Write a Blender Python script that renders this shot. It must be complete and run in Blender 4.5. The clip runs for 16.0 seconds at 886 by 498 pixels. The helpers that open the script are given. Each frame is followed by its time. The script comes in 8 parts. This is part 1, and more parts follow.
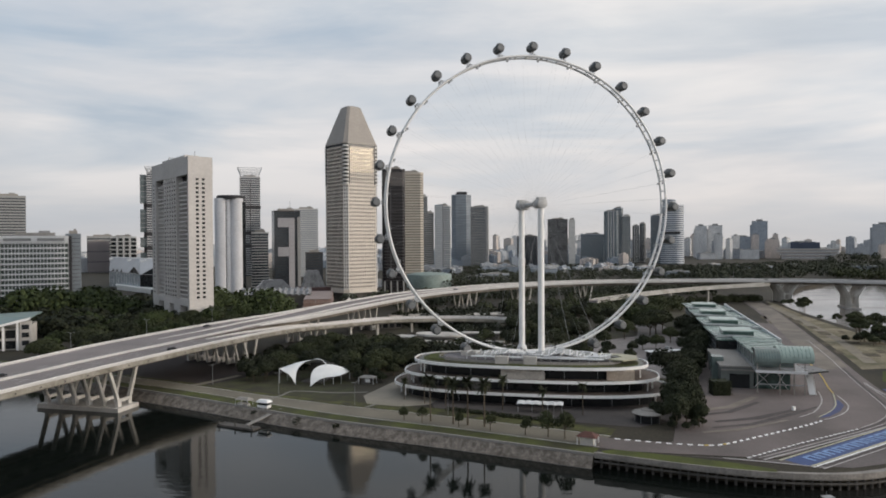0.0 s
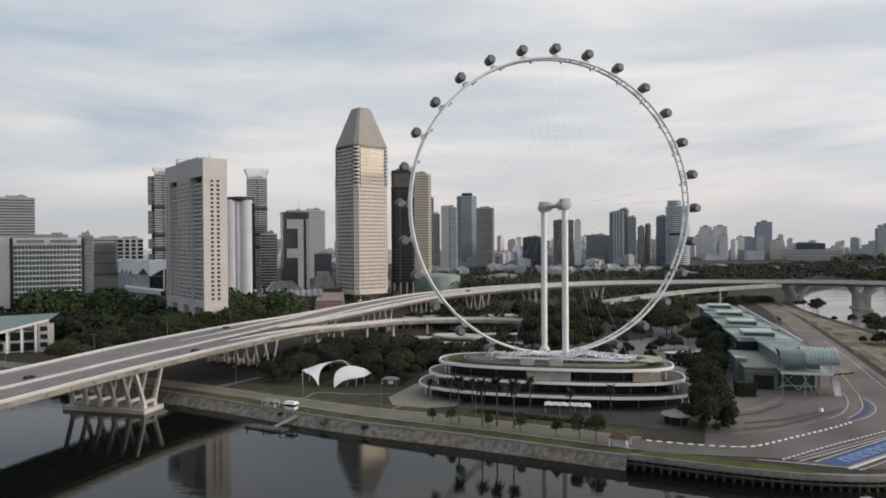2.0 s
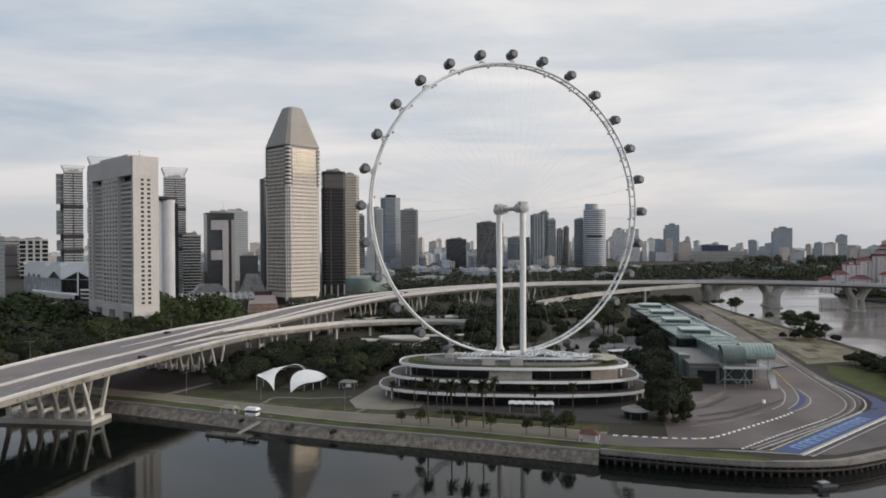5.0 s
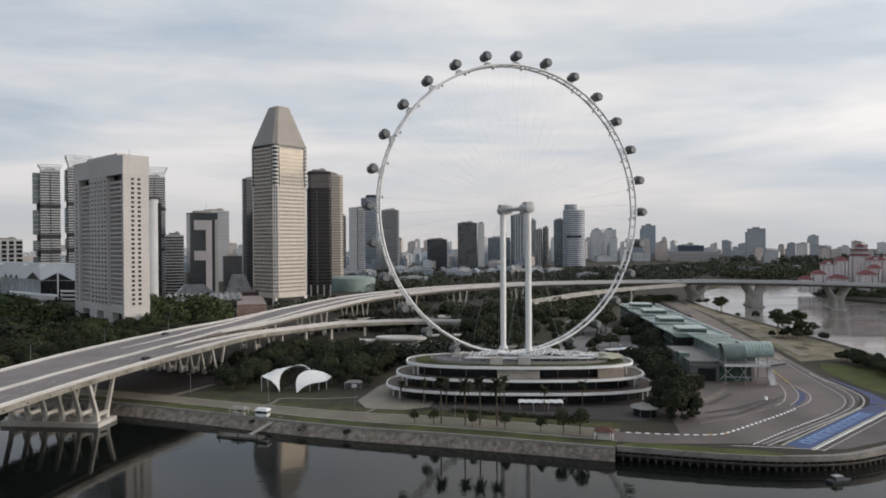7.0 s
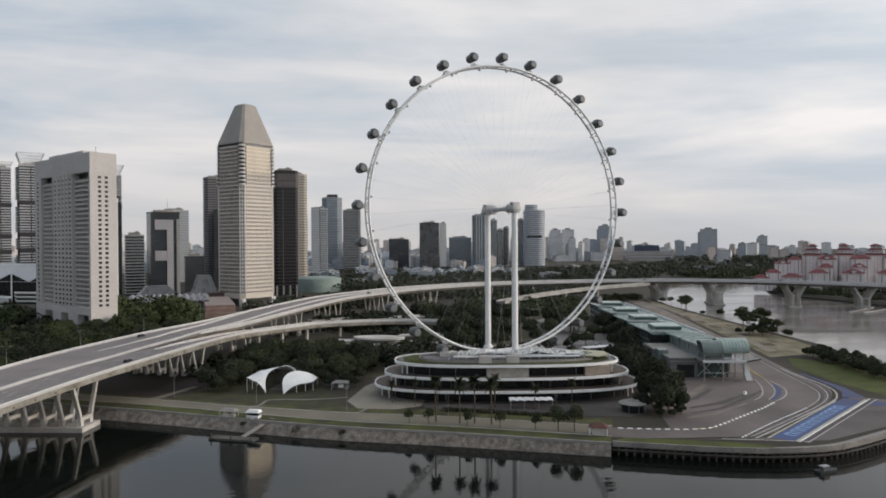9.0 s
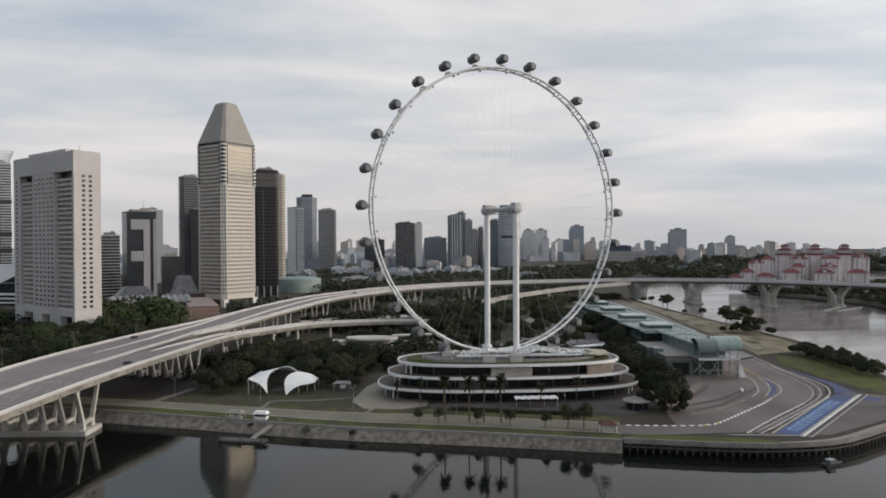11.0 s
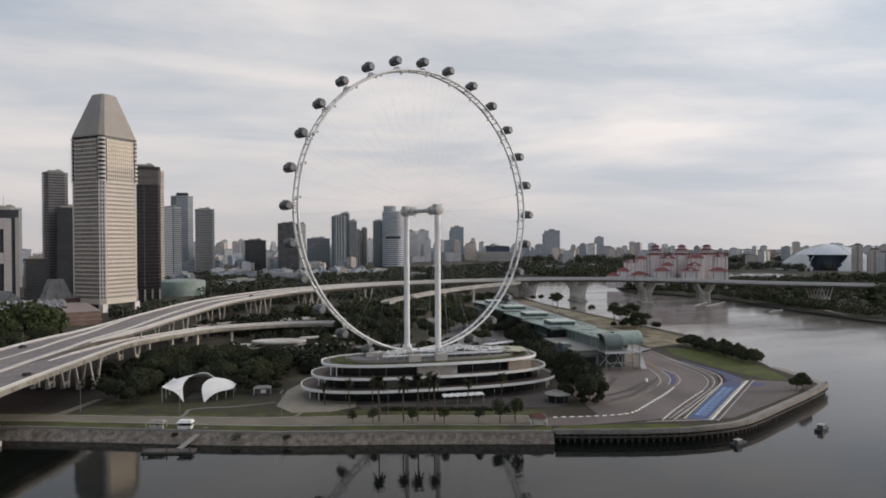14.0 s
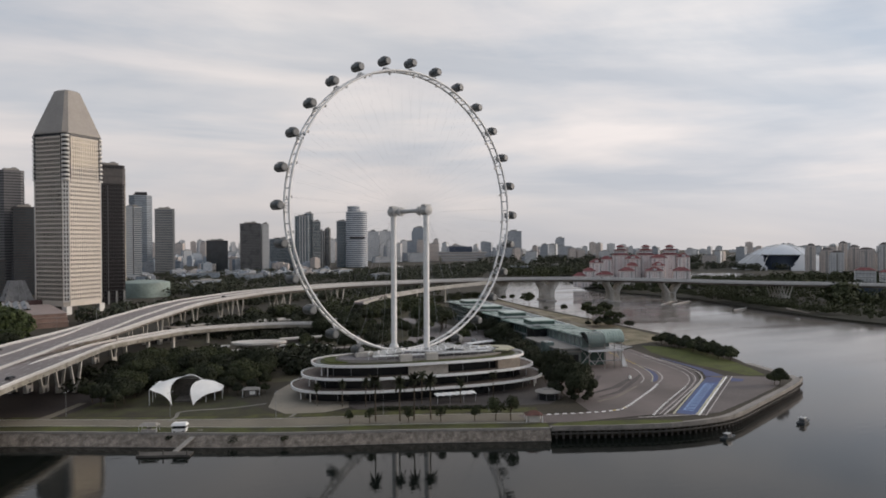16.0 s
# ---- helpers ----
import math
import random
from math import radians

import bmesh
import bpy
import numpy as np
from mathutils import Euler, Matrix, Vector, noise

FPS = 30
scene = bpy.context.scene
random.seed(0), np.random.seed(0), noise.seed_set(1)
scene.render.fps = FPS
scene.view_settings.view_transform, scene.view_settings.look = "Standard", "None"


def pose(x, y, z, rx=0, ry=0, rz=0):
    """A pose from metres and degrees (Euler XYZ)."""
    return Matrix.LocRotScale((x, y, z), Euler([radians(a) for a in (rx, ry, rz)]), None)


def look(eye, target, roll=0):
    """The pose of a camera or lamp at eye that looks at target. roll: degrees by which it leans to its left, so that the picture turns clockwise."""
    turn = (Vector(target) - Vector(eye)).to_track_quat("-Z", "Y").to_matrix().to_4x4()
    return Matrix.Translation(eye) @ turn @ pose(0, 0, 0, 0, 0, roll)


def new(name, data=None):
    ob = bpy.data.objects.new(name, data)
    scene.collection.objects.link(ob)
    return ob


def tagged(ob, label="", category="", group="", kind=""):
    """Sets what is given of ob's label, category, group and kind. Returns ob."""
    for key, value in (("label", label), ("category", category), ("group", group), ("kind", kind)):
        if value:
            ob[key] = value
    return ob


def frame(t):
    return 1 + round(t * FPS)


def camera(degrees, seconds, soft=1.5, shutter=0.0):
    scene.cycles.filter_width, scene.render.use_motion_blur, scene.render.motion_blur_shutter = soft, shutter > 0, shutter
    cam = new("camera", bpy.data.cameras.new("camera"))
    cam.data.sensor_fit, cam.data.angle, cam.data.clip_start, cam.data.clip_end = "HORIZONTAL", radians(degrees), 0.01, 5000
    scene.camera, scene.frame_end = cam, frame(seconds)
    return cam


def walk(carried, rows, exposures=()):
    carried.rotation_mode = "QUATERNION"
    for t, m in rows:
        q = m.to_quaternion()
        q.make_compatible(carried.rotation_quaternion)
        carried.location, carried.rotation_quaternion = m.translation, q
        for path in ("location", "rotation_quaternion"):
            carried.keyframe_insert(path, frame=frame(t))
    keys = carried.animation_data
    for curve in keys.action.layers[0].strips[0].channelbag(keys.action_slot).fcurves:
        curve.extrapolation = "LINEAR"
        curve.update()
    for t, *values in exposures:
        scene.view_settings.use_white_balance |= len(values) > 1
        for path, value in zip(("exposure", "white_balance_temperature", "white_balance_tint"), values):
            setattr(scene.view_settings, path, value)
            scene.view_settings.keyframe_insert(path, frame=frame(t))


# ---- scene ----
cam = camera(65.1, 16.0, soft=1.8)
METRES, EYE, TILT, LEAN, TURN = 110.0, 72.0, 0.0, 0.0, 0.0
ROWS = [
    (0.0, 0.0, 0.0, 0.0, -0.0, -0.82, 0.33),
    (0.5, -0.0194, -0.0004, 0.0006, 0.03, -0.81, 0.34),
    (1.0, -0.0414, -0.0008, 0.001, 0.07, -0.77, 0.34),
    (1.5, -0.0657, -0.0012, 0.0012, 0.1, -0.75, 0.36),
    (2.0, -0.0915, -0.002, 0.002, 0.13, -0.72, 0.38),
    (2.5, -0.1186, -0.0023, 0.0022, 0.15, -0.7, 0.39),
    (3.0, -0.1463, -0.0026, 0.0032, -0.91, -0.68, 0.37),
    (3.5, -0.1757, -0.0041, 0.0042, -3.35, -0.68, 0.32),
    (4.0, -0.208, -0.0042, 0.0038, -5.41, -0.65, 0.29),
    (6.5, -0.368, -0.0003, 0.0047, -7.72, -0.61, 0.3),
    (7.0, -0.4011, 0.0024, 0.0033, -8.84, -0.6, 0.3),
    (7.5, -0.4339, 0.0038, 0.004, -10.08, -0.61, 0.29),
    (8.0, -0.4674, 0.0068, 0.0035, -11.21, -0.6, 0.27),
    (8.5, -0.4997, 0.0099, 0.0033, -12.01, -0.61, 0.28),
    (11.0, -0.6677, 0.0357, 0.0036, -14.96, -0.62, 0.29),
    (11.5, -0.6999, 0.0415, 0.0036, -16.82, -0.61, 0.27),
    (12.0, -0.7328, 0.0475, 0.0036, -19.17, -0.61, 0.26),
    (12.5, -0.766, 0.0537, 0.0042, -21.51, -0.62, 0.24),
    (13.0, -0.7985, 0.0615, 0.0045, -23.32, -0.62, 0.26),
    (13.5, -0.8308, 0.07, 0.0048, -24.27, -0.61, 0.29),
    (14.0, -0.8625, 0.0786, 0.005, -25.16, -0.61, 0.29),
    (14.5, -0.8916, 0.0876, 0.0048, -26.0, -0.6, 0.29),
    (15.0, -0.9248, 0.099, 0.0045, -26.94, -0.59, 0.3),
    (15.5, -0.9554, 0.1097, 0.004, -27.79, -0.58, 0.3),
    (16.0, -0.9853, 0.1211, 0.0041, -28.54, -0.59, 0.29),
]
walk(cam, [(t, pose(0, 0, EYE, TILT, LEAN, TURN) @ pose(METRES * x, METRES * y, METRES * z, 90 + pitch, roll, yaw)) for t, x, y, z, yaw, pitch, roll in ROWS],
     exposures=[(0.0, -0.02, 6480, 10.0), (8.0, -0.06, 6420, 10.0), (12.0, -0.11, 6500, 10.8), (16.0, -0.16, 6620, 13.0)])

# ---- world and sun ----
world = bpy.data.worlds.new("sky")
scene.world = world
world.use_nodes = True
wn, wl = world.node_tree.nodes, world.node_tree.links
wn.clear()


def wnode(kind, **kw):
    n = wn.new(kind)
    for k, v in kw.items():
        n.inputs[k].default_value = v
    return n


SUN_EL, SUN_AZ = 15.0, 106.0          # degrees; azimuth clockwise from +y
coord = wn.new("ShaderNodeTexCoord")
sky = wn.new("ShaderNodeTexSky")
sky.sky_type, sky.sun_disc = "NISHITA", False
sky.sun_elevation, sky.sun_rotation = radians(SUN_EL), radians(SUN_AZ)
sky.air_density, sky.dust_density, sky.ozone_density = 1.0, 2.0, 1.0
sep = wn.new("ShaderNodeSeparateXYZ")
wl.new(coord.outputs["Generated"], sep.inputs[0])


def wmath(op, a, b=None):
    n = wn.new("ShaderNodeMath")
    n.operation = op
    for i, v in enumerate((a, b)):
        if v is None:
            continue
        if isinstance(v, (int, float)):
            n.inputs[i].default_value = v
        else:
            wl.new(v, n.inputs[i])
    return n.outputs[0]


# flat cloud deck: the direction cut with a plane overhead
lift = wmath("ADD", wmath("MAXIMUM", sep.outputs[2], 0.0), 0.16)
flat = wn.new("ShaderNodeCombineXYZ")
wl.new(wmath("DIVIDE", sep.outputs[0], lift), flat.inputs[0])
wl.new(wmath("DIVIDE", sep.outputs[1], lift), flat.inputs[1])
turned = wn.new("ShaderNodeMapping")
turned.inputs["Rotation"].default_value = (0, 0, radians(-22))
turned.inputs["Scale"].default_value = (0.55, 1.0, 1.0)
turned.inputs["Location"].default_value = (1.3, 4.2, 0.0)
wl.new(flat.outputs[0], turned.inputs[0])


def wnoise(scale, detail, rough, distort=0.0):
    n = wnode("ShaderNodeTexNoise", Scale=scale, Detail=detail, Roughness=rough, Distortion=distort)
    wl.new(turned.outputs[0], n.inputs["Vector"])
    return n.outputs["Fac"]


def wramp(fac, stops):
    r = wn.new("ShaderNodeValToRGB")
    els = r.color_ramp.elements
    while len(els) < len(stops):
        els.new(0.5)
    for e, (p, c) in zip(els, stops):
        e.position, e.color = p, (*c, 1)
    wl.new(fac, r.inputs[0])
    return r.outputs[0]


def wmix(fac, a, b):
    m = wn.new("ShaderNodeMix")
    m.data_type = "RGBA"
    if isinstance(fac, (int, float)):
        m.inputs[0].default_value = fac
    else:
        wl.new(fac, m.inputs[0])
    for i, v in ((6, a), (7, b)):
        if isinstance(v, tuple):
            m.inputs[i].default_value = (*v, 1)
        else:
            wl.new(v, m.inputs[i])
    return m.outputs[2]


east = wmath("MULTIPLY", sep.outputs[0], 0.16)      # clearer to the west, thicker to the east
cloud = wramp(wmath("ADD", wnoise(0.75, 7.0, 0.58, 0.35), east), [(0.34, (0.0,) * 3), (0.56, (1.0,) * 3)])
billow = wramp(wnoise(1.15, 6.0, 0.55, 0.5), [(0.30, (0.55, 0.595, 0.66)), (0.46, (0.75, 0.77, 0.795)), (0.66, (0.95, 0.94, 0.925))])
scaled = wn.new("ShaderNodeVectorMath")
scaled.operation = "SCALE"
scaled.inputs["Scale"].default_value = 0.115
wl.new(sky.outputs[0], scaled.inputs[0])
blue = wmix(0.65, scaled.outputs[0], (0.47, 0.605, 0.76))
deck = wmix(cloud, blue, billow)
# long level streaks in the lower half of the sky
level = wn.new("ShaderNodeCombineXYZ")
wl.new(sep.outputs[0], level.inputs[0])
wl.new(sep.outputs[1], level.inputs[1])
wl.new(wmath("MULTIPLY", sep.outputs[2], 6.5), level.inputs[2])
streak_n = wnode("ShaderNodeTexNoise", Scale=1.9, Detail=5.0, Roughness=0.52, Distortion=0.4)
wl.new(level.outputs[0], streak_n.inputs["Vector"])
streak = wramp(streak_n.outputs["Fac"], [(0.36, (0.50, 0.565, 0.64)), (0.455, (0.66, 0.69, 0.73)), (0.53, (0.80, 0.785, 0.785)), (0.62, (0.96, 0.905, 0.875))])
low_sky = wramp(sep.outputs[2], [(0.0, (0.85,) * 3), (0.16, (0.75,) * 3), (0.34, (0.25,) * 3), (0.6, (0.0,) * 3)])
deck = wmix(low_sky, deck, streak)
# towards the horizon the deck thickens to a pale grey band with a warm tint
near_horizon = wramp(sep.outputs[2], [(0.0, (1.0,) * 3), (0.02, (0.75,) * 3), (0.08, (0.25,) * 3), (0.16, (0.0,) * 3)])
band = wramp(wnoise(0.42, 5.0, 0.5), [(0.35, (0.55, 0.555, 0.575)), (0.62, (0.69, 0.655, 0.635))])
final = wmix(near_horizon, deck, band)
# thin cloud glows warm round the hidden sun
sun_dir = wn.new("ShaderNodeVectorMath")
sun_dir.operation = "DOT_PRODUCT"
sun_dir.inputs[1].default_value = (math.sin(radians(SUN_AZ)) * math.cos(radians(SUN_EL)), math.cos(radians(SUN_AZ)) * math.cos(radians(SUN_EL)), math.sin(radians(SUN_EL)))
wl.new(coord.outputs["Generated"], sun_dir.inputs[0])
glow = wmath("POWER", wmath("MAXIMUM", sun_dir.outputs["Value"], 0.0), 60.0)
warm = wn.new("ShaderNodeVectorMath")
warm.operation = "SCALE"
warm.inputs[0].default_value = (2.6, 1.9, 1.15)
wl.new(glow, warm.inputs["Scale"])
added = wn.new("ShaderNodeVectorMath")
wl.new(final, added.inputs[0])
wl.new(warm.outputs[0], added.inputs[1])
final = added.outputs[0]
out = wn.new("ShaderNodeOutputWorld")
bg = wnode("ShaderNodeBackground", Strength=0.945)
# the cloud is brighter on the sun's side and duller away from it
veil = wmath("ADD", wmath("MULTIPLY", wmath("MAXIMUM", wmath("SUBTRACT", sep.outputs[0], 0.42), 0.0), 0.5), 1.0)
tint = wn.new("ShaderNodeVectorMath")
tint.operation = "SCALE"
wl.new(final, tint.inputs[0])
west = wmath("SUBTRACT", 1.0, wmath("MULTIPLY", wmath("MAXIMUM", wmath("SUBTRACT", wmath("MULTIPLY", sep.outputs[0], -1.0), 0.5), 0.0), 0.95))
wl.new(wmath("MULTIPLY", veil, west), tint.inputs["Scale"])
wl.new(tint.outputs[0], bg.inputs[0])
wl.new(bg.outputs[0], out.inputs[0])

sun = new("sun", bpy.data.lights.new("sun", "SUN"))
sun.data.energy, sun.data.angle, sun.data.color = 1.7, radians(14), (1.0, 0.91, 0.81)
az, el = radians(SUN_AZ), radians(SUN_EL)
sun_from = Vector((math.sin(az) * math.cos(el), math.cos(az) * math.cos(el), math.sin(el)))
sun.matrix_world = look(sun_from * 500, (0, 0, 0))

# ---- materials ----
MATS = {}


def surface(name, col, rough=0.7, metal=0.0, big=6.0, fine=0.6, var=0.18, bump=0.15, spec=0.4, tint=None):
    """A surface with variation at two scales, sized in metres; tint: a second colour that shows in stains."""
    if name in MATS:
        return MATS[name]
    m = bpy.data.materials.new(name)
    m.use_nodes = True
    n, l = m.node_tree.nodes, m.node_tree.links
    b = n["Principled BSDF"]
    tc = n.new("ShaderNodeTexCoord")
    info = n.new("ShaderNodeObjectInfo")
    shift = n.new("ShaderNodeVectorMath")
    shift.operation = "ADD"
    off = n.new("ShaderNodeVectorMath")
    off.operation = "SCALE"
    off.inputs[0].default_value = (37.0, 53.0, 29.0)
    l.new(info.outputs["Random"], off.inputs["Scale"])
    l.new(tc.outputs["Object"], shift.inputs[0])
    l.new(off.outputs[0], shift.inputs[1])
    a, c = n.new("ShaderNodeTexNoise"), n.new("ShaderNodeTexNoise")
    a.inputs["Scale"].default_value, a.inputs["Detail"].default_value = 1 / big, 4
    c.inputs["Scale"].default_value, c.inputs["Detail"].default_value = 1 / fine, 6
    l.new(shift.outputs[0], a.inputs["Vector"])
    l.new(shift.outputs[0], c.inputs["Vector"])
    dark = tuple(v * (1 - var) for v in (tint or col))
    light = tuple(min(1, v * (1 + var * 0.6)) for v in col)
    mix = n.new("ShaderNodeMix")
    mix.data_type = "RGBA"
    mix.inputs[6].default_value, mix.inputs[7].default_value = (*dark, 1), (*light, 1)
    ramp = n.new("ShaderNodeMapRange")
    ramp.inputs["From Min"].default_value, ramp.inputs["From Max"].default_value = 0.32, 0.66
    l.new(a.outputs["Fac"], ramp.inputs["Value"])
    l.new(ramp.outputs[0], mix.inputs[0])
    grain = n.new("ShaderNodeMix")
    grain.data_type, grain.blend_type = "RGBA", "MULTIPLY"
    grain.inputs[0].default_value = 1.0
    g2 = n.new("ShaderNodeMapRange")
    g2.inputs["From Min"].default_value, g2.inputs["From Max"].default_value = 0.3, 0.7
    g2.inputs["To Min"].default_value, g2.inputs["To Max"].default_value = 1 - var, 1 + var * 0.5
    l.new(c.outputs["Fac"], g2.inputs["Value"])
    l.new(mix.outputs[2], grain.inputs[6])
    l.new(g2.outputs[0], grain.inputs[7])
    l.new(grain.outputs[2], b.inputs["Base Color"])
    rr = n.new("ShaderNodeMapRange")
    rr.inputs["To Min"].default_value, rr.inputs["To Max"].default_value = max(0.02, rough - 0.12), min(1, rough + 0.1)
    l.new(a.outputs["Fac"], rr.inputs["Value"])
    l.new(rr.outputs[0], b.inputs["Roughness"])
    b.inputs["Metallic"].default_value = metal
    b.inputs["Specular IOR Level"].default_value = spec
    if bump:
        bp = n.new("ShaderNodeBump")
        bp.inputs["Strength"].default_value, bp.inputs["Distance"].default_value = bump, fine * 0.2
        l.new(c.outputs["Fac"], bp.inputs["Height"])
        l.new(bp.outputs[0], b.inputs["Normal"])
    MATS[name] = m
    return m


def windowed(name, wall, glass, floor=3.6, bay=4.0, share=0.5, across=0.35, rough=0.6):
    """A far facade: storeys of glass between wall bands and mullions, at true size."""
    if name in MATS:
        return MATS[name]
    m = surface(name, wall, rough=rough, big=25, fine=3, var=0.12, bump=0)
    n, l = m.node_tree.nodes, m.node_tree.links
    b = n["Principled BSDF"]
    base = b.inputs["Base Color"].links[0].from_socket
    tc = n.new("ShaderNodeTexCoord")
    s = n.new("ShaderNodeSeparateXYZ")
    l.new(tc.outputs["Object"], s.inputs[0])

    def mth(op, a, bb):
        x = n.new("ShaderNodeMath")
        x.operation = op
        for i, v in enumerate((a, bb)):
            if isinstance(v, (int, float)):
                x.inputs[i].default_value = v
            else:
                l.new(v, x.inputs[i])
        return x.outputs[0]

    row = mth("LESS_THAN", mth("FRACT", mth("DIVIDE", s.outputs[2], floor), 0), share)
    side = mth("ADD", s.outputs[0], mth("MULTIPLY", s.outputs[1], 1.0))
    col = mth("GREATER_THAN", mth("FRACT", mth("DIVIDE", side, bay), 0), across)
    pane = mth("MULTIPLY", row, col)
    cell = n.new("ShaderNodeTexWhiteNoise")
    ids = n.new("ShaderNodeCombineXYZ")
    l.new(mth("FLOOR", mth("DIVIDE", s.outputs[2], floor), 0), ids.inputs[0])
    l.new(mth("FLOOR", mth("DIVIDE", side, bay), 0), ids.inputs[1])
    l.new(ids.outputs[0], cell.inputs["Vector"])
    gl = n.new("ShaderNodeMix")
    gl.data_type = "RGBA"
    gl.inputs[6].default_value = (*[v * 0.7 for v in glass], 1)
    gl.inputs[7].default_value = (*[v * 1.4 for v in glass], 1)
    l.new(cell.outputs["Value"], gl.inputs[0])
    mx = n.new("ShaderNodeMix")
    mx.data_type = "RGBA"
    l.new(pane, mx.inputs[0])
    l.new(base, mx.inputs[6])
    l.new(gl.outputs[2], mx.inputs[7])
    l.new(mx.outputs[2], b.inputs["Base Color"])
    r = n.new("ShaderNodeMapRange")
    r.inputs["To Min"].default_value, r.inputs["To Max"].default_value = rough, 0.15
    l.new(pane, r.inputs["Value"])
    l.new(r.outputs[0], b.inputs["Roughness"])
    return m


def leafy(name, col):
    """Foliage: each leaf clump has its own tone, each tree too."""
    m = bpy.data.materials.new(name)
    m.use_nodes = True
    n, l = m.node_tree.nodes, m.node_tree.links
    b = n["Principled BSDF"]
    geo, info = n.new("ShaderNodeNewGeometry"), n.new("ShaderNodeObjectInfo")
    mx = n.new("ShaderNodeMix")
    mx.data_type = "RGBA"
    mx.inputs[6].default_value = (*[v * 0.7 for v in col], 1)
    mx.inputs[7].default_value = (col[0] * 1.25, col[1] * 1.2, col[2] * 1.05, 1)
    l.new(geo.outputs["Random Per Island"], mx.inputs[0])
    hs = n.new("ShaderNodeHueSaturation")
    v = n.new("ShaderNodeMapRange")
    v.inputs["To Min"].default_value, v.inputs["To Max"].default_value = 0.7, 1.25
    l.new(info.outputs["Random"], v.inputs["Value"])
    l.new(v.outputs[0], hs.inputs["Value"])
    l.new(mx.outputs[2], hs.inputs["Color"])
    l.new(hs.outputs[0], b.inputs["Base Color"])
    b.inputs["Roughness"].default_value = 0.75
    b.inputs["Specular IOR Level"].default_value = 0.25
    MATS[name] = m
    return m


def glassy(name, col, rough=0.08, spec=0.7):
    return surface(name, col, rough=rough, big=14, fine=2.5, var=0.25, bump=0.0, spec=spec)


WHITE = surface("white_paint", (0.86, 0.855, 0.84), rough=0.45, big=12, fine=1.5, var=0.06, bump=0.03)
STEEL = surface("white_steel", (0.64, 0.65, 0.66), rough=0.4, big=8, fine=0.8, var=0.1, bump=0.03)
GREYSTEEL = surface("grey_steel", (0.34, 0.35, 0.36), rough=0.4, metal=0.4, big=3, fine=0.5)
CONCRETE = surface("concrete", (0.29, 0.27, 0.25), rough=0.85, big=9, fine=0.8, var=0.2, tint=(0.33, 0.31, 0.285))
PALE_CONC = surface("pale_concrete", (0.55, 0.525, 0.49), rough=0.8, big=14, fine=1.2, var=0.14, tint=(0.46, 0.43, 0.395))
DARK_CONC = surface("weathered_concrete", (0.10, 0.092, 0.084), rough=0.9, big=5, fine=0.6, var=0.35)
ASPHALT = surface("asphalt", (0.138, 0.120, 0.117), rough=0.9, big=22, fine=0.5, var=0.22, bump=0.1)
TRACK = surface("track_asphalt", (0.186, 0.156, 0.149), rough=0.85, big=30, fine=0.5, var=0.2, bump=0.1, tint=(0.150, 0.126, 0.119))
PAVING = surface("paving", (0.21, 0.198, 0.178), rough=0.85, big=10, fine=0.5, var=0.2)
surface("verge_grass", (0.072, 0.076, 0.022), rough=0.95, big=6, fine=0.5, var=0.4, bump=0.5, tint=(0.05, 0.042, 0.026))
LAWN = surface("lawn", (0.066, 0.076, 0.017), rough=0.95, big=9, fine=0.5, var=0.35, bump=0.5, tint=(0.055, 0.052, 0.022))
DRYGRASS = surface("dry_grass", (0.25, 0.21, 0.145), rough=0.95, big=16, fine=0.9, var=0.35, bump=0.4, tint=(0.155, 0.145, 0.075))
EARTH = surface("ground_earth", (0.046, 0.039, 0.026), rough=0.95, big=30, fine=1.0, var=0.4, bump=0.4)
STONE = surface("revetment_stone", (0.262, 0.226, 0.192), rough=0.95, big=2.2, fine=0.7, var=0.3, bump=0.8, tint=(0.19, 0.16, 0.132))
BLUE = surface("blue_paint", (0.036, 0.050, 0.155), rough=0.6, big=5, fine=0.5, var=0.2)
MID_BLUE = surface("panel_blue_paint", (0.036, 0.070, 0.205), rough=0.6, big=5, fine=0.5, var=0.2)
PALE_BLUE = surface("pale_blue_paint", (0.20, 0.33, 0.58), rough=0.6, big=5, fine=0.5, var=0.2)
YELLOW = surface("yellow_paint", (0.55, 0.40, 0.10), rough=0.7, big=4, fine=0.4)
CREAM = surface("cream_paint", (0.46, 0.44, 0.33), rough=0.7, big=4, fine=0.4)
BRICKRED = surface("kiosk_roof", (0.125, 0.058, 0.047), rough=0.8, big=2, fine=0.4, var=0.25)
BARK = surface("bark", (0.12, 0.095, 0.07), rough=0.95, big=1.5, fine=0.2, var=0.3, bump=0.6)
DARKGLASS = glassy("dark_glass", (0.014, 0.016, 0.018), rough=0.3, spec=0.3)
GREENGLASS = surface("green_glass_roof", (0.185, 0.255, 0.235), rough=0.35, big=9, fine=1.8, var=0.16, bump=0.0, spec=0.5)
ATRIUM = surface("atrium_glass", (0.38, 0.385, 0.37), rough=0.25, big=8, fine=2)
TOWERGLASS = glassy("tower_glass", (0.045, 0.045, 0.046), rough=0.06, spec=0.9)
WHARFC = surface("wharf_concrete", (0.27, 0.248, 0.225), rough=0.9, big=7, fine=0.7, var=0.25)
GREENWALL = surface("green_glass_wall", (0.065, 0.112, 0.098), rough=0.2, big=6, fine=1.2, var=0.3, bump=0.0, spec=0.6)
LEAF = leafy("leaves", (0.038, 0.046, 0.021))
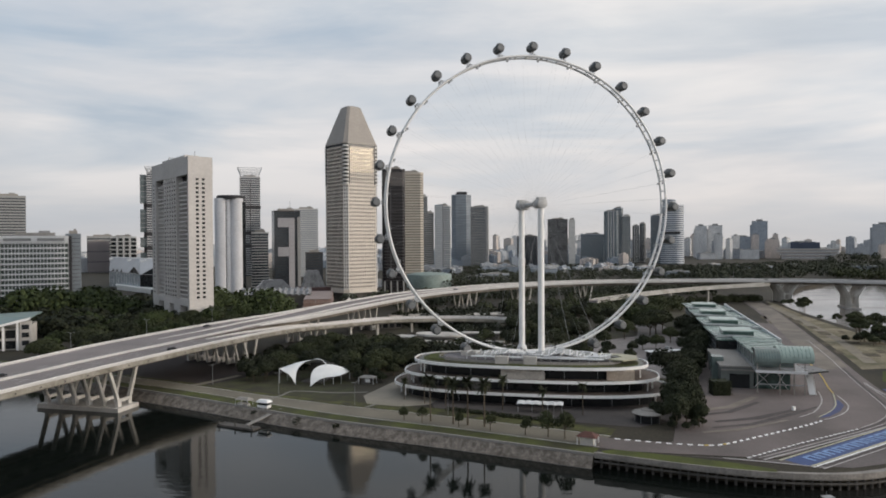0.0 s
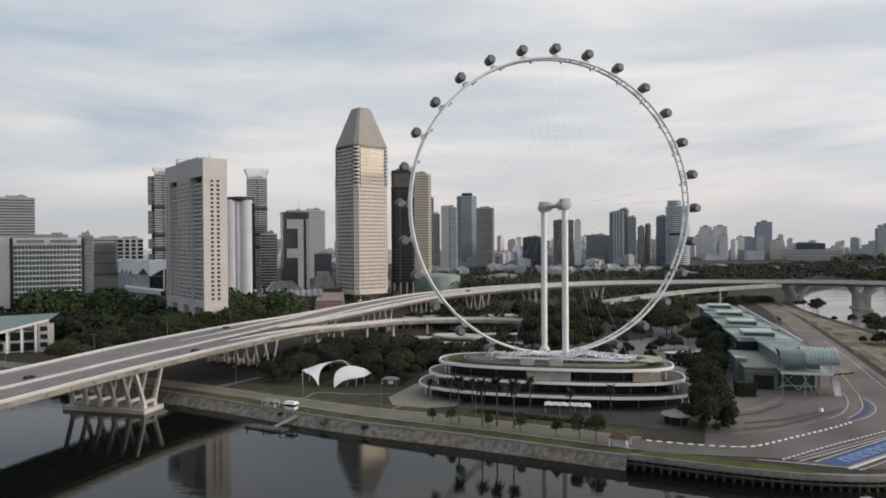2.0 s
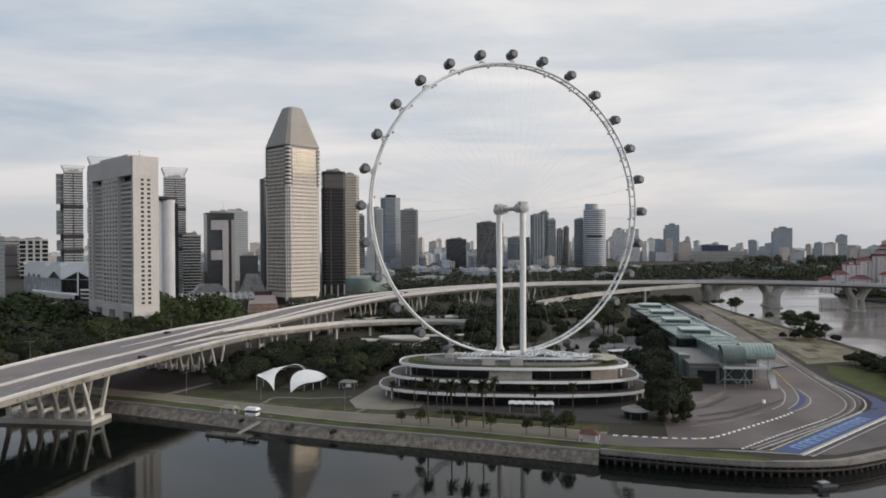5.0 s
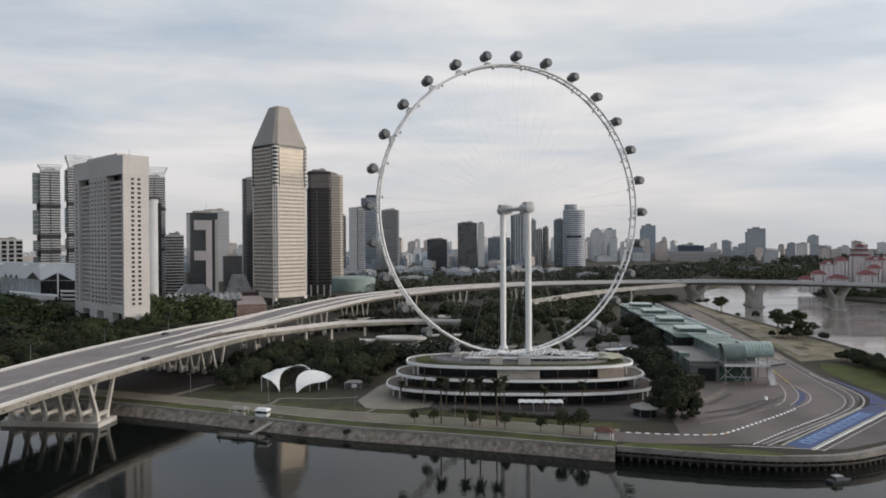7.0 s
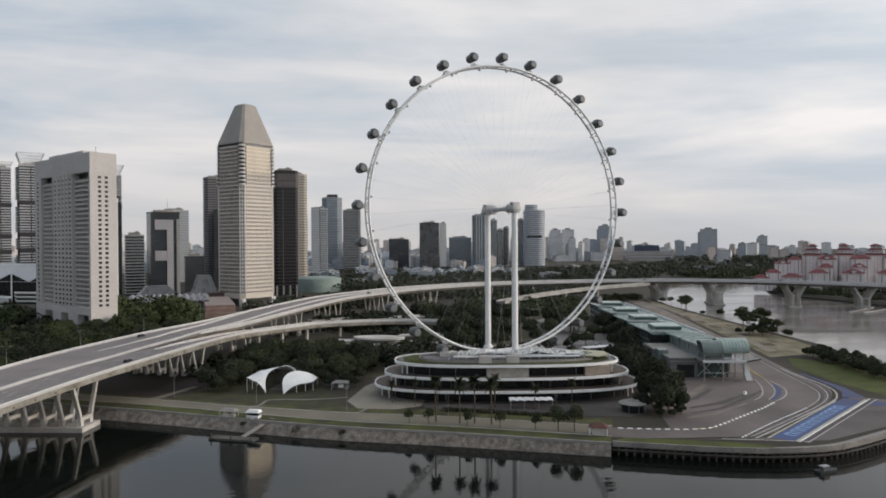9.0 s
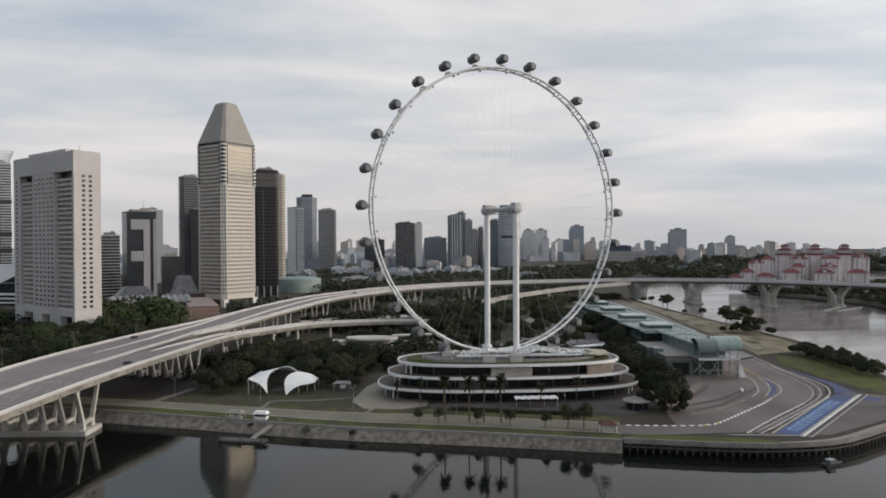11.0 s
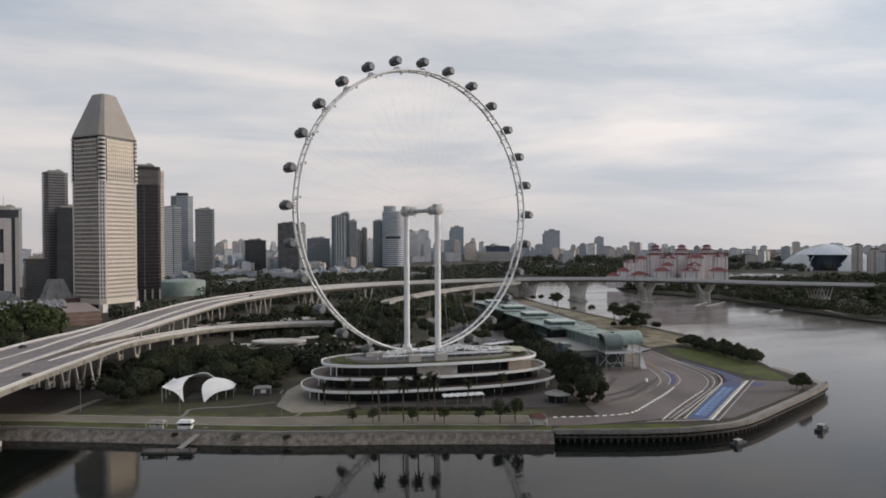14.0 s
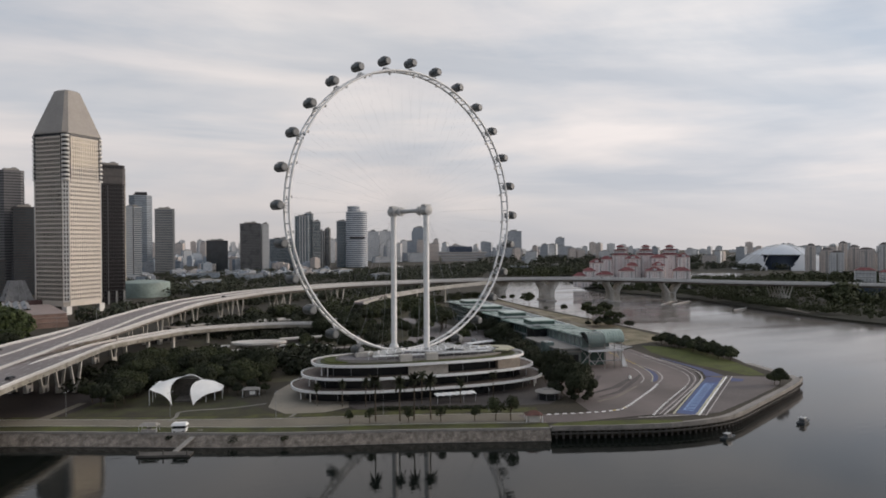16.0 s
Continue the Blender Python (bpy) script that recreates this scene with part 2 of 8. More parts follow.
LEAF_B = leafy("leaves_fresh", (0.036, 0.050, 0.018))
LEAF_D = leafy("leaves_dark", (0.025, 0.031, 0.016))
# leaf copy for far woods, greyed and lightened in place of haze
LEAF_F = leafy("hazed_leaves", (0.045, 0.052, 0.036))
PALMLEAF = leafy("palm_fronds", (0.030, 0.034, 0.018))

WATER = bpy.data.materials.new("river_water")
WATER.use_nodes = True
_n, _l = WATER.node_tree.nodes, WATER.node_tree.links
_b = _n["Principled BSDF"]
_b.inputs["Base Color"].default_value = (0.010, 0.014, 0.013, 1)
_b.inputs["IOR"].default_value = 1.285
_tc = _n.new("ShaderNodeTexCoord")
_mp = _n.new("ShaderNodeMapping")
_mp.inputs["Scale"].default_value = (0.35, 1.0, 1.0)
_l.new(_tc.outputs["Object"], _mp.inputs[0])
_w1, _w2 = _n.new("ShaderNodeTexNoise"), _n.new("ShaderNodeTexNoise")
_w1.inputs["Scale"].default_value, _w1.inputs["Detail"].default_value = 0.45, 3
_w2.inputs["Scale"].default_value, _w2.inputs["Detail"].default_value = 0.02, 3
for w in (_w1, _w2):
    _l.new(_mp.outputs[0], w.inputs["Vector"])
_pr = _n.new("ShaderNodeMapRange")      # calm and ruffled patches
_pr.inputs["From Min"].default_value, _pr.inputs["From Max"].default_value = 0.4, 0.65
_pr.inputs["To Min"].default_value, _pr.inputs["To Max"].default_value = 0.026, 0.074
_l.new(_w2.outputs["Fac"], _pr.inputs["Value"])
_sx = _n.new("ShaderNodeSeparateXYZ")   # sheltered by the quay, ruffled out on the open river
_l.new(_tc.outputs["Object"], _sx.inputs[0])
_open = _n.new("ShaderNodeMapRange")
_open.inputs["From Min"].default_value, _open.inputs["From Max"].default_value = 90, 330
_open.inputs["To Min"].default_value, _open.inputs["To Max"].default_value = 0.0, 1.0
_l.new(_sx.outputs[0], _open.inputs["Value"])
_ro = _n.new("ShaderNodeMapRange")
_ro.inputs["To Min"].default_value, _ro.inputs["To Max"].default_value = 0.045, 0.075
_l.new(_open.outputs[0], _ro.inputs["Value"])
_cat = _n.new("ShaderNodeMapping")       # wind streaks across the open river
_cat.inputs["Rotation"].default_value = (0, 0, radians(30))
_cat.inputs["Scale"].default_value = (0.006, 0.035, 1.0)
_l.new(_tc.outputs["Object"], _cat.inputs[0])
_wind = _n.new("ShaderNodeTexNoise")
_wind.inputs["Scale"].default_value, _wind.inputs["Detail"].default_value = 1.0, 4
_l.new(_cat.outputs[0], _wind.inputs["Vector"])
_gust = _n.new("ShaderNodeMapRange")
_gust.inputs["From Min"].default_value, _gust.inputs["From Max"].default_value = 0.38, 0.66
_gust.inputs["To Min"].default_value, _gust.inputs["To Max"].default_value = 0.0, 0.13
_l.new(_wind.outputs["Fac"], _gust.inputs["Value"])
_gm = _n.new("ShaderNodeMath")
_gm.operation = "MULTIPLY_ADD"
_l.new(_gust.outputs[0], _gm.inputs[0])
_l.new(_open.outputs[0], _gm.inputs[1])
_l.new(_ro.outputs[0], _gm.inputs[2])
_l.new(_gm.outputs[0], _b.inputs["Roughness"])
_sky_pale = _n.new("ShaderNodeMix")          # dark by the quay; paler base colour stands for reflected sky on the open river
_sky_pale.data_type = "RGBA"
_sky_pale.inputs[6].default_value, _sky_pale.inputs[7].default_value = (0.006, 0.008, 0.007, 1), (0.168, 0.150, 0.139, 1)
_l.new(_open.outputs[0], _sky_pale.inputs[0])
_l.new(_sky_pale.outputs[2], _b.inputs["Base Color"])
_bp = _n.new("ShaderNodeBump")
_bp.inputs["Distance"].default_value = 0.6
_l.new(_pr.outputs[0], _bp.inputs["Strength"])
_l.new(_w1.outputs["Fac"], _bp.inputs["Height"])
_l.new(_bp.outputs[0], _b.inputs["Normal"])

# ---- mesh helpers ----


class Shape:
    """Vertices and faces of one mesh."""

    def __init__(self):
        self.v, self.f = [], []

    def add(self, verts, faces):
        k = len(self.v)
        self.v += [tuple(p) for p in verts]
        self.f += [tuple(i + k for i in f) for f in faces]
        return self

    def box(self, x0, x1, y0, y1, z0, z1):
        return self.add([(x, y, z) for z in (z0, z1) for x, y in ((x0, y0), (x1, y0), (x1, y1), (x0, y1))],
                        [(3, 2, 1, 0), (4, 5, 6, 7), (0, 1, 5, 4), (1, 2, 6, 5), (2, 3, 7, 6), (3, 0, 4, 7)])

    def prism(self, poly, z0, z1, top=None):
        """An upright prism over a counter-clockwise plan; top: another plan of as many points for its upper face."""
        n = len(poly)
        hi = top or poly
        faces = [tuple(range(n))[::-1], tuple(range(n, 2 * n))]
        faces += [(i, (i + 1) % n, n + (i + 1) % n, n + i) for i in range(n)]
        return self.add([(*p[:2], z0) for p in poly] + [(*p[:2], z1) for p in hi], faces)

    def strip(self, a, b, za, zb, closed=False):
        """A solid band between two lines of as many points (x, y, z), from z + za up to z + zb."""
        n = min(len(a), len(b))
        vs = []
        for p, q in zip(a, b):
            lo, hi = (z[len(vs) // 4] if isinstance(z, list) else z for z in (za, zb))
            vs += [(p[0], p[1], p[2] + lo), (q[0], q[1], q[2] + lo), (q[0], q[1], q[2] + hi), (p[0], p[1], p[2] + hi)]
        fs = []
        for i in range(n if closed else n - 1):
            k, m = 4 * i, 4 * ((i + 1) % n)
            fs += [(k + j, k + (j + 1) % 4, m + (j + 1) % 4, m + j) for j in range(4)]
        if not closed:
            fs += [(3, 2, 1, 0), tuple(4 * (n - 1) + j for j in range(4))]
        return self.add(vs, fs)

    def tube(self, pts, r, sides=8, closed=False, r2=None, caps=True):
        """A round tube along points."""
        pts = [Vector(p) for p in pts]
        n = len(pts)
        vs, fs = [], []
        for i, p in enumerate(pts):
            if closed:
                d = pts[(i + 1) % n] - pts[i - 1]
            else:
                d = pts[min(i + 1, n - 1)] - pts[max(i - 1, 0)]
            d.normalize()
            up = Vector((0, 0, 1)) if abs(d.z) < 0.9 else Vector((1, 0, 0))
            e1 = d.cross(up).normalized()
            e2 = d.cross(e1)
            rr = r if r2 is None else r + (r2 - r) * i / (n - 1)
            vs += [p + (e1 * math.cos(2 * math.pi * k / sides) + e2 * math.sin(2 * math.pi * k / sides)) * rr for k in range(sides)]
        for i in range(n if closed else n - 1):
            a, b = i * sides, ((i + 1) % n) * sides
            fs += [(a + k, a + (k + 1) % sides, b + (k + 1) % sides, b + k) for k in range(sides)]
        if caps and not closed:
            fs += [tuple(range(sides))[::-1], tuple((n - 1) * sides + k for k in range(sides))]
        return self.add(vs, fs)

    def lathe(self, profile, sides=20, cx=0.0, cy=0.0):
        """A turned body from (radius, z) pairs."""
        n = len(profile)
        vs = [(cx + r * math.cos(2 * math.pi * k / sides), cy + r * math.sin(2 * math.pi * k / sides), z) for r, z in profile for k in range(sides)]
        fs = [(i * sides + k, i * sides + (k + 1) % sides, (i + 1) * sides + (k + 1) % sides, (i + 1) * sides + k) for i in range(n - 1) for k in range(sides)]
        fs += [tuple(range(sides))[::-1], tuple((n - 1) * sides + k for k in range(sides))]
        return self.add(vs, fs)

    def mesh(self, name, mat, smooth=False):
        me = bpy.data.meshes.new(name)
        me.from_pydata(self.v, [], self.f)
        bm = bmesh.new()
        bm.from_mesh(me)
        bmesh.ops.recalc_face_normals(bm, faces=bm.faces)
        bm.to_mesh(me)
        bm.free()
        me.materials.append(mat)
        if smooth:
            me.shade_smooth()
            me.set_sharp_from_angle(angle=radians(40))
        return me


def part(name, shape, mat, parent=None, label="", smooth=False, at=None):
    """Links a shape (or a ready mesh) as one mesh object, under a thing if one is given."""
    me = shape if isinstance(shape, bpy.types.Mesh) else shape.mesh(name, mat, smooth)
    ob = new(name, me)
    if parent is not None:
        ob.parent = parent
    if at is not None:
        ob.matrix_basis = at
    if label:
        tagged(ob, label)
    return ob


def thing(name, at, label, category, group=""):
    ob = new(name)
    ob.matrix_basis = at
    return tagged(ob, label, category, group)


def structure(name, shape, mat, label="", smooth=False, category=""):
    return tagged(part(name, shape, mat, None, "", smooth), label, category, kind="structure")


def curve(pts, step=6.0):
    """A smooth line through control points, sampled about every step metres."""
    P = [np.array(p, float) for p in pts]
    P = [2 * P[0] - P[1]] + P + [2 * P[-1] - P[-2]]
    res = []
    for i in range(1, len(P) - 2):
        a, b, c, d = P[i - 1:i + 3]
        n = max(2, int(np.linalg.norm(c - b) / step))
        for k in range(n):
            t = k / n
            res.append(0.5 * (2 * b + (c - a) * t + (2 * a - 5 * b + 4 * c - d) * t * t + (3 * b - a - 3 * c + d) * t ** 3))
    res.append(P[-2])
    return res


def beside(line, dist):
    """The line moved to its right by dist (a number, or one for each point)."""
    n = len(line)
    res = []
    for i, p in enumerate(line):
        d = line[min(i + 1, n - 1)] - line[max(i - 1, 0)]
        d = d[:2] / np.linalg.norm(d[:2])
        k = dist if isinstance(dist, (int, float)) else dist[i]
        q = np.array(p, float)
        q[0] += d[1] * k
        q[1] -= d[0] * k
        res.append(q)
    return res


def length_at(line):
    s = [0.0]
    for a, b in zip(line, line[1:]):
        s.append(s[-1] + float(np.linalg.norm((b - a)[:2])))
    return s


def point_on(line, s):
    ss = length_at(line)
    for i in range(len(ss) - 1):
        if ss[i + 1] >= s or i == len(ss) - 2:
            t = (s - ss[i]) / (ss[i + 1] - ss[i])
            p = line[i] + (line[i + 1] - line[i]) * t
            d = (line[i + 1] - line[i])[:2]
            return p, d / np.linalg.norm(d)


def sheet(poly, z):
    """A flat patch over a plan."""
    return Shape().add([(*p[:2], z) for p in poly], [tuple(range(len(poly)))])


G = 4.0      # level of the made ground above the water

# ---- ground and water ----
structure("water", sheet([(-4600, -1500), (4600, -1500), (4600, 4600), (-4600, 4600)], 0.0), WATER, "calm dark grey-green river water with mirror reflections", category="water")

QUAY = curve([(-900, 690, G), (-420, 455, G), (-260, 376, G), (-133, 313, G), (-52, 265.5, G), (0, 241, G), (47, 217.5, G)], 8)
WHARF = curve([(47, 216.5, G), (58, 211.2, G), (71, 205, G), (82, 200.6, G), (92, 197.4, G), (104, 195.4, G), (116, 195.2, G), (128, 198, G), (148, 204.8, G), (168, 211.6, G), (188, 218.6, G), (205, 225.8, G), (210, 229.2, G), (212.6, 233.5, G), (217, 244, G), (222, 257, G), (227, 271, G)], 4)
BANK = [(232, 285), (248, 316), (268, 352), (281, 400), (292, 460), (304, 520), (316, 585), (331, 660), (352, 728), (420, 850), (500, 960), (620, 1085), (800, 1230), (1200, 1500), (4500, 3300)]
wharf_in = beside(WHARF, -3.5)
land = [(-4500, 2600)] + [tuple(p[:2]) for p in QUAY] + [tuple(p[:2]) for p in wharf_in] + BANK + [(4500, 4500), (-4500, 4500)]
structure("ground", Shape().prism(land, -3.0, G), EARTH, "dark earth and low growth over the made city ground", category="ground")
SHORE = [(4500, 3000), (1500, 1560), (900, 1190), (700, 1030), (660, 960), (570, 810), (553, 765), (562, 700), (560, 605), (520, 490), (500, 410), (494, 345), (545, 220), (700, 0), (1200, -600), (4500, -1400)]
structure("ground_far_shore", Shape().prism(SHORE, -3.0, 2.2), surface("shore_grass", (0.036, 0.035, 0.024), rough=0.95, big=40, fine=2.0, var=0.4, bump=0.3), "dark low bank of the opposite shore", category="ground")
BANKGRASS = surface("bank_grass", (0.115, 0.120, 0.060), rough=0.95, big=18, fine=1.2, var=0.4, bump=0.3, tint=(0.07, 0.066, 0.04))
for k, pts in enumerate(([(640, 478), (700, 440), (760, 420), (800, 440), (730, 475), (668, 500)], [(566, 452), (600, 440), (640, 428), (650, 440), (604, 462), (576, 474)], [(700, 530), (760, 500), (800, 505), (760, 535), (716, 552)])):
    structure("lawn_bank", Shape().prism(pts, 2.15, 2.3 + k * 0.01), BANKGRASS, "pale green grass on the opposite bank", category="lawn")
structure("bank_path", Shape().strip(curve([(520, 430, 2.2), (548, 470, 2.2), (590, 474, 2.2), (650, 440, 2.2), (730, 380, 2.2)], 8), curve([(517, 433, 2.2), (545, 474, 2.2), (591, 478, 2.2), (653, 444, 2.2), (733, 384, 2.2)], 8), -0.1, 0.2), surface("bank_paving", (0.26, 0.24, 0.21), rough=0.9, big=8, fine=0.8, var=0.2), "pale path along the opposite bank", category="path")


structure("water_basin", sheet([(925, 962), (1060, 896), (1180, 1000), (1060, 1085)], 2.3), WATER, "pale calm basin behind the opposite shore", category="water")


def patch(name, poly, z, mat, label, category):
    return structure(name, sheet(poly, G + z), mat, label, category=category)


def ribbon(name, a, b, z, mat, label, category):
    sh = Shape()
    vs = []
    for p, q in zip(a, b):
        vs += [(p[0], p[1], G + z), (q[0], q[1], G + z)]
    sh.add(vs, [(2 * i, 2 * i + 1, 2 * i + 3, 2 * i + 2) for i in range(len(a) - 1)])
    return structure(name, sh, mat, label, category=category)


# waterfront: stone slope, coping, lawn strip, road, verge
rv = Shape()
def along(x, lo, hi, x0=-95.0, x1=-25.0):
    """A width that changes from lo to hi between two places along the bank."""
    return lo + (hi - lo) * min(1.0, max(0.0, (x - x0) / (x1 - x0)))


out = [along(p[0], 4.9, 2.9, -110, 40) for p in QUAY]
foot = beside(QUAY, out)
for i in range(len(QUAY) - 1):
    a, b, c, d = foot[i], foot[i + 1], QUAY[i + 1], QUAY[i]
    rv.add([(a[0], a[1], -1.0), (b[0], b[1], -1.0), (c[0], c[1], G - 0.1), (d[0], d[1], G - 0.1)], [(0, 1, 2, 3)])
structure("revetment", rv, STONE, "sloping rubble-stone bank with damp stains", category="embankment")
cop = Shape().strip(beside(QUAY, 0.35), beside(QUAY, -0.3), -0.5, 0.3)
structure("coping", cop, CONCRETE, "pale concrete coping along the bank", category="kerb")
cop2 = Shape().strip(beside(QUAY, [o + 0.2 for o in out]), beside(QUAY, [o - 0.3 for o in out]), -G - 0.5, -G + 0.15)
structure("toe_kerb", cop2, DARK_CONC, "dark wet toe kerb at the waterline", category="kerb")
ribbon("lawn_strip", beside(QUAY, -0.6), beside(QUAY, -8.6), 0.06, LAWN, "mown green lawn strip beside the bank", "lawn")
far_edge = [-along(p[0], 17.5, 22.0) for p in QUAY]
lawn_edge = [-along(p[0], 21.5, 32.0) for p in QUAY]
ribbon("road", beside(QUAY, -8.0), beside(QUAY, far_edge), 0.08, surface("worn_road", (0.190, 0.170, 0.132), rough=0.9, big=14, fine=0.5, var=0.18), "worn grey waterfront road", "road")
ribbon("verge", beside(QUAY, far_edge), beside(QUAY, lawn_edge), 0.065, MATS["verge_grass"], "narrow green verge beside the road", "lawn")
kr = Shape()
for off in ([-8.0] * len(QUAY), far_edge):
    kr.strip(beside(QUAY, [o + 0.12 for o in off]), beside(QUAY, [o - 0.12 for o in off]), 0.0, 0.2)
structure("kerb", kr, PALE_CONC, "low pale concrete kerbs along the road", category="kerb")
# brown ground under the deck, the viaduct's shade put into its colour
patch("underpass", [(-190, 345), (-112, 326), (-92, 317), (-84, 330), (-88, 356), (-92, 380), (-150, 420), (-185, 395)], 0.05, surface("underbridge_shade_paving", (0.032, 0.023, 0.021), rough=0.9, big=10, fine=0.8, var=0.3), "brown paving darkened for the shade of the viaduct", "pavement")
patch("lawn", [(-113, 322.5), (-91, 316.5), (-64, 302), (-36, 287), (-38, 300), (-44, 330), (-60, 352), (-82, 352), (-97, 345), (-106, 332)], 0.062, surface("worn_lawn", (0.052, 0.055, 0.022), rough=0.95, big=7, fine=0.5, var=0.4, bump=0.5, tint=(0.06, 0.048, 0.03)), "dull green lawn round the tents", "lawn")
patch("path", [(-122, 323), (-113.3, 334), (-104, 349), (-101, 347.5), (-109.5, 333), (-116, 322)], 0.075, MATS["worn_road"], "worn grey path curving under the viaduct", "path")
patch("plaza", [(-35, 301), (-32, 286.5), (-17.5, 281), (-6, 284), (0, 300), (-2, 334), (-11, 347), (-24, 330)], 0.09, surface("plaza_paving", (0.27, 0.24, 0.195), rough=0.85, big=8, fine=0.6, var=0.15), "pale sandy paved forecourt plaza", "plaza")
patch("forecourt", [(-4, 279), (40, 259), (70, 248), (84, 256), (97, 284), (104, 316), (60, 322), (-10, 318)], 0.05, surface("forecourt_paving", (0.085, 0.074, 0.070), rough=0.85, big=9, fine=0.6, var=0.22), "dark paved service court round the terminal", "pavement")
for pts in ([(-75, 297.5), (-71.6, 303.3), (-68.9, 311), (-61, 311.2), (-53, 308.8), (-43.7, 308.2), (-34, 308.8)], [(-32.5, 281), (-31, 282.5), (-27.5, 287.6)]):
    line = curve([(*p, 0) for p in pts], 1.5)
    ribbon("footway", line, beside(line, 1.5), 0.082, PAVING, "narrow pale paved footway on the lawn", "footpath")

patch("park_lawn", [(-92, 356), (-12, 350), (85, 330), (112, 322), (180, 545), (215, 605), (262, 690), (60, 665), (-20, 560), (-80, 440)], 0.02, surface("park_grass", (0.062, 0.058, 0.030), rough=0.95, big=12, fine=0.8, var=0.4, bump=0.4, tint=(0.075, 0.06, 0.045)), "dull trodden park grass behind the wheel", "lawn")
LOT = surface("car_park_paving", (0.29, 0.26, 0.25), rough=0.9, big=9, fine=0.6, var=0.2)
patch("car_park", [(84, 352), (110, 332), (126, 346), (143, 388), (166, 466), (170, 540), (160, 580), (148, 566), (146, 520), (134, 480), (108, 462), (94, 440), (84, 400)], 0.06, LOT, "pale paved car park and lanes between trees", "car park")
patch("park_lane", [(-40, 470), (30, 440), (94, 430), (94, 437), (30, 449), (-38, 480)], 0.07, LOT, "pale park lane", "path")
patch("park_lane", [(40, 352), (84, 372), (84, 379), (38, 361)], 0.07, LOT, "pale park lane", "path")
# racing circuit
INNER = curve([(47, 239, 0), (60, 233.5, 0), (76, 229.5, 0), (91, 229.5, 0), (104, 236, 0), (119, 245, 0), (150, 262.5, 0), (159, 271.5, 0), (163.5, 284, 0), (170, 303, 0), (184, 337, 0), (203, 392, 0), (243, 508, 0), (283, 622, 0), (320, 745, 0)], 5)
OUTER = curve([(47, 225.5, 0), (60, 220, 0), (78, 216.5, 0), (96, 213.5, 0), (106, 214.5, 0), (121, 224, 0), (152, 244.5, 0), (172, 260, 0), (184, 276, 0), (190, 294, 0), (197, 318, 0), (210, 356, 0), (226, 400, 0), (262, 505, 0), (300, 617, 0), (338, 740, 0)], 5)
track = [tuple(p[:2]) for p in OUTER] + [tuple(p[:2]) for p in INNER][::-1]
patch("track", track, 0.10, TRACK, "worn grey racing circuit tarmac with rubber marks", "race track")
paddock = [tuple(p[:2]) for p, q in zip(INNER, length_at(INNER)) if 26 < q < 420][::-1] + [(80, 240), (88, 262), (104, 300), (110, 340), (140, 420), (215, 600)]
patch("paddock", paddock[::-1], 0.04, TRACK, "worn tarmac paddock beside the pit building", "paddock")
patch("runoff", [(62, 218), (80, 214), (104, 206), (120, 203), (150, 212), (182, 223), (206, 236), (193, 246), (179, 257), (150, 240), (122, 221), (107, 211.5), (96, 211)], 0.06, ASPHALT, "dark tarmac run-off area inside the wharf", "run-off area")
patch("grass_bank", [(194, 247), (203, 244), (214, 262), (226, 286), (240, 325), (222, 350), (206, 325), (197, 290)], 0.07, surface("bright_lawn", (0.074, 0.088, 0.016), rough=0.95, big=8, fine=0.5, var=0.3, bump=0.5), "yellowish green mown grass bank", "lawn")
patch("rough_field", [(222, 355), (262, 362), (276, 410), (290, 480), (312, 600), (345, 735), (341, 735), (304, 615), (266, 505), (230, 398), (214, 354)], 0.05, DRYGRASS, "dry patchy grass field beside the straight", "field")
for k, (x, y, w, l) in enumerate(((271, 586, 5, 22), (262, 552, 5, 20), (284, 556, 6, 24), (255, 520, 5, 18), (277, 520, 6, 16), (268, 488, 7, 20), (249, 478, 4, 14), (284, 494, 4, 12), (262, 442, 7, 16), (243, 442, 4, 18), (246, 398, 8, 14), (233, 408, 4, 14), (258, 408, 5, 12), (292, 590, 4, 16))):
    d_ = (0.30, 0.954)
    n2 = (0.954, -0.30)
    patch("bare_patch", [(x + n2[0] * w * a + d_[0] * l * b, y + n2[1] * w * a + d_[1] * l * b) for a, b in ((-0.5, -0.5), (0.4, -0.55), (0.55, 0.1), (0.45, 0.5), (-0.4, 0.55), (-0.55, 0.0))], 0.1 + k * 0.002, surface("bare_soil", (0.12, 0.094, 0.066), rough=0.95, big=6, fine=0.6, var=0.35, tint=(0.085, 0.075, 0.04)), "bare brown patch in the dry field", "field")
patch("dirt_track", [(226, 372), (233, 372), (262, 450), (300, 580), (328, 690), (322, 690), (292, 580), (255, 450)], 0.09, surface("sandy_path", (0.24, 0.21, 0.165), rough=0.95, big=8, fine=0.7, var=0.2), "pale sandy service path through the field", "path")
patch("green_shoulder", [(50, 220.5), (51, 216.5), (64, 210.3), (84, 202.5), (96, 199), (97, 202), (88, 208), (70, 216), (55.6, 222.5)], 0.08, MATS["bright_lawn"], "green grass shoulder beside the wharf", "lawn")
patch("wharf_walk", [tuple(p[:2]) for p in WHARF] + [tuple(p[:2]) for p in beside(WHARF, -3.4)][::-1], 0.03, CONCRETE, "grey concrete wharf walkway", "pavement")


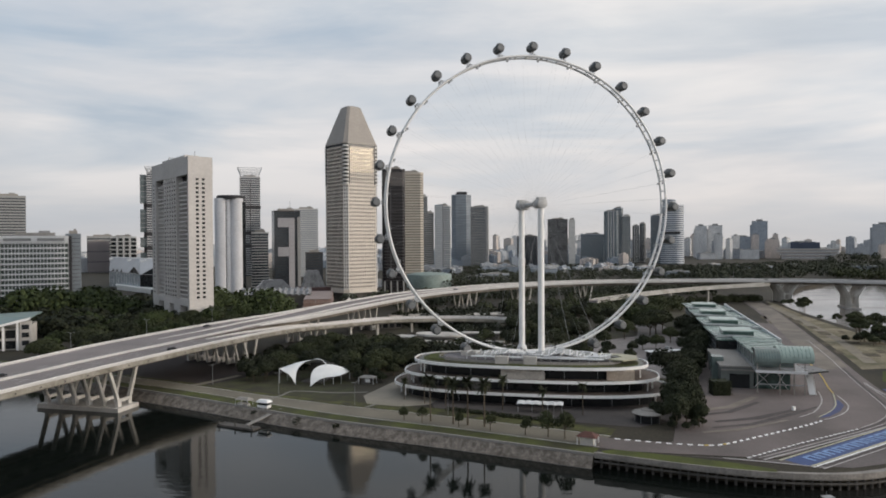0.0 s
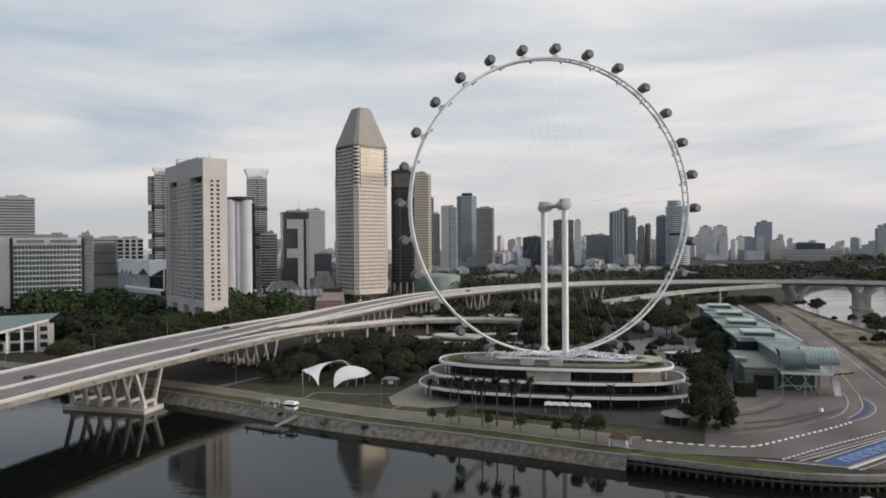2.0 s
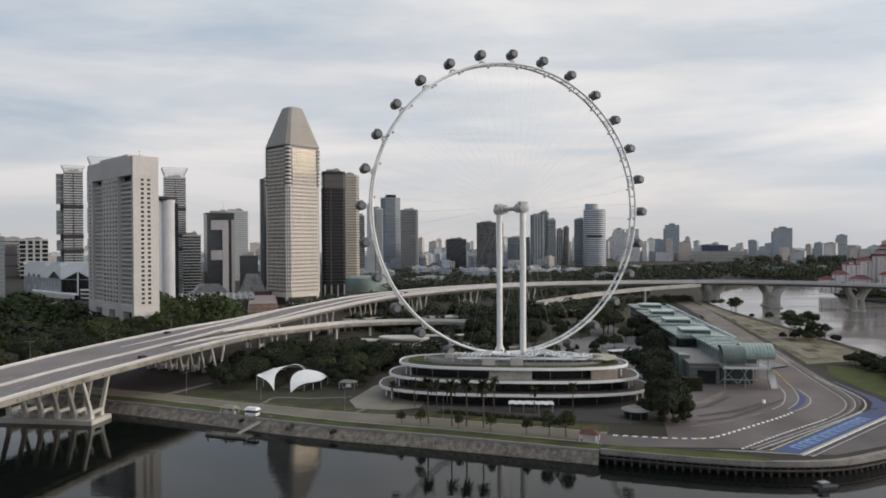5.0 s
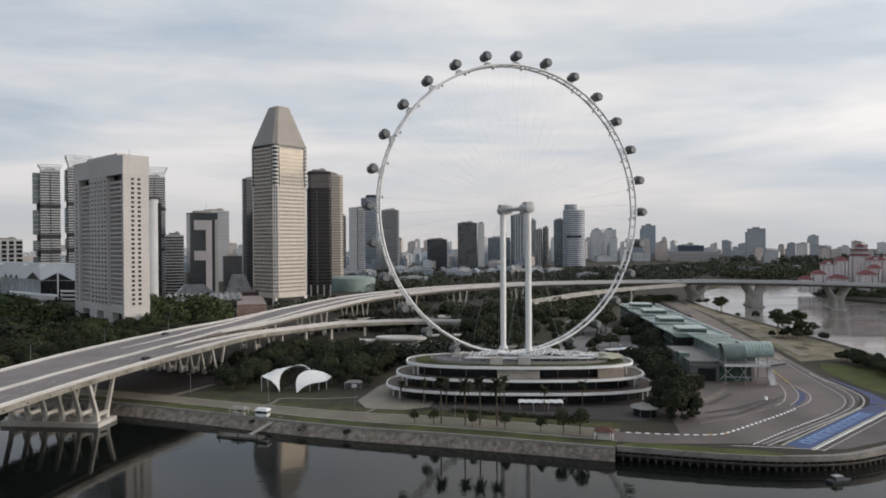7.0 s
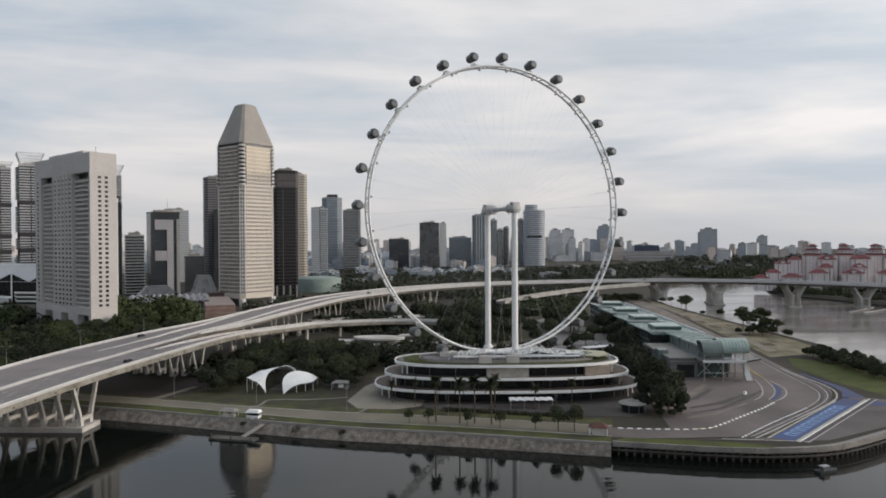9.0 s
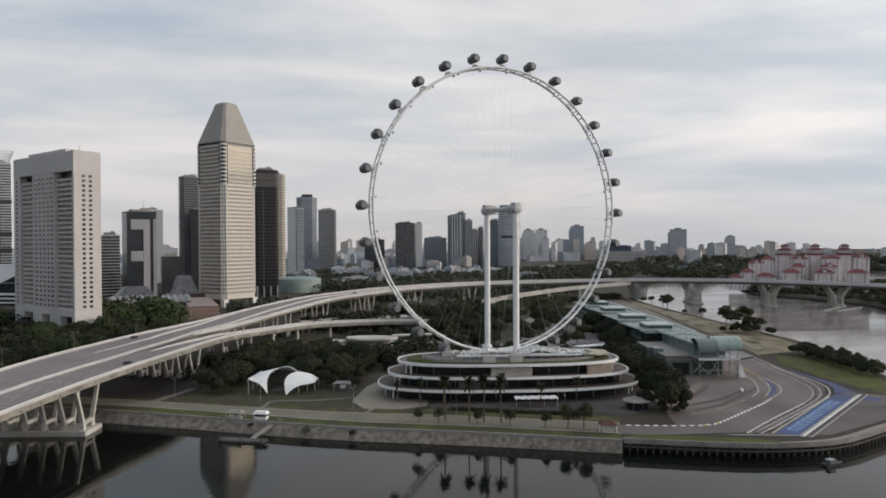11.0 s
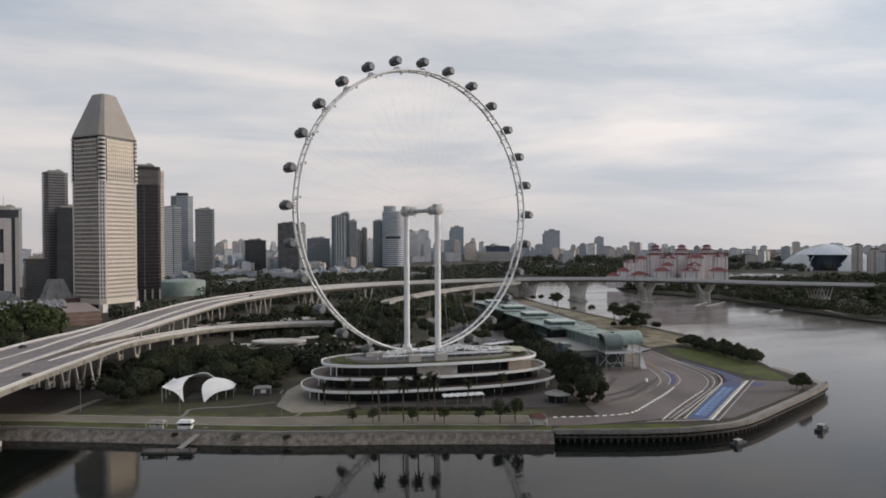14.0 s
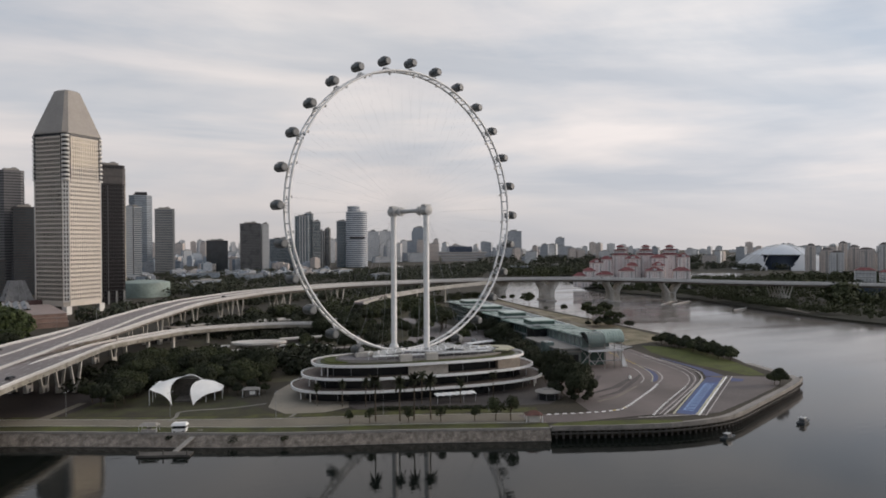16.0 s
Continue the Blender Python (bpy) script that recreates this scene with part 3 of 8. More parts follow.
def painted(pts, width, mat, label, z=0.16, off=0.0, dash=0.0, share=0.5, steps=6):
    """A painted line, or a row of blocks, along a smooth curve on the tarmac."""
    line = curve([(x, y, 0) for x, y in pts], steps)
    a, b = beside(line, off), beside(line, off + width)
    if not dash:
        return ribbon("marking", a, b, z, mat, label, "road marking")
    sh, s_, end = Shape(), 0.0, length_at(line)[-1]
    while s_ + dash < end:
        q = [point_on(k, v)[0] for k, v in ((a, s_), (b, s_), (b, s_ + dash * share), (a, s_ + dash * share))]
        sh.add([(p[0], p[1], G + z) for p in q], [(0, 1, 2, 3)])
        s_ += dash
    return structure("marking", sh, mat, label, category="road marking")


WORN_WHITE = surface("worn_white_paint", (0.45, 0.425, 0.415), rough=0.7, big=5, fine=0.6, var=0.22, tint=(0.50, 0.46, 0.44))
RUBBER = surface("tyre_rubber", (0.095, 0.080, 0.078), rough=0.8, big=4, fine=0.5, var=0.3)
STRAIGHT = surface("pale_tarmac", (0.235, 0.205, 0.175), rough=0.9, big=18, fine=0.6, var=0.2, tint=(0.19, 0.165, 0.14))
s_in = [(p[0], p[1]) for p in beside(INNER, 2.5) if p[1] > 352]
s_out = [(p[0], p[1]) for p in beside(OUTER, -1.0) if p[1] > 358]
patch("straight", s_out + s_in[::-1], 0.13, STRAIGHT, "pale dusty tarmac of the long straight", "race track")
# inside of the bend
DASHES = [(58, 234.5), (66, 231.6), (75.5, 228.4), (85, 226.5), (91.4, 227.2), (102.6, 233.4), (115.4, 240.9), (129.4, 249.1), (141, 257)]
painted(DASHES, 1.25, WHITE, "white kerb blocks along the inside of the bend", dash=3.3, share=0.55)
painted(DASHES[3:6], 1.2, YELLOW, "worn yellow kerb blocks among the white ones", z=0.18, dash=6.6, share=0.22)
painted([(141, 257), (147.5, 261), (155.5, 268.2), (162, 277.5), (165.5, 287), (168, 296)], 0.55, WORN_WHITE, "white edge line round the inner bend")
patch("marking", [(140.5, 259), (146, 261.6), (154, 268.8), (160.8, 278), (164, 287), (162.6, 288), (156.5, 277.5), (149.5, 268.4)], 0.15, BLUE, "dark blue painted crescent at the apex", "road marking")
painted([(140.5, 260.4), (150, 269), (158, 279.5), (163.5, 290), (168.5, 300)], 0.55, CREAM, "cream line inside the blue crescent", z=0.17)
painted([(134, 261), (143, 268), (153.4, 281.8), (160, 294), (164, 304)], 0.55, WORN_WHITE, "thin white line inside the paddock bend")
painted([(168.5, 300), (173, 312), (186, 343), (204, 394)], 0.6, YELLOW, "yellow edge line along the straight")
# outside of the bend
O1 = [(93.3, 213.0), (115.1, 226.6), (147.8, 245.5), (160, 254.5), (170, 265.5), (176, 277), (182, 294), (191, 320), (205, 358)]
O2 = [(96.5, 212.6), (126.4, 230.0), (152.5, 245.9), (166, 256.2), (175, 267), (181.5, 279), (187, 295), (193, 318)]
L2 = [(97.6, 210.8), (127, 228.1), (162, 249.4), (173.4, 258.6), (182, 270.4), (187.3, 285.8), (190.6, 303.5), (195.5, 322)]
painted(O1[:3], 0.8, WHITE, "white kerb blocks along the outside of the bend", dash=2.6, share=0.55)
painted(O1[2:], 0.4, WORN_WHITE, "white outer edge line")
painted(O1, 1.3, RUBBER, "dark rubbered kerb strip", off=0.6, z=0.14)
painted(O2, 0.42, WORN_WHITE, "white painted kerb line")
painted(O2, 1.1, RUBBER, "dark rubbered kerb strip", off=0.65, z=0.14)
painted(L2, 0.75, WORN_WHITE, "broad white painted kerb line", off=-0.4)
painted([(204, 356), (216, 388), (240, 458)], 0.5, WORN_WHITE, "white outer edge line of the straight")
patch("marking", [(174.5, 257), (183.5, 253.6), (186.5, 262), (190.5, 274), (193, 290), (196.5, 308), (195, 308), (191, 291), (187, 276), (182.5, 266)], 0.12, BLUE, "deep blue painted run-off band", "road marking")
patch("marking", [(181.4, 248.8), (184.8, 242.4), (179.1, 239.2), (174.2, 241.5)], 0.12, BLUE, "deep blue painted patch on the run-off", "road marking")
painted([(86, 213.2), (97.9, 209.0), (113.2, 203.3)], 0.7, WORN_WHITE, "white border line beside the wharf")
# long blue sign panel painted on the run-off
SA, SB = np.array([107.0, 208.3]), np.array([168.0, 247.5])
sd = (SB - SA) / np.linalg.norm(SB - SA)
sn = np.array([sd[1], -sd[0]])


def on_sign(u, v):
    p = SA + sd * u + sn * v
    return (p[0], p[1])


def sign_strip(name, u0, u1, v0, v1, z, mat, label):
    return patch(name, [on_sign(u0, v0), on_sign(u1, v0), on_sign(u1, v1), on_sign(u0, v1)], z, mat, label, "road marking")


sign_strip("marking", -1.5, 82, -3.7, 3.6, 0.11, MID_BLUE, "blue painted advertising panel on the tarmac")
sign_strip("marking", 69, 82, -3.7, 3.6, 0.12, BLUE, "deep blue end of the painted panel")
sign_strip("marking", -3, 74, -4.8, -4.0, 0.10, CREAM, "cream stripe beside the painted panel")
sign_strip("marking", -1, 85, 3.6, 4.5, 0.13, CREAM, "cream stripe beside the painted panel")
sign_strip("marking", -1, 87, 4.6, 5.3, 0.14, WHITE, "white border stripe of the painted panel")
sign_strip("marking", 0, 88, 5.5, 6.9, 0.13, RUBBER, "dark strip between the border stripes")
sign_strip("marking", 0, 89, 7.1, 7.6, 0.14, WORN_WHITE, "white outer stripe beside the painted panel")
rs = random.Random(5)
u = 5.0
while u < 63:
    w = rs.uniform(3.4, 4.8)
    sign_strip("marking", u, u + w, -2.2, -1.3, 0.16, PALE_BLUE, "pale blue bar of the painted lettering")
    sign_strip("marking", u, u + w * 0.27, -1.3, 2.0, 0.16, PALE_BLUE, "pale blue bar of the painted lettering")
    sign_strip("marking", u + w * 0.7, u + w, -1.3, 2.0, 0.16, PALE_BLUE, "pale blue bar of the painted lettering")
    u += w + 1.1
for k, pts in enumerate(([(96, 246), (112, 250), (134, 264), (150, 276), (149, 277), (132, 266), (112, 252.5), (96, 248)], [(100, 254), (118, 258), (140, 272), (139, 273.5), (116, 261), (100, 256)], [(92, 262), (112, 268), (130, 284), (128, 285), (110, 270), (92, 264)], [(94, 268), (116, 276), (134, 294), (131, 295), (114, 279), (94, 271)], [(90, 240), (104, 243), (128, 256), (127, 257), (103, 245), (90, 242)])):
    patch("tyre_mark", pts, 0.13 + k * 0.005, RUBBER if k < 3 else STRAIGHT, "dark curved tyre marks on the paddock" if k < 3 else "pale dusty streak on the paddock", "road marking")

# wharf: slab edge on piles over dark shade
structure("wharf_slab", Shape().strip(WHARF, beside(WHARF, -4.2), -0.9, 0.02), WHARFC, "grey concrete wharf slab", category="wharf")
tip = max(i for i, p in enumerate(WHARF) if p[1] < 234.2)
structure("wharf_parapet", Shape().strip(beside(WHARF, 0.25)[:tip], beside(WHARF, -0.35)[:tip], -0.5, 1.0), WHARFC, "grey concrete parapet along the wharf", category="parapet")
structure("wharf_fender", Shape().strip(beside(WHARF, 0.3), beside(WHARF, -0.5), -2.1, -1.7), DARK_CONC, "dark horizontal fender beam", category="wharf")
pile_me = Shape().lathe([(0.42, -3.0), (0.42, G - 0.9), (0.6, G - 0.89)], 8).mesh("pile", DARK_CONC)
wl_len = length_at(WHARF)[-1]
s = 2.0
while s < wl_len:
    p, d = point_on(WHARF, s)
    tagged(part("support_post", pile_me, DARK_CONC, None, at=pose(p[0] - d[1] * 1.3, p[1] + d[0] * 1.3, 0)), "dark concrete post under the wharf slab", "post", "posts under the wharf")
    s += 2.6

# ---- the expressway bridge ----
FAR = curve([(-240, 88, 20), (-221, 152, 20), (-203, 220, 20), (-185, 285, 20.1), (-167, 348, 20.8), (-138, 412, 22.0), (-112, 455, 22.8), (-80, 520, 24), (-39, 600, 25), (6, 655, 25.4), (55, 700, 25.7), (145, 745, 26), (250, 760, 26), (335, 752, 26.2), (385, 736, 26.5), (440, 700, 26.8), (487, 655, 26.8), (530, 605, 26.2), (578, 550, 25), (632, 509, 24.0), (700, 462, 22.4), (800, 400, 19), (880, 352, 15)], 8)
WIDE = 30.0
NEAR = beside(FAR, WIDE)
RAMP_N = curve([(-196, 72, 20), (-176, 140, 20), (-159, 208, 20), (-144, 265, 20), (-130, 306, 20.3), (-113, 345, 20.9), (-98, 388, 20.2), (-87, 425, 18.2), (-71, 461, 15.6), (-53, 482, 14.9), (-36, 498, 14.4), (6, 511, 13.4), (36, 508, 13), (54, 500, 12.4)], 8)
rl = length_at(RAMP_N)
RAMP_F = beside(RAMP_N, [-(20.5 if s < 235 else max(9.0, 20.5 - (s - 235) * 0.11)) for s in rl])

DECK = surface("bridge_asphalt", (0.23, 0.203, 0.198), rough=0.85, big=18, fine=0.5, var=0.14)
FASCIA = surface("bridge_concrete", (0.54, 0.52, 0.49), rough=0.85, big=9, fine=1.0, var=0.14, tint=(0.42, 0.395, 0.345))
# girder colour carries the shade under the deck
GIRDER = surface("soffit_shade_concrete", (0.20, 0.178, 0.15), rough=0.9, big=8, fine=1.0, var=0.25, tint=(0.15, 0.13, 0.11))
PARAPET = surface("parapet_paint", (0.52, 0.51, 0.50), rough=0.7, big=10, fine=1.0, var=0.1)
bridge = thing("bridge", pose(0, 0, 0), "long curving concrete expressway viaduct over river and park", "bridge")
part("deck", Shape().strip(FAR, NEAR, -0.9, 0.0), DECK, bridge, "grey asphalt road deck")
part("girder", Shape().strip(beside(FAR, 3.0), beside(FAR, 12.0), -3.4, -0.9), GIRDER, bridge, "grey concrete box girder coloured dark for soffit shade")
part("girder", Shape().strip(beside(FAR, 17.0), beside(FAR, 27.0), -3.4, -0.9), GIRDER, bridge, "grey concrete box girder coloured dark for soffit shade")
part("fascia", Shape().strip(beside(FAR, -0.45), beside(FAR, 0.15), -1.4, 0.9), PARAPET, bridge, "pale concrete edge beam with parapet")
nl = length_at(NEAR)
cut = [i for i, p in enumerate(NEAR) if p[1] > 400 or p[0] > 0]
gore = min(cut)
# the parapets rise from nothing at the nose where the slip road leaves
rise = [min(0.95, 0.06 + 0.03 * (s - nl[gore])) for s in nl[gore:]]
part("fascia", Shape().strip(NEAR[gore:], beside(NEAR, 0.5)[gore:], [-0.3 - h_ * 0.8 for h_ in rise], rise), PARAPET, bridge, "pale concrete edge beam with parapet")


def stops(table, p):
    """A distance from the far edge that changes along the deck: (y, metres) pairs up to the bend, the last one after it."""
    return table[-1][1] if p[0] > 60 else float(np.interp(p[1], [a for a, _ in table], [b for _, b in table]))


MEDIAN = [stops([(0, 24.0), (300, 26.0), (350, 31.0), (400, 30.0), (430, 26.0), (465, 22.5), (520, 17.5), (600, 14.8)], p) for p in FAR]
part("median_barrier", Shape().strip(beside(FAR, [m - 0.5 for m in MEDIAN]), beside(FAR, [m + 0.5 for m in MEDIAN]), -0.1, 0.9), PARAPET, bridge, "pale concrete median barrier")
side = [i for i, p in enumerate(FAR) if 362 < p[1] < 505 and p[0] < 0]
side_off = [stops([(362, 13.4), (384, 15.0), (405, 15.0), (430, 11.5), (468, 4.7), (505, 0.3)], p) for p in FAR]
side_a, side_b = beside(FAR, [o - 0.4 for o in side_off]), beside(FAR, [o + 0.4 for o in side_off])
part("side_barrier", Shape().strip([side_a[i] for i in side], [side_b[i] for i in side], -0.1, [min(0.9, 0.12 + 0.12 * k) for k in range(len(side))]), PARAPET, bridge, "pale concrete barrier beside the merging lane")
JOINT = surface("joint_concrete", (0.40, 0.385, 0.37), rough=0.8, big=3, fine=0.5, var=0.2)
for y_at in (232.0, 268.0, 304.0, 340.0, 380.0, 424.0):
    i = min((k for k, p in enumerate(FAR) if p[0] < 0), key=lambda k: abs(FAR[k][1] - y_at))
    pts_ = [(beside(FAR, o)[i], beside(FAR, o)[i + 1]) for o in (MEDIAN[i] + 0.8, MEDIAN[i] + (13.0 if y_at < 350 else 3.0))]
    (a0, a1), (b0, b1) = pts_
    ea, eb = (a1 - a0) / np.linalg.norm(a1 - a0) * 0.45, (b1 - b0) / np.linalg.norm(b1 - b0) * 0.45
    part("expansion_joint", Shape().strip([a0, b0], [a0 + ea, b0 + eb], 0.0, 0.06), JOINT, bridge, "pale expansion joint across the lanes")
part("ramp_deck", Shape().strip(RAMP_F, RAMP_N, -0.9, 0.02), DECK, bridge, "grey asphalt slip road")
joined = [p for p in RAMP_N if p[1] < 398]
part("gore_slab", Shape().strip(beside(RAMP_N, -29.0)[:len(joined)], beside(RAMP_N, -9.0)[:len(joined)], -1.3, -0.14), DECK, bridge, "grey asphalt gore between the carriageways")
EDGE = surface("stained_concrete", (0.30, 0.283, 0.25), rough=0.9, big=7, fine=0.9, var=0.22, tint=(0.23, 0.21, 0.165))
part("ramp_fascia", Shape().strip(RAMP_N, beside(RAMP_N, 0.5), 0.0, 1.0), PARAPET, bridge, "pale concrete slip-road parapet")
part("edge_beam", Shape().strip(RAMP_N, beside(RAMP_N, 0.62), -2.0, -0.004), EDGE, bridge, "stained olive-grey concrete edge beam")
for s_ in range(176, 420, 11):
    p, d = point_on(RAMP_N, s_)
    part("drain", Shape().box(-0.35, 0.35, -0.75, -0.55, -1.5, -0.9), DARK_CONC, bridge, "dark drain outlet", at=pose(p[0], p[1], p[2], 0, 0, math.degrees(math.atan2(d[1], d[0]))))
rg = min(i for i, p in enumerate(RAMP_F) if p[1] > 352)
ramp_rise = [min(0.95, 0.06 + 0.04 * (s - rl[rg])) for s in rl[rg:]]
part("ramp_fascia", Shape().strip(RAMP_F[rg:], beside(RAMP_F, 0.5)[rg:], [-0.2 - h_ for h_ in ramp_rise], ramp_rise), PARAPET, bridge, "pale concrete slip-road parapet")
part("ramp_girder", Shape().strip(beside(RAMP_N, -7.0), beside(RAMP_N, -2.0), -3.0, -0.9), GIRDER, bridge, "grey concrete slip-road girder coloured dark for soffit shade")
RAMP2 = curve([(134, 636, 15), (150, 648, 16), (200, 680, 18.5), (262, 703, 21.5), (330, 712, 24.5)], 8)
part("ramp_deck", Shape().strip(RAMP2, beside(RAMP2, 9.0), -1.6, 0.0), DECK, bridge, "grey asphalt slip road")
part("ramp_fascia", Shape().strip(beside(RAMP2, 9.0), beside(RAMP2, 9.5), -1.9, 1.1), FASCIA, bridge, "pale concrete slip-road parapet")
part("ramp_fascia", Shape().strip(beside(RAMP2, -0.5), RAMP2, -1.5, 1.1), FASCIA, bridge, "pale concrete slip-road parapet")


LANE = surface("worn_lane_paint", (0.42, 0.41, 0.395), rough=0.8, big=6, fine=0.5, var=0.2)
for line, tops in ((beside(FAR, -0.15), 0.9), (beside(NEAR, 0.25)[gore:], rise), (beside(RAMP_N, 0.25), 1.0), (beside(RAMP_F, 0.25)[rg:], ramp_rise)):
    upper = [v + 0.2 for v in tops] if isinstance(tops, list) else tops + 0.2
    part("parapet_cap", Shape().strip(beside(line, -0.2), beside(line, 0.2), tops, upper), surface("cap_paint", (0.78, 0.775, 0.76), rough=0.7, big=8, fine=0.8, var=0.12), bridge, "worn white parapet cap")
for off in ([1.0] * len(FAR), [m - 1.4 for m in MEDIAN], [m + 1.1 for m in MEDIAN]):
    ln_ = beside(FAR, off)
    part("edge_line", Shape().strip(ln_, beside(ln_, 0.35), 0.0, 0.05), LANE, bridge, "white edge line")


def lane_marks(line, off, dash, gap, w=0.35):
    sh = Shape()
    a = beside(line, off)
    b = beside(a, w)
    s, end = 5.0, length_at(line)[-1] - 10
    while s < end:
        q = [point_on(a, s)[0], point_on(b, s)[0], point_on(b, s + dash)[0], point_on(a, s + dash)[0]]
        sh.add([(p[0], p[1], p[2] + 0.06) for p in q], [(0, 1, 2, 3)])
        s += dash + gap
    return sh


for off in ([m - 5.0 for m in MEDIAN], [m - 8.6 for m in MEDIAN], [m + 4.6 for m in MEDIAN], [m + 8.2 for m in MEDIAN]):
    tagged(part("lane_marking", lane_marks(FAR, off, 5.0, 7.0), LANE, bridge, "white dashed lane marks"), kind="stuff")
for off in (-5.5, -9.5):
    tagged(part("lane_marking", lane_marks(RAMP_N[:40], off, 5.0, 7.0), LANE, bridge, "white dashed lane marks"), kind="stuff")


def vee_frame(h, w0=6.5, w1=16.5, t=1.5, knee=1.8):
    """One V-shaped frame in the local xz plane: two raking legs, a tie and short feet."""
    sh = Shape()
    for sgn in (-1, 1):
        a, b = sgn * w0 / 2, sgn * w1 / 2
        k = t / 2
        if knee > 2:
            sh.box(a - k, a + k, -k, k, 1.8, knee)
        sh.add([(a - k, -k, knee), (a + k, -k, knee), (a + k, k, knee), (a - k, k, knee), (b - k, -k * 0.8, h), (b + k, -k * 0.8, h), (b + k, k * 0.8, h), (b - k, k * 0.8, h)],
               [(3, 2, 1, 0), (4, 5, 6, 7), (0, 1, 5, 4), (1, 2, 6, 5), (2, 3, 7, 6), (3, 0, 4, 7)])
        sh.box(a - 1.0, a + 1.0, -0.8, 0.8, 0.0, 1.9)
    sh.box(-w0 / 2 - 1.2, w0 / 2 + 1.2, -0.7, 0.7, 1.9, 3.2)
    if knee > 2:
        sh.box(-w0 / 2 - 0.4, w0 / 2 + 0.4, -0.6, 0.6, knee - 0.8, knee + 0.4)
    return sh


def pier(s, frames, offs, z0, cap, slim=False, tall=False, skew=0.0):
    p, d = point_on(FAR, s)
    rot = math.degrees(math.atan2(d[1], d[0]))
    if cap:
        c = Shape().prism([(skew / 2 - 6.5, -offs[1] - 2.5), (skew / 2 + 6.5, -offs[1] - 2.5), (6.5 - skew / 2, -offs[0] + 2.5), (-6.5 - skew / 2, -offs[0] + 2.5)], -3.0 - z0, 0.0)
        part("pile_cap", c, PALE_CONC, bridge, "pale concrete pile cap in the water", at=pose(p[0], p[1], z0, 0, 0, rot))
    h = p[2] - 3.0 - z0
    me = (vee_frame(h, 3.4, 11, 1.1) if slim else vee_frame(h, 6.5, 19, 1.7, h * 0.5) if tall else vee_frame(h)).mesh("pier_frame", FASCIA)
    for k in range(frames):
        o = offs[0] + (offs[1] - offs[0]) * k / (frames - 1)
        part("pier_frame", me, FASCIA, bridge, "", at=pose(p[0], p[1], z0, 0, 0, rot) @ pose(skew * (k / (frames - 1) - 0.5), -o, 0))


fl = length_at(FAR)
S0 = min(range(len(FAR)), key=lambda i: abs(FAR[i][1] - 311) + (1000 if FAR[i][0] > 0 else 0))
s0 = fl[S0]
pier(s0 - 2, 6, (7.5, 43.5), 1.8, True)
for s, z0, cap, slim in ((s0 + 93, G, False, True), (s0 + 172, G, False, True), (s0 + 245, G, False, True), (s0 + 320, G, False, True), (s0 + 400, G, False, True), (s0 + 480, G, False, True), (s0 + 560, G, False, True)):
    pier(s, 7 if s < s0 + 100 else 3, (3, 46) if s < s0 + 100 else (5, 25), z0, cap, slim)
for px, py, z0, cap, skew in ((364, 743, G - 0.5, False, 6.0), (421, 712, 1.5, True, 10.0), (482, 660, 1.5, True, 10.0), (523, 613, 2.2, False, 9.0)):
    i = min(range(len(FAR)), key=lambda k: (FAR[k][0] - px) ** 2 + (FAR[k][1] - py) ** 2)
    pier(fl[i], 6, (3, 27), z0, cap, tall=True, skew=skew)
i = min(range(len(FAR)), key=lambda k: (FAR[k][0] - 606) ** 2 + (FAR[k][1] - 528) ** 2)
pier(fl[i], 6, (3, 27), 8.0, False, slim=True, skew=9.0)
for s in (402, 426, 450, 476):
    p, d = point_on(RAMP_N, s)
    part("ramp_post", Shape().box(-0.7, 0.7, -0.9, 0.9, 0.0, p[2] - 2.9 - G), FASCIA, bridge, "", at=pose(p[0] - d[1] * 4.5, p[1] + d[0] * 4.5, G, 0, 0, math.degrees(math.atan2(d[1], d[0]))))
for s in (15, 60, 105, 150):
    p, d = point_on(RAMP2, s)
    part("ramp_post", Shape().box(-0.8, 0.8, -0.9, 0.9, 0.0, p[2] - 1.6 - G), FASCIA, bridge, "", at=pose(p[0] + d[1] * 4.5, p[1] - d[0] * 4.5, G, 0, 0, math.degrees(math.atan2(d[1], d[0]))))

# ---- the observation wheel ----
HUB = Vector((41.0, 321.6, 87.66))
WHEEL_ROT = 13.25                      # the wheel's plane runs along local x, its axle along local y
R_CAP, R_RIM, HALF = 72.55, 68.0, 2.1
wheel = thing("observation_wheel", pose(*HUB, 0, 0, WHEEL_ROT), "giant white steel observation wheel with glass capsules", "ferris wheel")


def ring(r, y, n=168):
    return [(r * math.sin(2 * math.pi * k / n), y, r * math.cos(2 * math.pi * k / n)) for k in range(n)]


RIM = surface("rim_paint", (0.80, 0.80, 0.795), rough=0.4, big=8, fine=0.8, var=0.08, bump=0.02)
for y in (-HALF, HALF):
    part("rim_ring", Shape().tube(ring(R_RIM, y), 0.55, 10, closed=True), RIM, wheel, "white tubular rim ring", smooth=True)
N_CAP, PHASE = 28, radians(0.5)
rung = Shape().tube([(0, -HALF, 0), (0, HALF, 0)], 0.26, 8).mesh("rung", STEEL, True)
bracket = Shape().box(-0.5, 0.5, -0.3, 0.3, -1.3, -0.4).mesh("cable_bracket", GREYSTEEL)
arm = Shape().tube([(0, -HALF, 0), (0, -1.2, 1.6), (0, 1.2, 1.6), (0, HALF, 0)], 0.26, 6)
arm.tube([(1.6, -HALF, 0), (0.5, 0, 2.0)], 0.2, 6).tube([(-1.6, -HALF, 0), (-0.5, 0, 2.0)], 0.2, 6)
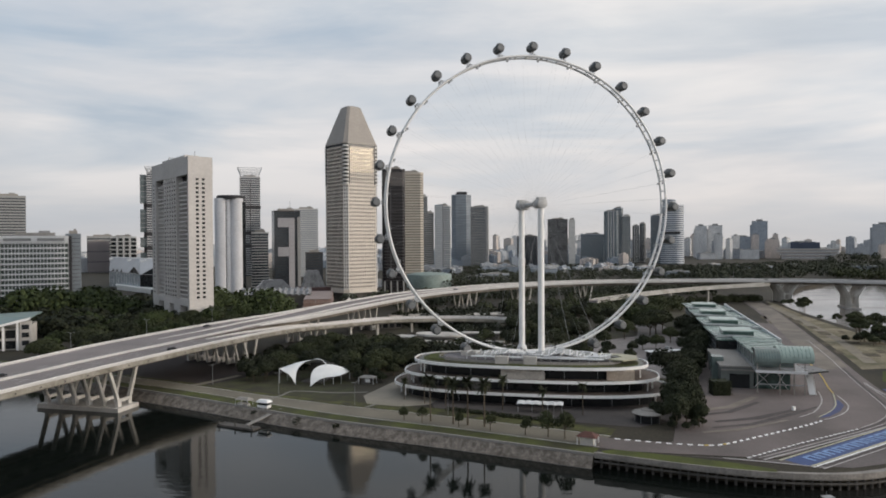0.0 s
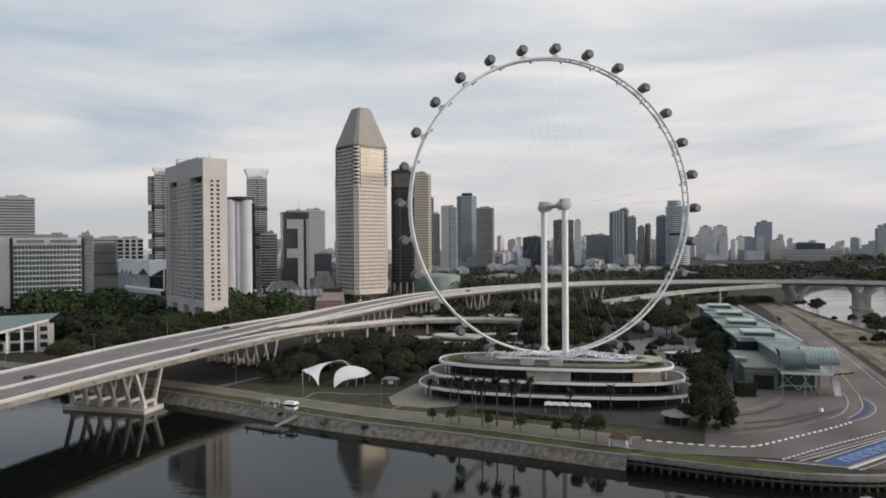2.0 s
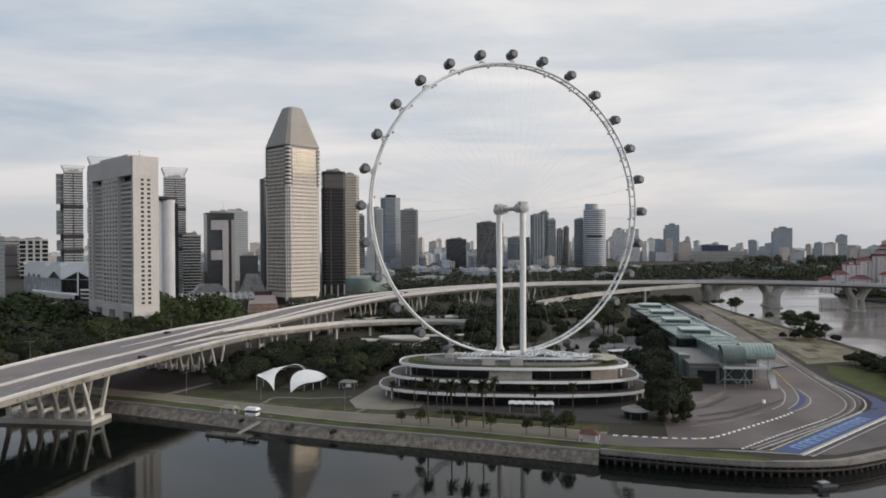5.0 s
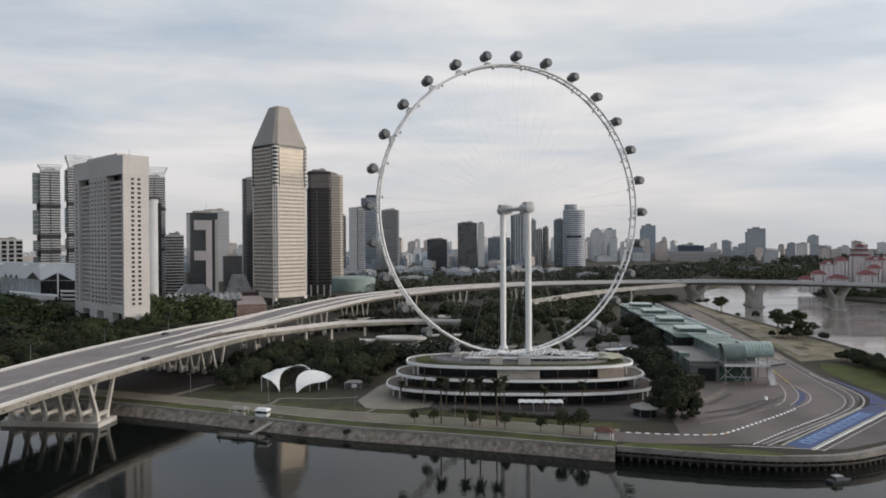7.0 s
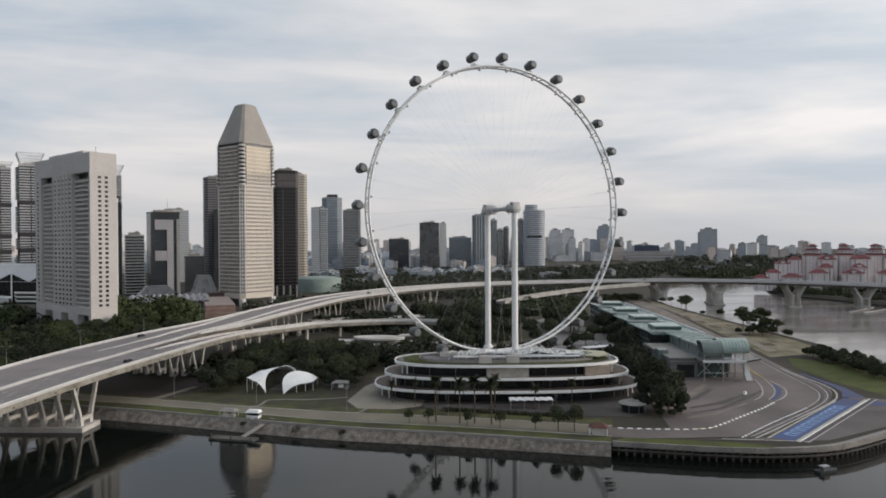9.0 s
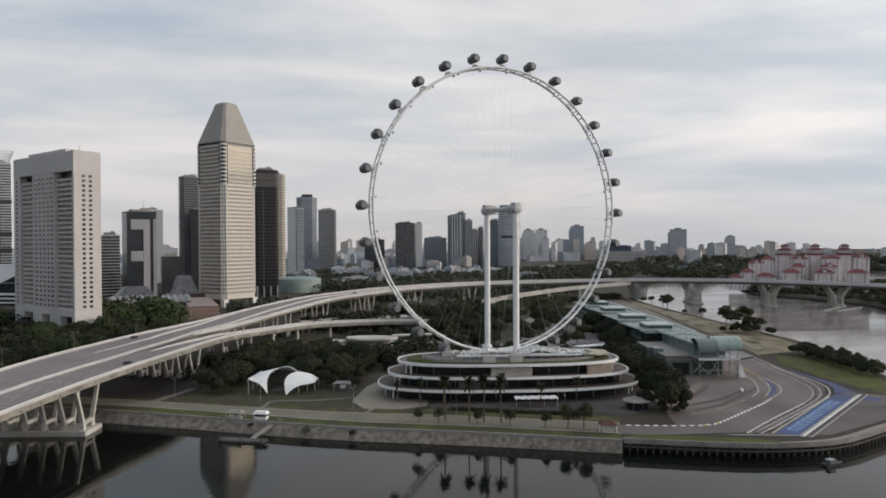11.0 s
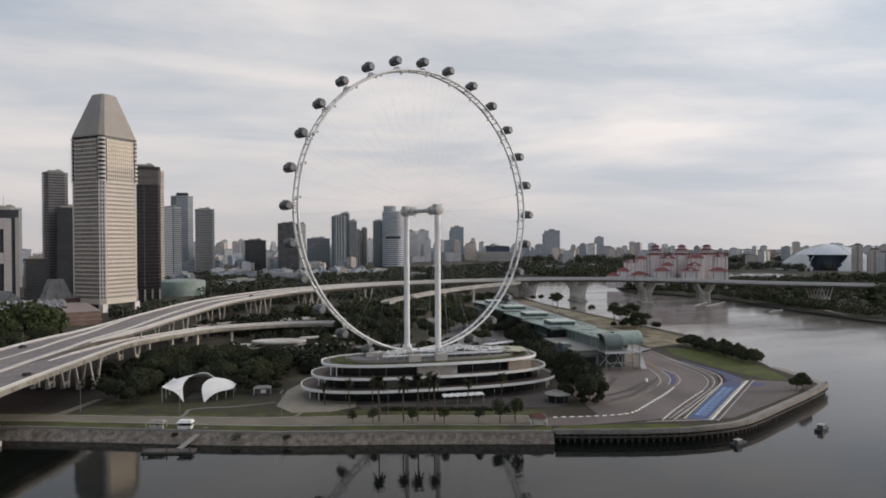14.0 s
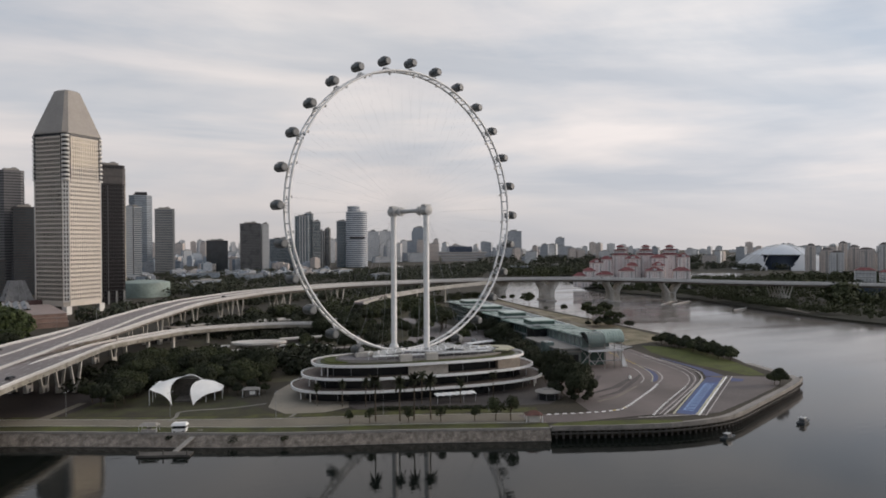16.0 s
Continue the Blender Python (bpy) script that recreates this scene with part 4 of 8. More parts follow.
arm.tube([(1.6, HALF, 0), (0.5, 0, 2.0)], 0.2, 6).tube([(-1.6, HALF, 0), (-0.5, 0, 2.0)], 0.2, 6)
arm_me = arm.mesh("mount_arm", STEEL, True)


def rim_pose(a, r):
    return Matrix.Rotation(a, 4, "Y") @ Matrix.Translation((0, 0, r))


CAPGLASS = surface("capsule_glass", (0.058, 0.066, 0.066), rough=0.38, big=2, fine=0.5, var=0.3, bump=0, spec=0.8)
L2, RC = 3.3, 1.95
cap_body = Shape()
prof = [(1.35, -L2), (1.75, -L2 + 0.2), (RC, -L2 + 0.6), (RC, L2 - 0.6), (1.75, L2 - 0.2), (1.35, L2)]
sides = 16
vs = [(r * math.cos(2 * math.pi * k / sides), y, r * math.sin(2 * math.pi * k / sides)) for r, y in prof for k in range(sides)]
fs = [(i * sides + k, i * sides + (k + 1) % sides, (i + 1) * sides + (k + 1) % sides, (i + 1) * sides + k) for i in range(len(prof) - 1) for k in range(sides)]
fs += [tuple(range(sides)), tuple((len(prof) - 1) * sides + k for k in range(sides))]
cap_me = cap_body.add(vs, fs).mesh("capsule", CAPGLASS, True)


def hoop(y, r, rr):
    return Shape().tube([(r * math.cos(2 * math.pi * k / 20), y, r * math.sin(2 * math.pi * k / 20)) for k in range(20)], rr, 6, closed=True)


CAPFRAME = surface("capsule_frame", (0.22, 0.225, 0.23), rough=0.5, metal=0.3, big=3, fine=0.5)
hoop_me = hoop(0, RC + 0.02, 0.07).mesh("hoop", CAPFRAME, True)
end_me = hoop(0, 1.5, 0.18).mesh("end_frame", CAPFRAME, True)
floor_me = Shape().box(-1.45, 1.45, -L2 + 0.5, L2 - 0.5, -1.5, -1.2).mesh("capsule_floor", CAPFRAME)
window_me = Shape().tube([(0, -0.04, 0), (0, 0.04, 0)], 1.3, 16).mesh("end_window", CAPFRAME)
roof_me = Shape().box(-0.8, 0.8, -1.5, 1.5, RC - 0.05, RC + 0.35).mesh("roof_unit", CAPFRAME)
for k in range(N_CAP):
    a = PHASE + 2 * math.pi * k / N_CAP
    for da in (-0.04, 0.04):
        part("rung", rung, STEEL, wheel, "", at=rim_pose(a + da, R_RIM))
    part("rung", rung, STEEL, wheel, "", at=rim_pose(a + math.pi / N_CAP, R_RIM))
    for y in (-HALF, HALF):
        part("cable_bracket", bracket, GREYSTEEL, wheel, "", at=rim_pose(a + 0.5 * math.pi / N_CAP, R_RIM) @ pose(0, y, 0))
    part("mount_arm", arm_me, STEEL, wheel, "", at=rim_pose(a, R_RIM))
    c = part("capsule", cap_me, CAPGLASS, wheel, "dark glazed passenger capsule", at=Matrix.Translation((R_CAP * math.sin(a), 0, R_CAP * math.cos(a))))
    for y in (-1.7, 0.0, 1.7):
        part("hoop", hoop_me, GREYSTEEL, c, "", at=pose(0, y, 0))
    for y in (-L2 + 0.2, L2 - 0.2):
        part("end_frame", end_me, GREYSTEEL, c, "", at=pose(0, y, 0))
    for y in (-L2 - 0.03, L2 + 0.03):
        part("end_window", window_me, CAPFRAME, c, "grey glazed capsule end", at=pose(0, y, 0))
    part("floor_pan", floor_me, GREYSTEEL, c)
    part("roof_unit", roof_me, GREYSTEEL, c)
# spoke cables, fine and pale
cable_mat = surface("cable", (0.36, 0.365, 0.37), rough=0.5, metal=0.2, big=5, fine=1, var=0.05, bump=0)
for k in range(56):
    a = PHASE + 2 * math.pi * (k + 0.5) / 56
    for y, yh in ((-HALF, -7.0), (HALF, 7.0)):
        sh = Shape().tube([(2.0 * math.sin(a + 0.5), yh, 2.0 * math.cos(a + 0.5)), (R_RIM * math.sin(a), y, R_RIM * math.cos(a))], 0.016, 4, caps=False)
        part("spoke_cable", sh, cable_mat, wheel)
# axle and its bearings
def turned(profile, sides=20):
    """A body turned about local y from (radius, y) pairs."""
    n = len(profile)
    vs = [(r * math.cos(2 * math.pi * k / sides), y, r * math.sin(2 * math.pi * k / sides)) for r, y in profile for k in range(sides)]
    fs = [(i * sides + k, i * sides + (k + 1) % sides, (i + 1) * sides + (k + 1) % sides, (i + 1) * sides + k) for i in range(n - 1) for k in range(sides)]
    fs += [tuple(range(sides)), tuple((n - 1) * sides + k for k in range(sides))]
    return Shape().add(vs, fs)


HUBSTEEL = surface("hub_steel", (0.50, 0.495, 0.485), rough=0.5, big=3, fine=0.5, var=0.18)
part("axle", turned([(1.0, -12), (1.0, -8.5), (2.2, -8.4), (2.2, -6.8), (1.15, -6.6), (0.95, 0), (1.15, 6.6), (2.2, 6.8), (2.2, 8.4), (1.0, 8.5), (1.0, 13.5)]), HUBSTEEL, wheel, "thick pale steel axle", smooth=True)
for y in (-12.0, 13.5):
    part("bearing", turned([(1.7, y - 2.3), (2.35, y - 2.0), (2.35, y + 2.0), (1.7, y + 2.3)]), HUBSTEEL, wheel, "round bearing housing on the column head", smooth=True)
    part("bearing_cap", Shape().box(-1.9, 1.9, y - 1.4, y + 1.4, 1.9, 2.8), HUBSTEEL, wheel, "pale walkway box over the bearing")
    part("column", Shape().tube([(0, y, -2.2), (0, y, -3.6), (0, y, -HUB.z + 18.2)], 1.42, 20), WHITE, wheel, "tall white tubular column", smooth=True)
    part("column_foot", Shape().lathe([(2.4, -HUB.z + 18.4), (2.4, -HUB.z + 19.6), (1.7, -HUB.z + 20.8)], 20, 0, y), WHITE, wheel, "flared white column foot", smooth=True)
for y, yy in ((-12.0, -34.0), (13.5, 38.0)):
    for x in (-26, -9, 9, 26):
        part("stay_cable", Shape().tube([(0, y, -2.0), (x, yy, -HUB.z + G + 3)], 0.055, 6), GREYSTEEL, wheel)

# ---- wheel terminal ----
T_ROT = -11.5
T_AT = pose(37.0, 303.0, G, 0, 0, T_ROT)
terminal = thing("terminal_building", T_AT, "three-storey oval terminal with white balcony bands under the wheel", "terminal building")


def oval(a, b, n=72, e=2.6):
    """A rounded oblong plan with half-axes a and b."""
    res = []
    for k in range(n):
        t = 2 * math.pi * k / n
        c, s_ = math.cos(t), math.sin(t)
        res.append((a * math.copysign(abs(c) ** (2 / e), c), b * math.copysign(abs(s_) ** (2 / e), s_)))
    return res


def oval_band(a, b, width, z0, z1):
    o, i = oval(a, b), oval(a - width, b - width)
    return Shape().strip([(*p, 0) for p in o], [(*p, 0) for p in i], z0, z1, closed=True)


# wall colour with the shade under roofs and slabs painted in
SHADED = surface("shade_dark_wall", (0.12, 0.11, 0.10), rough=0.6, big=5, fine=0.7, var=0.2)
PATIO = surface("balcony_floor", (0.16, 0.125, 0.105), rough=0.8, big=5, fine=0.5, var=0.2)
SOFFIT = surface("roof_deck", (0.22, 0.225, 0.21), rough=0.8, big=6, fine=0.6, var=0.25)
levels = [(59.5, 25.5, 5.0), (55.0, 22.5, 9.9), (50.5, 19.5, 14.8)]
for a, b, z in levels:
    part("floor_slab", Shape().prism(oval(a - 0.4, b - 0.4), z - 0.7, z - 0.02), PATIO, terminal, "tan balcony floor slab")
    part("balcony_band", oval_band(a, b, 0.5, z - 0.55, z + 0.6), WHITE, terminal, "smooth white balcony parapet band", smooth=True)
cores = [(53.5, 19.5, 0.0, 4.3), (49.0, 16.5, 4.95, 9.2), (45.0, 14.5, 9.85, 14.1)]
for a, b, z0, z1 in cores:
    part("glazed_wall", Shape().prism(oval(a, b), z0, z1), DARKGLASS, terminal, "dark recessed shopfront glazing")
    ring_pts = oval(a + 0.15, b + 0.15, 72)
    mull = Shape().box(-0.09, 0.09, -0.09, 0.09, z0, z1).mesh("mullion", GREYSTEEL)
    for k in range(1, 72, 4):
        part("mullion", mull, GREYSTEEL, terminal, "", at=pose(*ring_pts[k], 0))
for a, b, z0, z1, ks in ((56.5, 22.8, 0.0, 4.3, (38, 41, 67, 70)), (52.0, 19.8, 4.95, 9.2, (37, 40, 68, 71)), (48, 17.2, 9.85, 14.1, (39, 41, 66, 69))):
    me = Shape().lathe([(0.3, z0), (0.3, z1)], 10).mesh("column", WHITE, True)
    ps = oval(a, b)
    for k in ks:
        part("column", me, WHITE, terminal, "", at=pose(*ps[k], 0))
# solid wall panels on the upper storeys
part("wall_panel", Shape().box(-10, 8, -17.4, -15.4, 9.85, 14.05), surface("cream_wall", (0.50, 0.46, 0.41), rough=0.8, big=4, fine=0.6), terminal, "cream rendered wall panel")
part("wall_panel", Shape().box(33, 44, -14.5, -8.0, 9.85, 14.05), surface("warm_wall", (0.52, 0.42, 0.33), rough=0.7, big=4, fine=0.6), terminal, "warm tan curved wall panel")
part("wall_panel", Shape().box(-24, -15, -18.0, -15.8, 4.95, 8.6), SHADED, terminal, "grey wall panel painted dark for shade")
part("roof_deck", Shape().prism(oval(48.5, 17.5), 14.75, 15.0), SOFFIT, terminal, "grey roof deck")
part("roof_lawn", Shape().prism(oval(46.5, 15.8), 15.0, 15.25), LAWN, terminal, "planted roof edge")
part("roof_platform", Shape().prism([(p[0] - 1, p[1] + 1.5) for p in oval(37, 10.5)], 15.2, 15.9), surface("platform_deck", (0.17, 0.16, 0.168), rough=0.7, big=5, fine=0.6, var=0.25), terminal, "grey boarding platform on the roof")
part("roof_kerb", oval_band(39.5, 12.6, 0.4, 15.2, 16.3), CONCRETE, terminal, "pale kerb round the platform")
for x0, x1, y0, y1, h in ((-13, -7.5, -13.5, -10.5, 3.0), (-1, 4.5, -13.5, -10.5, 3.2), (14, 20, 2, 7, 3.2), (-30, -22, 1, 5, 2.6)):
    part("roof_hut", Shape().box(x0, x1, y0, y1, 15.3, 15.3 + h), PALE_CONC, terminal, "pale boxy machine room")
for x in range(-26, 34, 4):
    part("boarding_frame", Shape().tube([(x, -7, 15.9), (x, -7, 18.6), (x + 1.5, -3, 19.3), (x + 1.5, 3, 15.9)], 0.22, 6), STEEL, terminal, "white tubular boarding frame")
part("gangway", Shape().box(-24, 32, -8.5, -6.0, 17.0, 17.4), STEEL, terminal, "white boarding gangway")
part("gangway", Shape().box(-18, 26, 4.0, 6.5, 17.0, 17.4), STEEL, terminal, "white boarding gangway")
for x0, x1, y0, y1, za, zb in ((3, 15, -5, 5, 16.6, 19.2), (15, 27, -4, 6, 18.4, 16.4), (-23, -9, -3, 6, 16.2, 17.8), (27, 35, -6, 2, 16.2, 17.4)):
    part("glass_canopy", Shape().add([(x0, y0, za), (x1, y0, zb), (x1, y1, zb + 0.8), (x0, y1, za + 0.8), (x0, y0, za + 0.25), (x1, y0, zb + 0.25), (x1, y1, zb + 1.05), (x0, y1, za + 1.05)], [(3, 2, 1, 0), (4, 5, 6, 7), (0, 1, 5, 4), (1, 2, 6, 5), (2, 3, 7, 6), (3, 0, 4, 7)]), ATRIUM, terminal, "pale sloping glass canopy")
    for t in (0.25, 0.5, 0.75):
        x = x0 + (x1 - x0) * t
        z = za + (zb - za) * t
        part("canopy_rib", Shape().tube([(x, y0 - 0.3, z + 0.2), (x, y1 + 0.3, z + 1.1)], 0.14, 6), STEEL, terminal)
    for x, z in ((x0 + 0.4, za), (x1 - 0.4, zb)):
        part("canopy_post", Shape().box(x - 0.12, x + 0.12, y0 + 0.2, y0 + 0.44, 15.6, z + 0.1), STEEL, terminal)
loop = [(10 + 20 * math.cos(a), 1.0 + 7.5 * math.sin(a), 17.6 + 0.5 * math.sin(2 * a)) for a in [math.pi * 2 * k / 40 for k in range(40)]]
part("ring_walk", Shape().strip([np.array(p) for p in loop], [np.array((10 + (p[0] - 10) * 0.9, 1 + (p[1] - 1) * 0.86, p[2])) for p in loop], 0.0, 0.35, closed=True), STEEL, terminal, "pale curving walkway round the boarding deck")
part("deck_lawn", Shape().prism([(p[0] * 0.13 - 38.5, p[1] * 0.55 + 1) for p in oval(46.5, 15.8, 36)], 15.25, 15.6), MATS["bright_lawn"], terminal, "bright green roof lawn at the end")
for k in range(9):
    part("roof_unit", Shape().box(-30 + k * 7.2, -28.4 + k * 7.2, 7.5, 9.0, 15.3, 16.5 + 0.3 * (k % 3)), PALE_CONC, terminal, "small pale plant box")
part("roof_canopy", Shape().prism([(40, -8), (46, -3), (46, 5), (40, 9), (30, 9), (30, 6), (38, 5), (40, 0), (34, -6)], 16.8, 17.3), CREAM, terminal, "curved cream roof canopy")
part("roof_ramp", Shape().strip(curve([(8, 8, 15.9), (18, 2, 16.6), (30, -4, 17.4), (38, 2, 17.8)], 3), curve([(10, 10, 15.9), (20, 4.4, 16.6), (30, -1, 17.4), (36, 3, 17.8)], 3), 0, 0.4), STEEL, terminal, "pale curving roof ramp")

awning = thing("awning", T_AT, "scalloped white fabric awning before the terminal", "awning")
for k in range(6):
    aw = Shape()
    x = -2.0 + k * 3.0
    nseg = 6
    pts_a = [(x + 3.0 * j / nseg, -33.0, 3.3 + 0.28 * math.sin(math.pi * j / nseg)) for j in range(nseg + 1)]
    pts_b = [(p[0], -28.5, p[2] + 0.3) for p in pts_a]
    aw.strip([np.array(p) for p in pts_a], [np.array(p) for p in pts_b], -0.12, 0.0)
    part("fabric", aw, WHITE, awning, "white scalloped fabric", smooth=True)
for x in (-1.5, 4, 10, 15.5):
    part("pole", Shape().tube([(x, -32.5, 0), (x, -32.5, 3.2)], 0.08, 6), STEEL, awning)

pavilion = thing("round_pavilion", pose(75.5, 256.5, G), "low round pavilion with a pale disc roof", "pavilion")
part("roof", Shape().lathe([(5.4, 3.0), (5.7, 3.25), (5.4, 3.5), (2.4, 4.2), (2.3, 4.6), (1.6, 4.7), (1.5, 4.4), (0.1, 4.3)], 28), CONCRETE, pavilion, "pale grey disc roof", smooth=True)
part("wall", Shape().lathe([(4.4, 0), (4.4, 3.25)], 24), DARKGLASS, pavilion, "dark glazed drum")
for k in range(8):
    a = k * math.pi / 4
    part("post", Shape().tube([(4.9 * math.cos(a), 4.9 * math.sin(a), 0), (4.9 * math.cos(a), 4.9 * math.sin(a), 3.1)], 0.09, 6), GREYSTEEL, pavilion)

# ---- white tensile tents ----
tent = thing("tensile_tent", pose(0, 0, G), "pair of white fabric shells with an open arch between", "tent")


def shell(front, back, h, tip_f, tip_b, lean, bow):
    """A fabric sail between a leaning arch (front foot to back foot) and a low outer edge between two masts."""
    f, b_, tf, tb = (np.array(p, float) for p in (front, back, tip_f, tip_b))
    nu, nv = 14, 16
    vs = []
    for i in range(nu + 1):
        u_ = i / nu
        for j in range(nv + 1):
            v_ = j / nv
            arch = f + (b_ - f) * v_ + np.array((lean * math.sin(math.pi * v_) - bow * math.sin(2 * math.pi * v_), 0, h * math.sin(math.pi * v_) ** 0.8))
            edge = tf + (tb - tf) * v_
            p = edge + (arch - edge) * u_
            p[2] += 0.5 * math.sin(math.pi * u_) * math.sin(math.pi * v_) + 1.7 * math.sin(math.pi * u_ ** 1.5) * (1 - math.sin(math.pi * v_))
            vs.append(tuple(p))
    m = nv + 1
    return Shape().add(vs, [(i * m + j, i * m + j + 1, (i + 1) * m + j + 1, (i + 1) * m + j) for i in range(nu) for j in range(nv)])


FABRIC = surface("white_fabric", (0.83, 0.83, 0.82), rough=0.6, big=5, fine=0.8, var=0.05, bump=0.05)
part("shell", shell((-69.5, 324.6, 0), (-57.0, 347.0, 0), 10.0, (-78.0, 328.5, 7.0), (-72.0, 346.0, 7.0), 1.0, 3.2), FABRIC, tent, "taut white fabric shell", smooth=True)
part("shell", shell((-61.8, 320.6, 0), (-53.0, 344.0, 0), 8.2, (-48.5, 327.0, 4.0), (-45.0, 339.0, 4.0), 0.3, 2.4), FABRIC, tent, "taut white fabric shell", smooth=True)
part("arch", Shape().tube([(-62.5 + 6.4 * k / 12, 335 - 3.5 * k / 12, 10.1 - 1.8 * (k / 12) ** 2 + 0.7 * math.sin(math.pi * k / 12)) for k in range(13)], 0.28, 8), WHITE, tent, "white steel tie arch", smooth=True)
for x, y, hm in ((-78, 328.5, 7.0), (-74, 344, 7.0), (-76, 336, 7.2), (-48.5, 327, 4), (-46, 338, 4), (-52, 325.5, 4.2), (-56, 323.8, 4)):
    part("mast", Shape().tube([(x, y, 0), (x, y, hm)], 0.14, 6), STEEL, tent)
part("stage", Shape().prism([(-68, 330), (-58, 326), (-54, 338), (-64, 342)], 0.02, 0.7), DARK_CONC, tent, "dark stage floor under the shells")
part("backdrop_wall", Shape().prism([(-66, 343), (-54, 340), (-54, 340.6), (-66, 343.6)], 0.6, 7.5), DARK_CONC, tent, "dark stage back wall")

# ---- pit building ----
pit = thing("pit_building", pose(144.5, 318.5, G, 0, 0, -14.4) @ Matrix.Diagonal((1, 1, 1.15, 1)), "long green-glass pit building with stepped vaulted roofs", "pit building")
ROOFGLASS = surface("pale_roof_glass", (0.33, 0.42, 0.385), rough=0.3, big=9, fine=1.8, var=0.14, bump=0.0, spec=0.5)
DRUMGLASS = surface("drum_glass", (0.155, 0.20, 0.188), rough=0.25, big=7, fine=1.5, var=0.14, bump=0.0, spec=0.6)
BAYS, X0, X1 = 4, -11.0, 17.0
for k in range(BAYS):
    y0 = 50.0 + k * 51.0
    y1 = y0 + 49.5
    part("bay_wall", Shape().box(X0 + 1, X1 - 1, y0, y1, 0.0, 11.6), GREENWALL, pit, "green-tinted glazed wall")
    for zz in (3.8, 7.8):
        part("floor_edge", Shape().box(X0 + 0.4, X1 - 0.4, y0 - 0.2, y1 + 0.2, zz, zz + 0.5), GREYSTEEL, pit)
    for j in range(11):
        part("mullion", Shape().box(X0 + 0.7, X0 + 1.02, y0 + 1 + j * 4.6, y0 + 1.3 + j * 4.6, 0.3, 11.4), GREYSTEEL, pit)
    a_l, b_l = [], []
    for i in range(11):
        t = i / 10
        x = X0 - 1.6 + (X1 - X0 + 4.6) * t
        z = 12.0 + 1.5 * math.sin(math.pi * min(1, 0.25 + 0.65 * t)) - 0.8 * t
        a_l.append(np.array((x, y0 - 1.5, z + 0.7)))
        b_l.append(np.array((x, y1, z - 0.4)))
    part("vault_roof", Shape().strip(a_l, b_l, -0.5, 0.0), ROOFGLASS, pit, "pale aqua vaulted glass roof", smooth=True)
    for j in range(1, 9):
        f = j / 9
        seam = [p + (q - p) * f for p, q in zip(a_l, b_l)]
        part("roof_seam", Shape().strip(seam, [p + np.array((0, 0.2, 0)) for p in seam], 0.0, 0.1), DRUMGLASS, pit)
    part("roof_rib", Shape().strip(a_l, [p + np.array((0, 0.6, 0)) for p in a_l], -0.7, 0.3), STEEL, pit, "pale roof edge rib", smooth=True)
    part("roof_light", Shape().prism([(-8, y0 + 1), (7, y0 + 1), (7, y0 + 17), (-8, y0 + 17)], 12.6, 15.6), GREENWALL, pit, "dark green roof light box")
    part("roof_light_lid", Shape().prism([(-8.6, y0 + 0.4), (7.6, y0 + 0.4), (7.6, y0 + 17.4), (-8.6, y0 + 17.4)], 15.6, 16.1), ROOFGLASS, pit, "pale flat lid of the roof light")
    part("edge_parapet", Shape().box(X1 + 2.4, X1 + 3.2, y0 - 1, y1, 10.8, 12.9), STEEL, pit, "pale parapet strip")
    for j in range(6):
        part("grandstand_fin", Shape().box(X1 - 0.6, X1 + 2.6, y0 + 3 + j * 8.2, y0 + 3.5 + j * 8.2, 0.0, 11.0), CONCRETE, pit, "pale concrete fin")
part("end_hall", Shape().box(-12, -3.2, 40, 49.8, 0, 12.6), DARKGLASS, pit, "dark glazed end hall")
part("end_hall_roof", Shape().box(-12.6, -2.8, 39.4, 50.4, 12.6, 13.1), GREENWALL, pit)
# raised club hall that reaches out to the bend
part("club_hall", Shape().box(-3.0, 13.5, -9, 49, 8.9, 13.6), DRUMGLASS, pit, "pale green panelled club hall")
part("club_roof", Shape().strip([np.array((-4.0, -10, 14.6)), np.array((-4.0, 49, 13.6))], [np.array((15.0, -10, 14.6)), np.array((15.0, 49, 13.6))], -0.7, 0.0), ROOFGLASS, pit, "pale aqua sloping club roof")
for j in range(9):
    part("roof_seam", Shape().box(-4.0, 15.0, -6 + j * 6.0, -5.8 + j * 6.0, 14.42 - j * 0.1, 14.75 - j * 0.1), DRUMGLASS, pit)
    part("hall_mullion", Shape().box(-3.25, -3.0, -6 + j * 6.0, -5.7 + j * 6.0, 9.0, 13.5), GREYSTEEL, pit)
part("club_floor", Shape().box(-4.2, 16.0, -20.0, 49, 8.2, 8.9), GREYSTEEL, pit, "grey raised club floor")
part("club_edge", Shape().box(-4.4, 16.2, -20.25, -20.0, 8.1, 9.1), STEEL, pit, "white floor edge beam")
for x in (-3.6, 5.4, 11.0, 15.2):
    part("club_post", Shape().box(x - 0.22, x + 0.22, -19.8, -19.4, 0.0, 12.0), CONCRETE, pit, "pale steel post")
    part("club_post", Shape().box(x - 0.3, x + 0.3, -1.0, -0.4, 0.0, 8.2), CONCRETE, pit)
part("deck_rail", Shape().box(5.6, 16.0, -20.1, -19.95, 9.9, 10.1), STEEL, pit)
part("club_beam", Shape().box(-3.6, 15.2, -19.7, -19.3, 3.6, 4.0), GREYSTEEL, pit, "grey steel beam")
for x0, x1 in ((-3.4, 5.2), (5.6, 10.8)):
    for za, zb in ((0.2, 8.0), (8.0, 0.2)):
        part("brace", Shape().tube([(x0, -8.2, za), (x1, -8.2, zb)], 0.14, 6), STEEL, pit, "slim crossed brace")
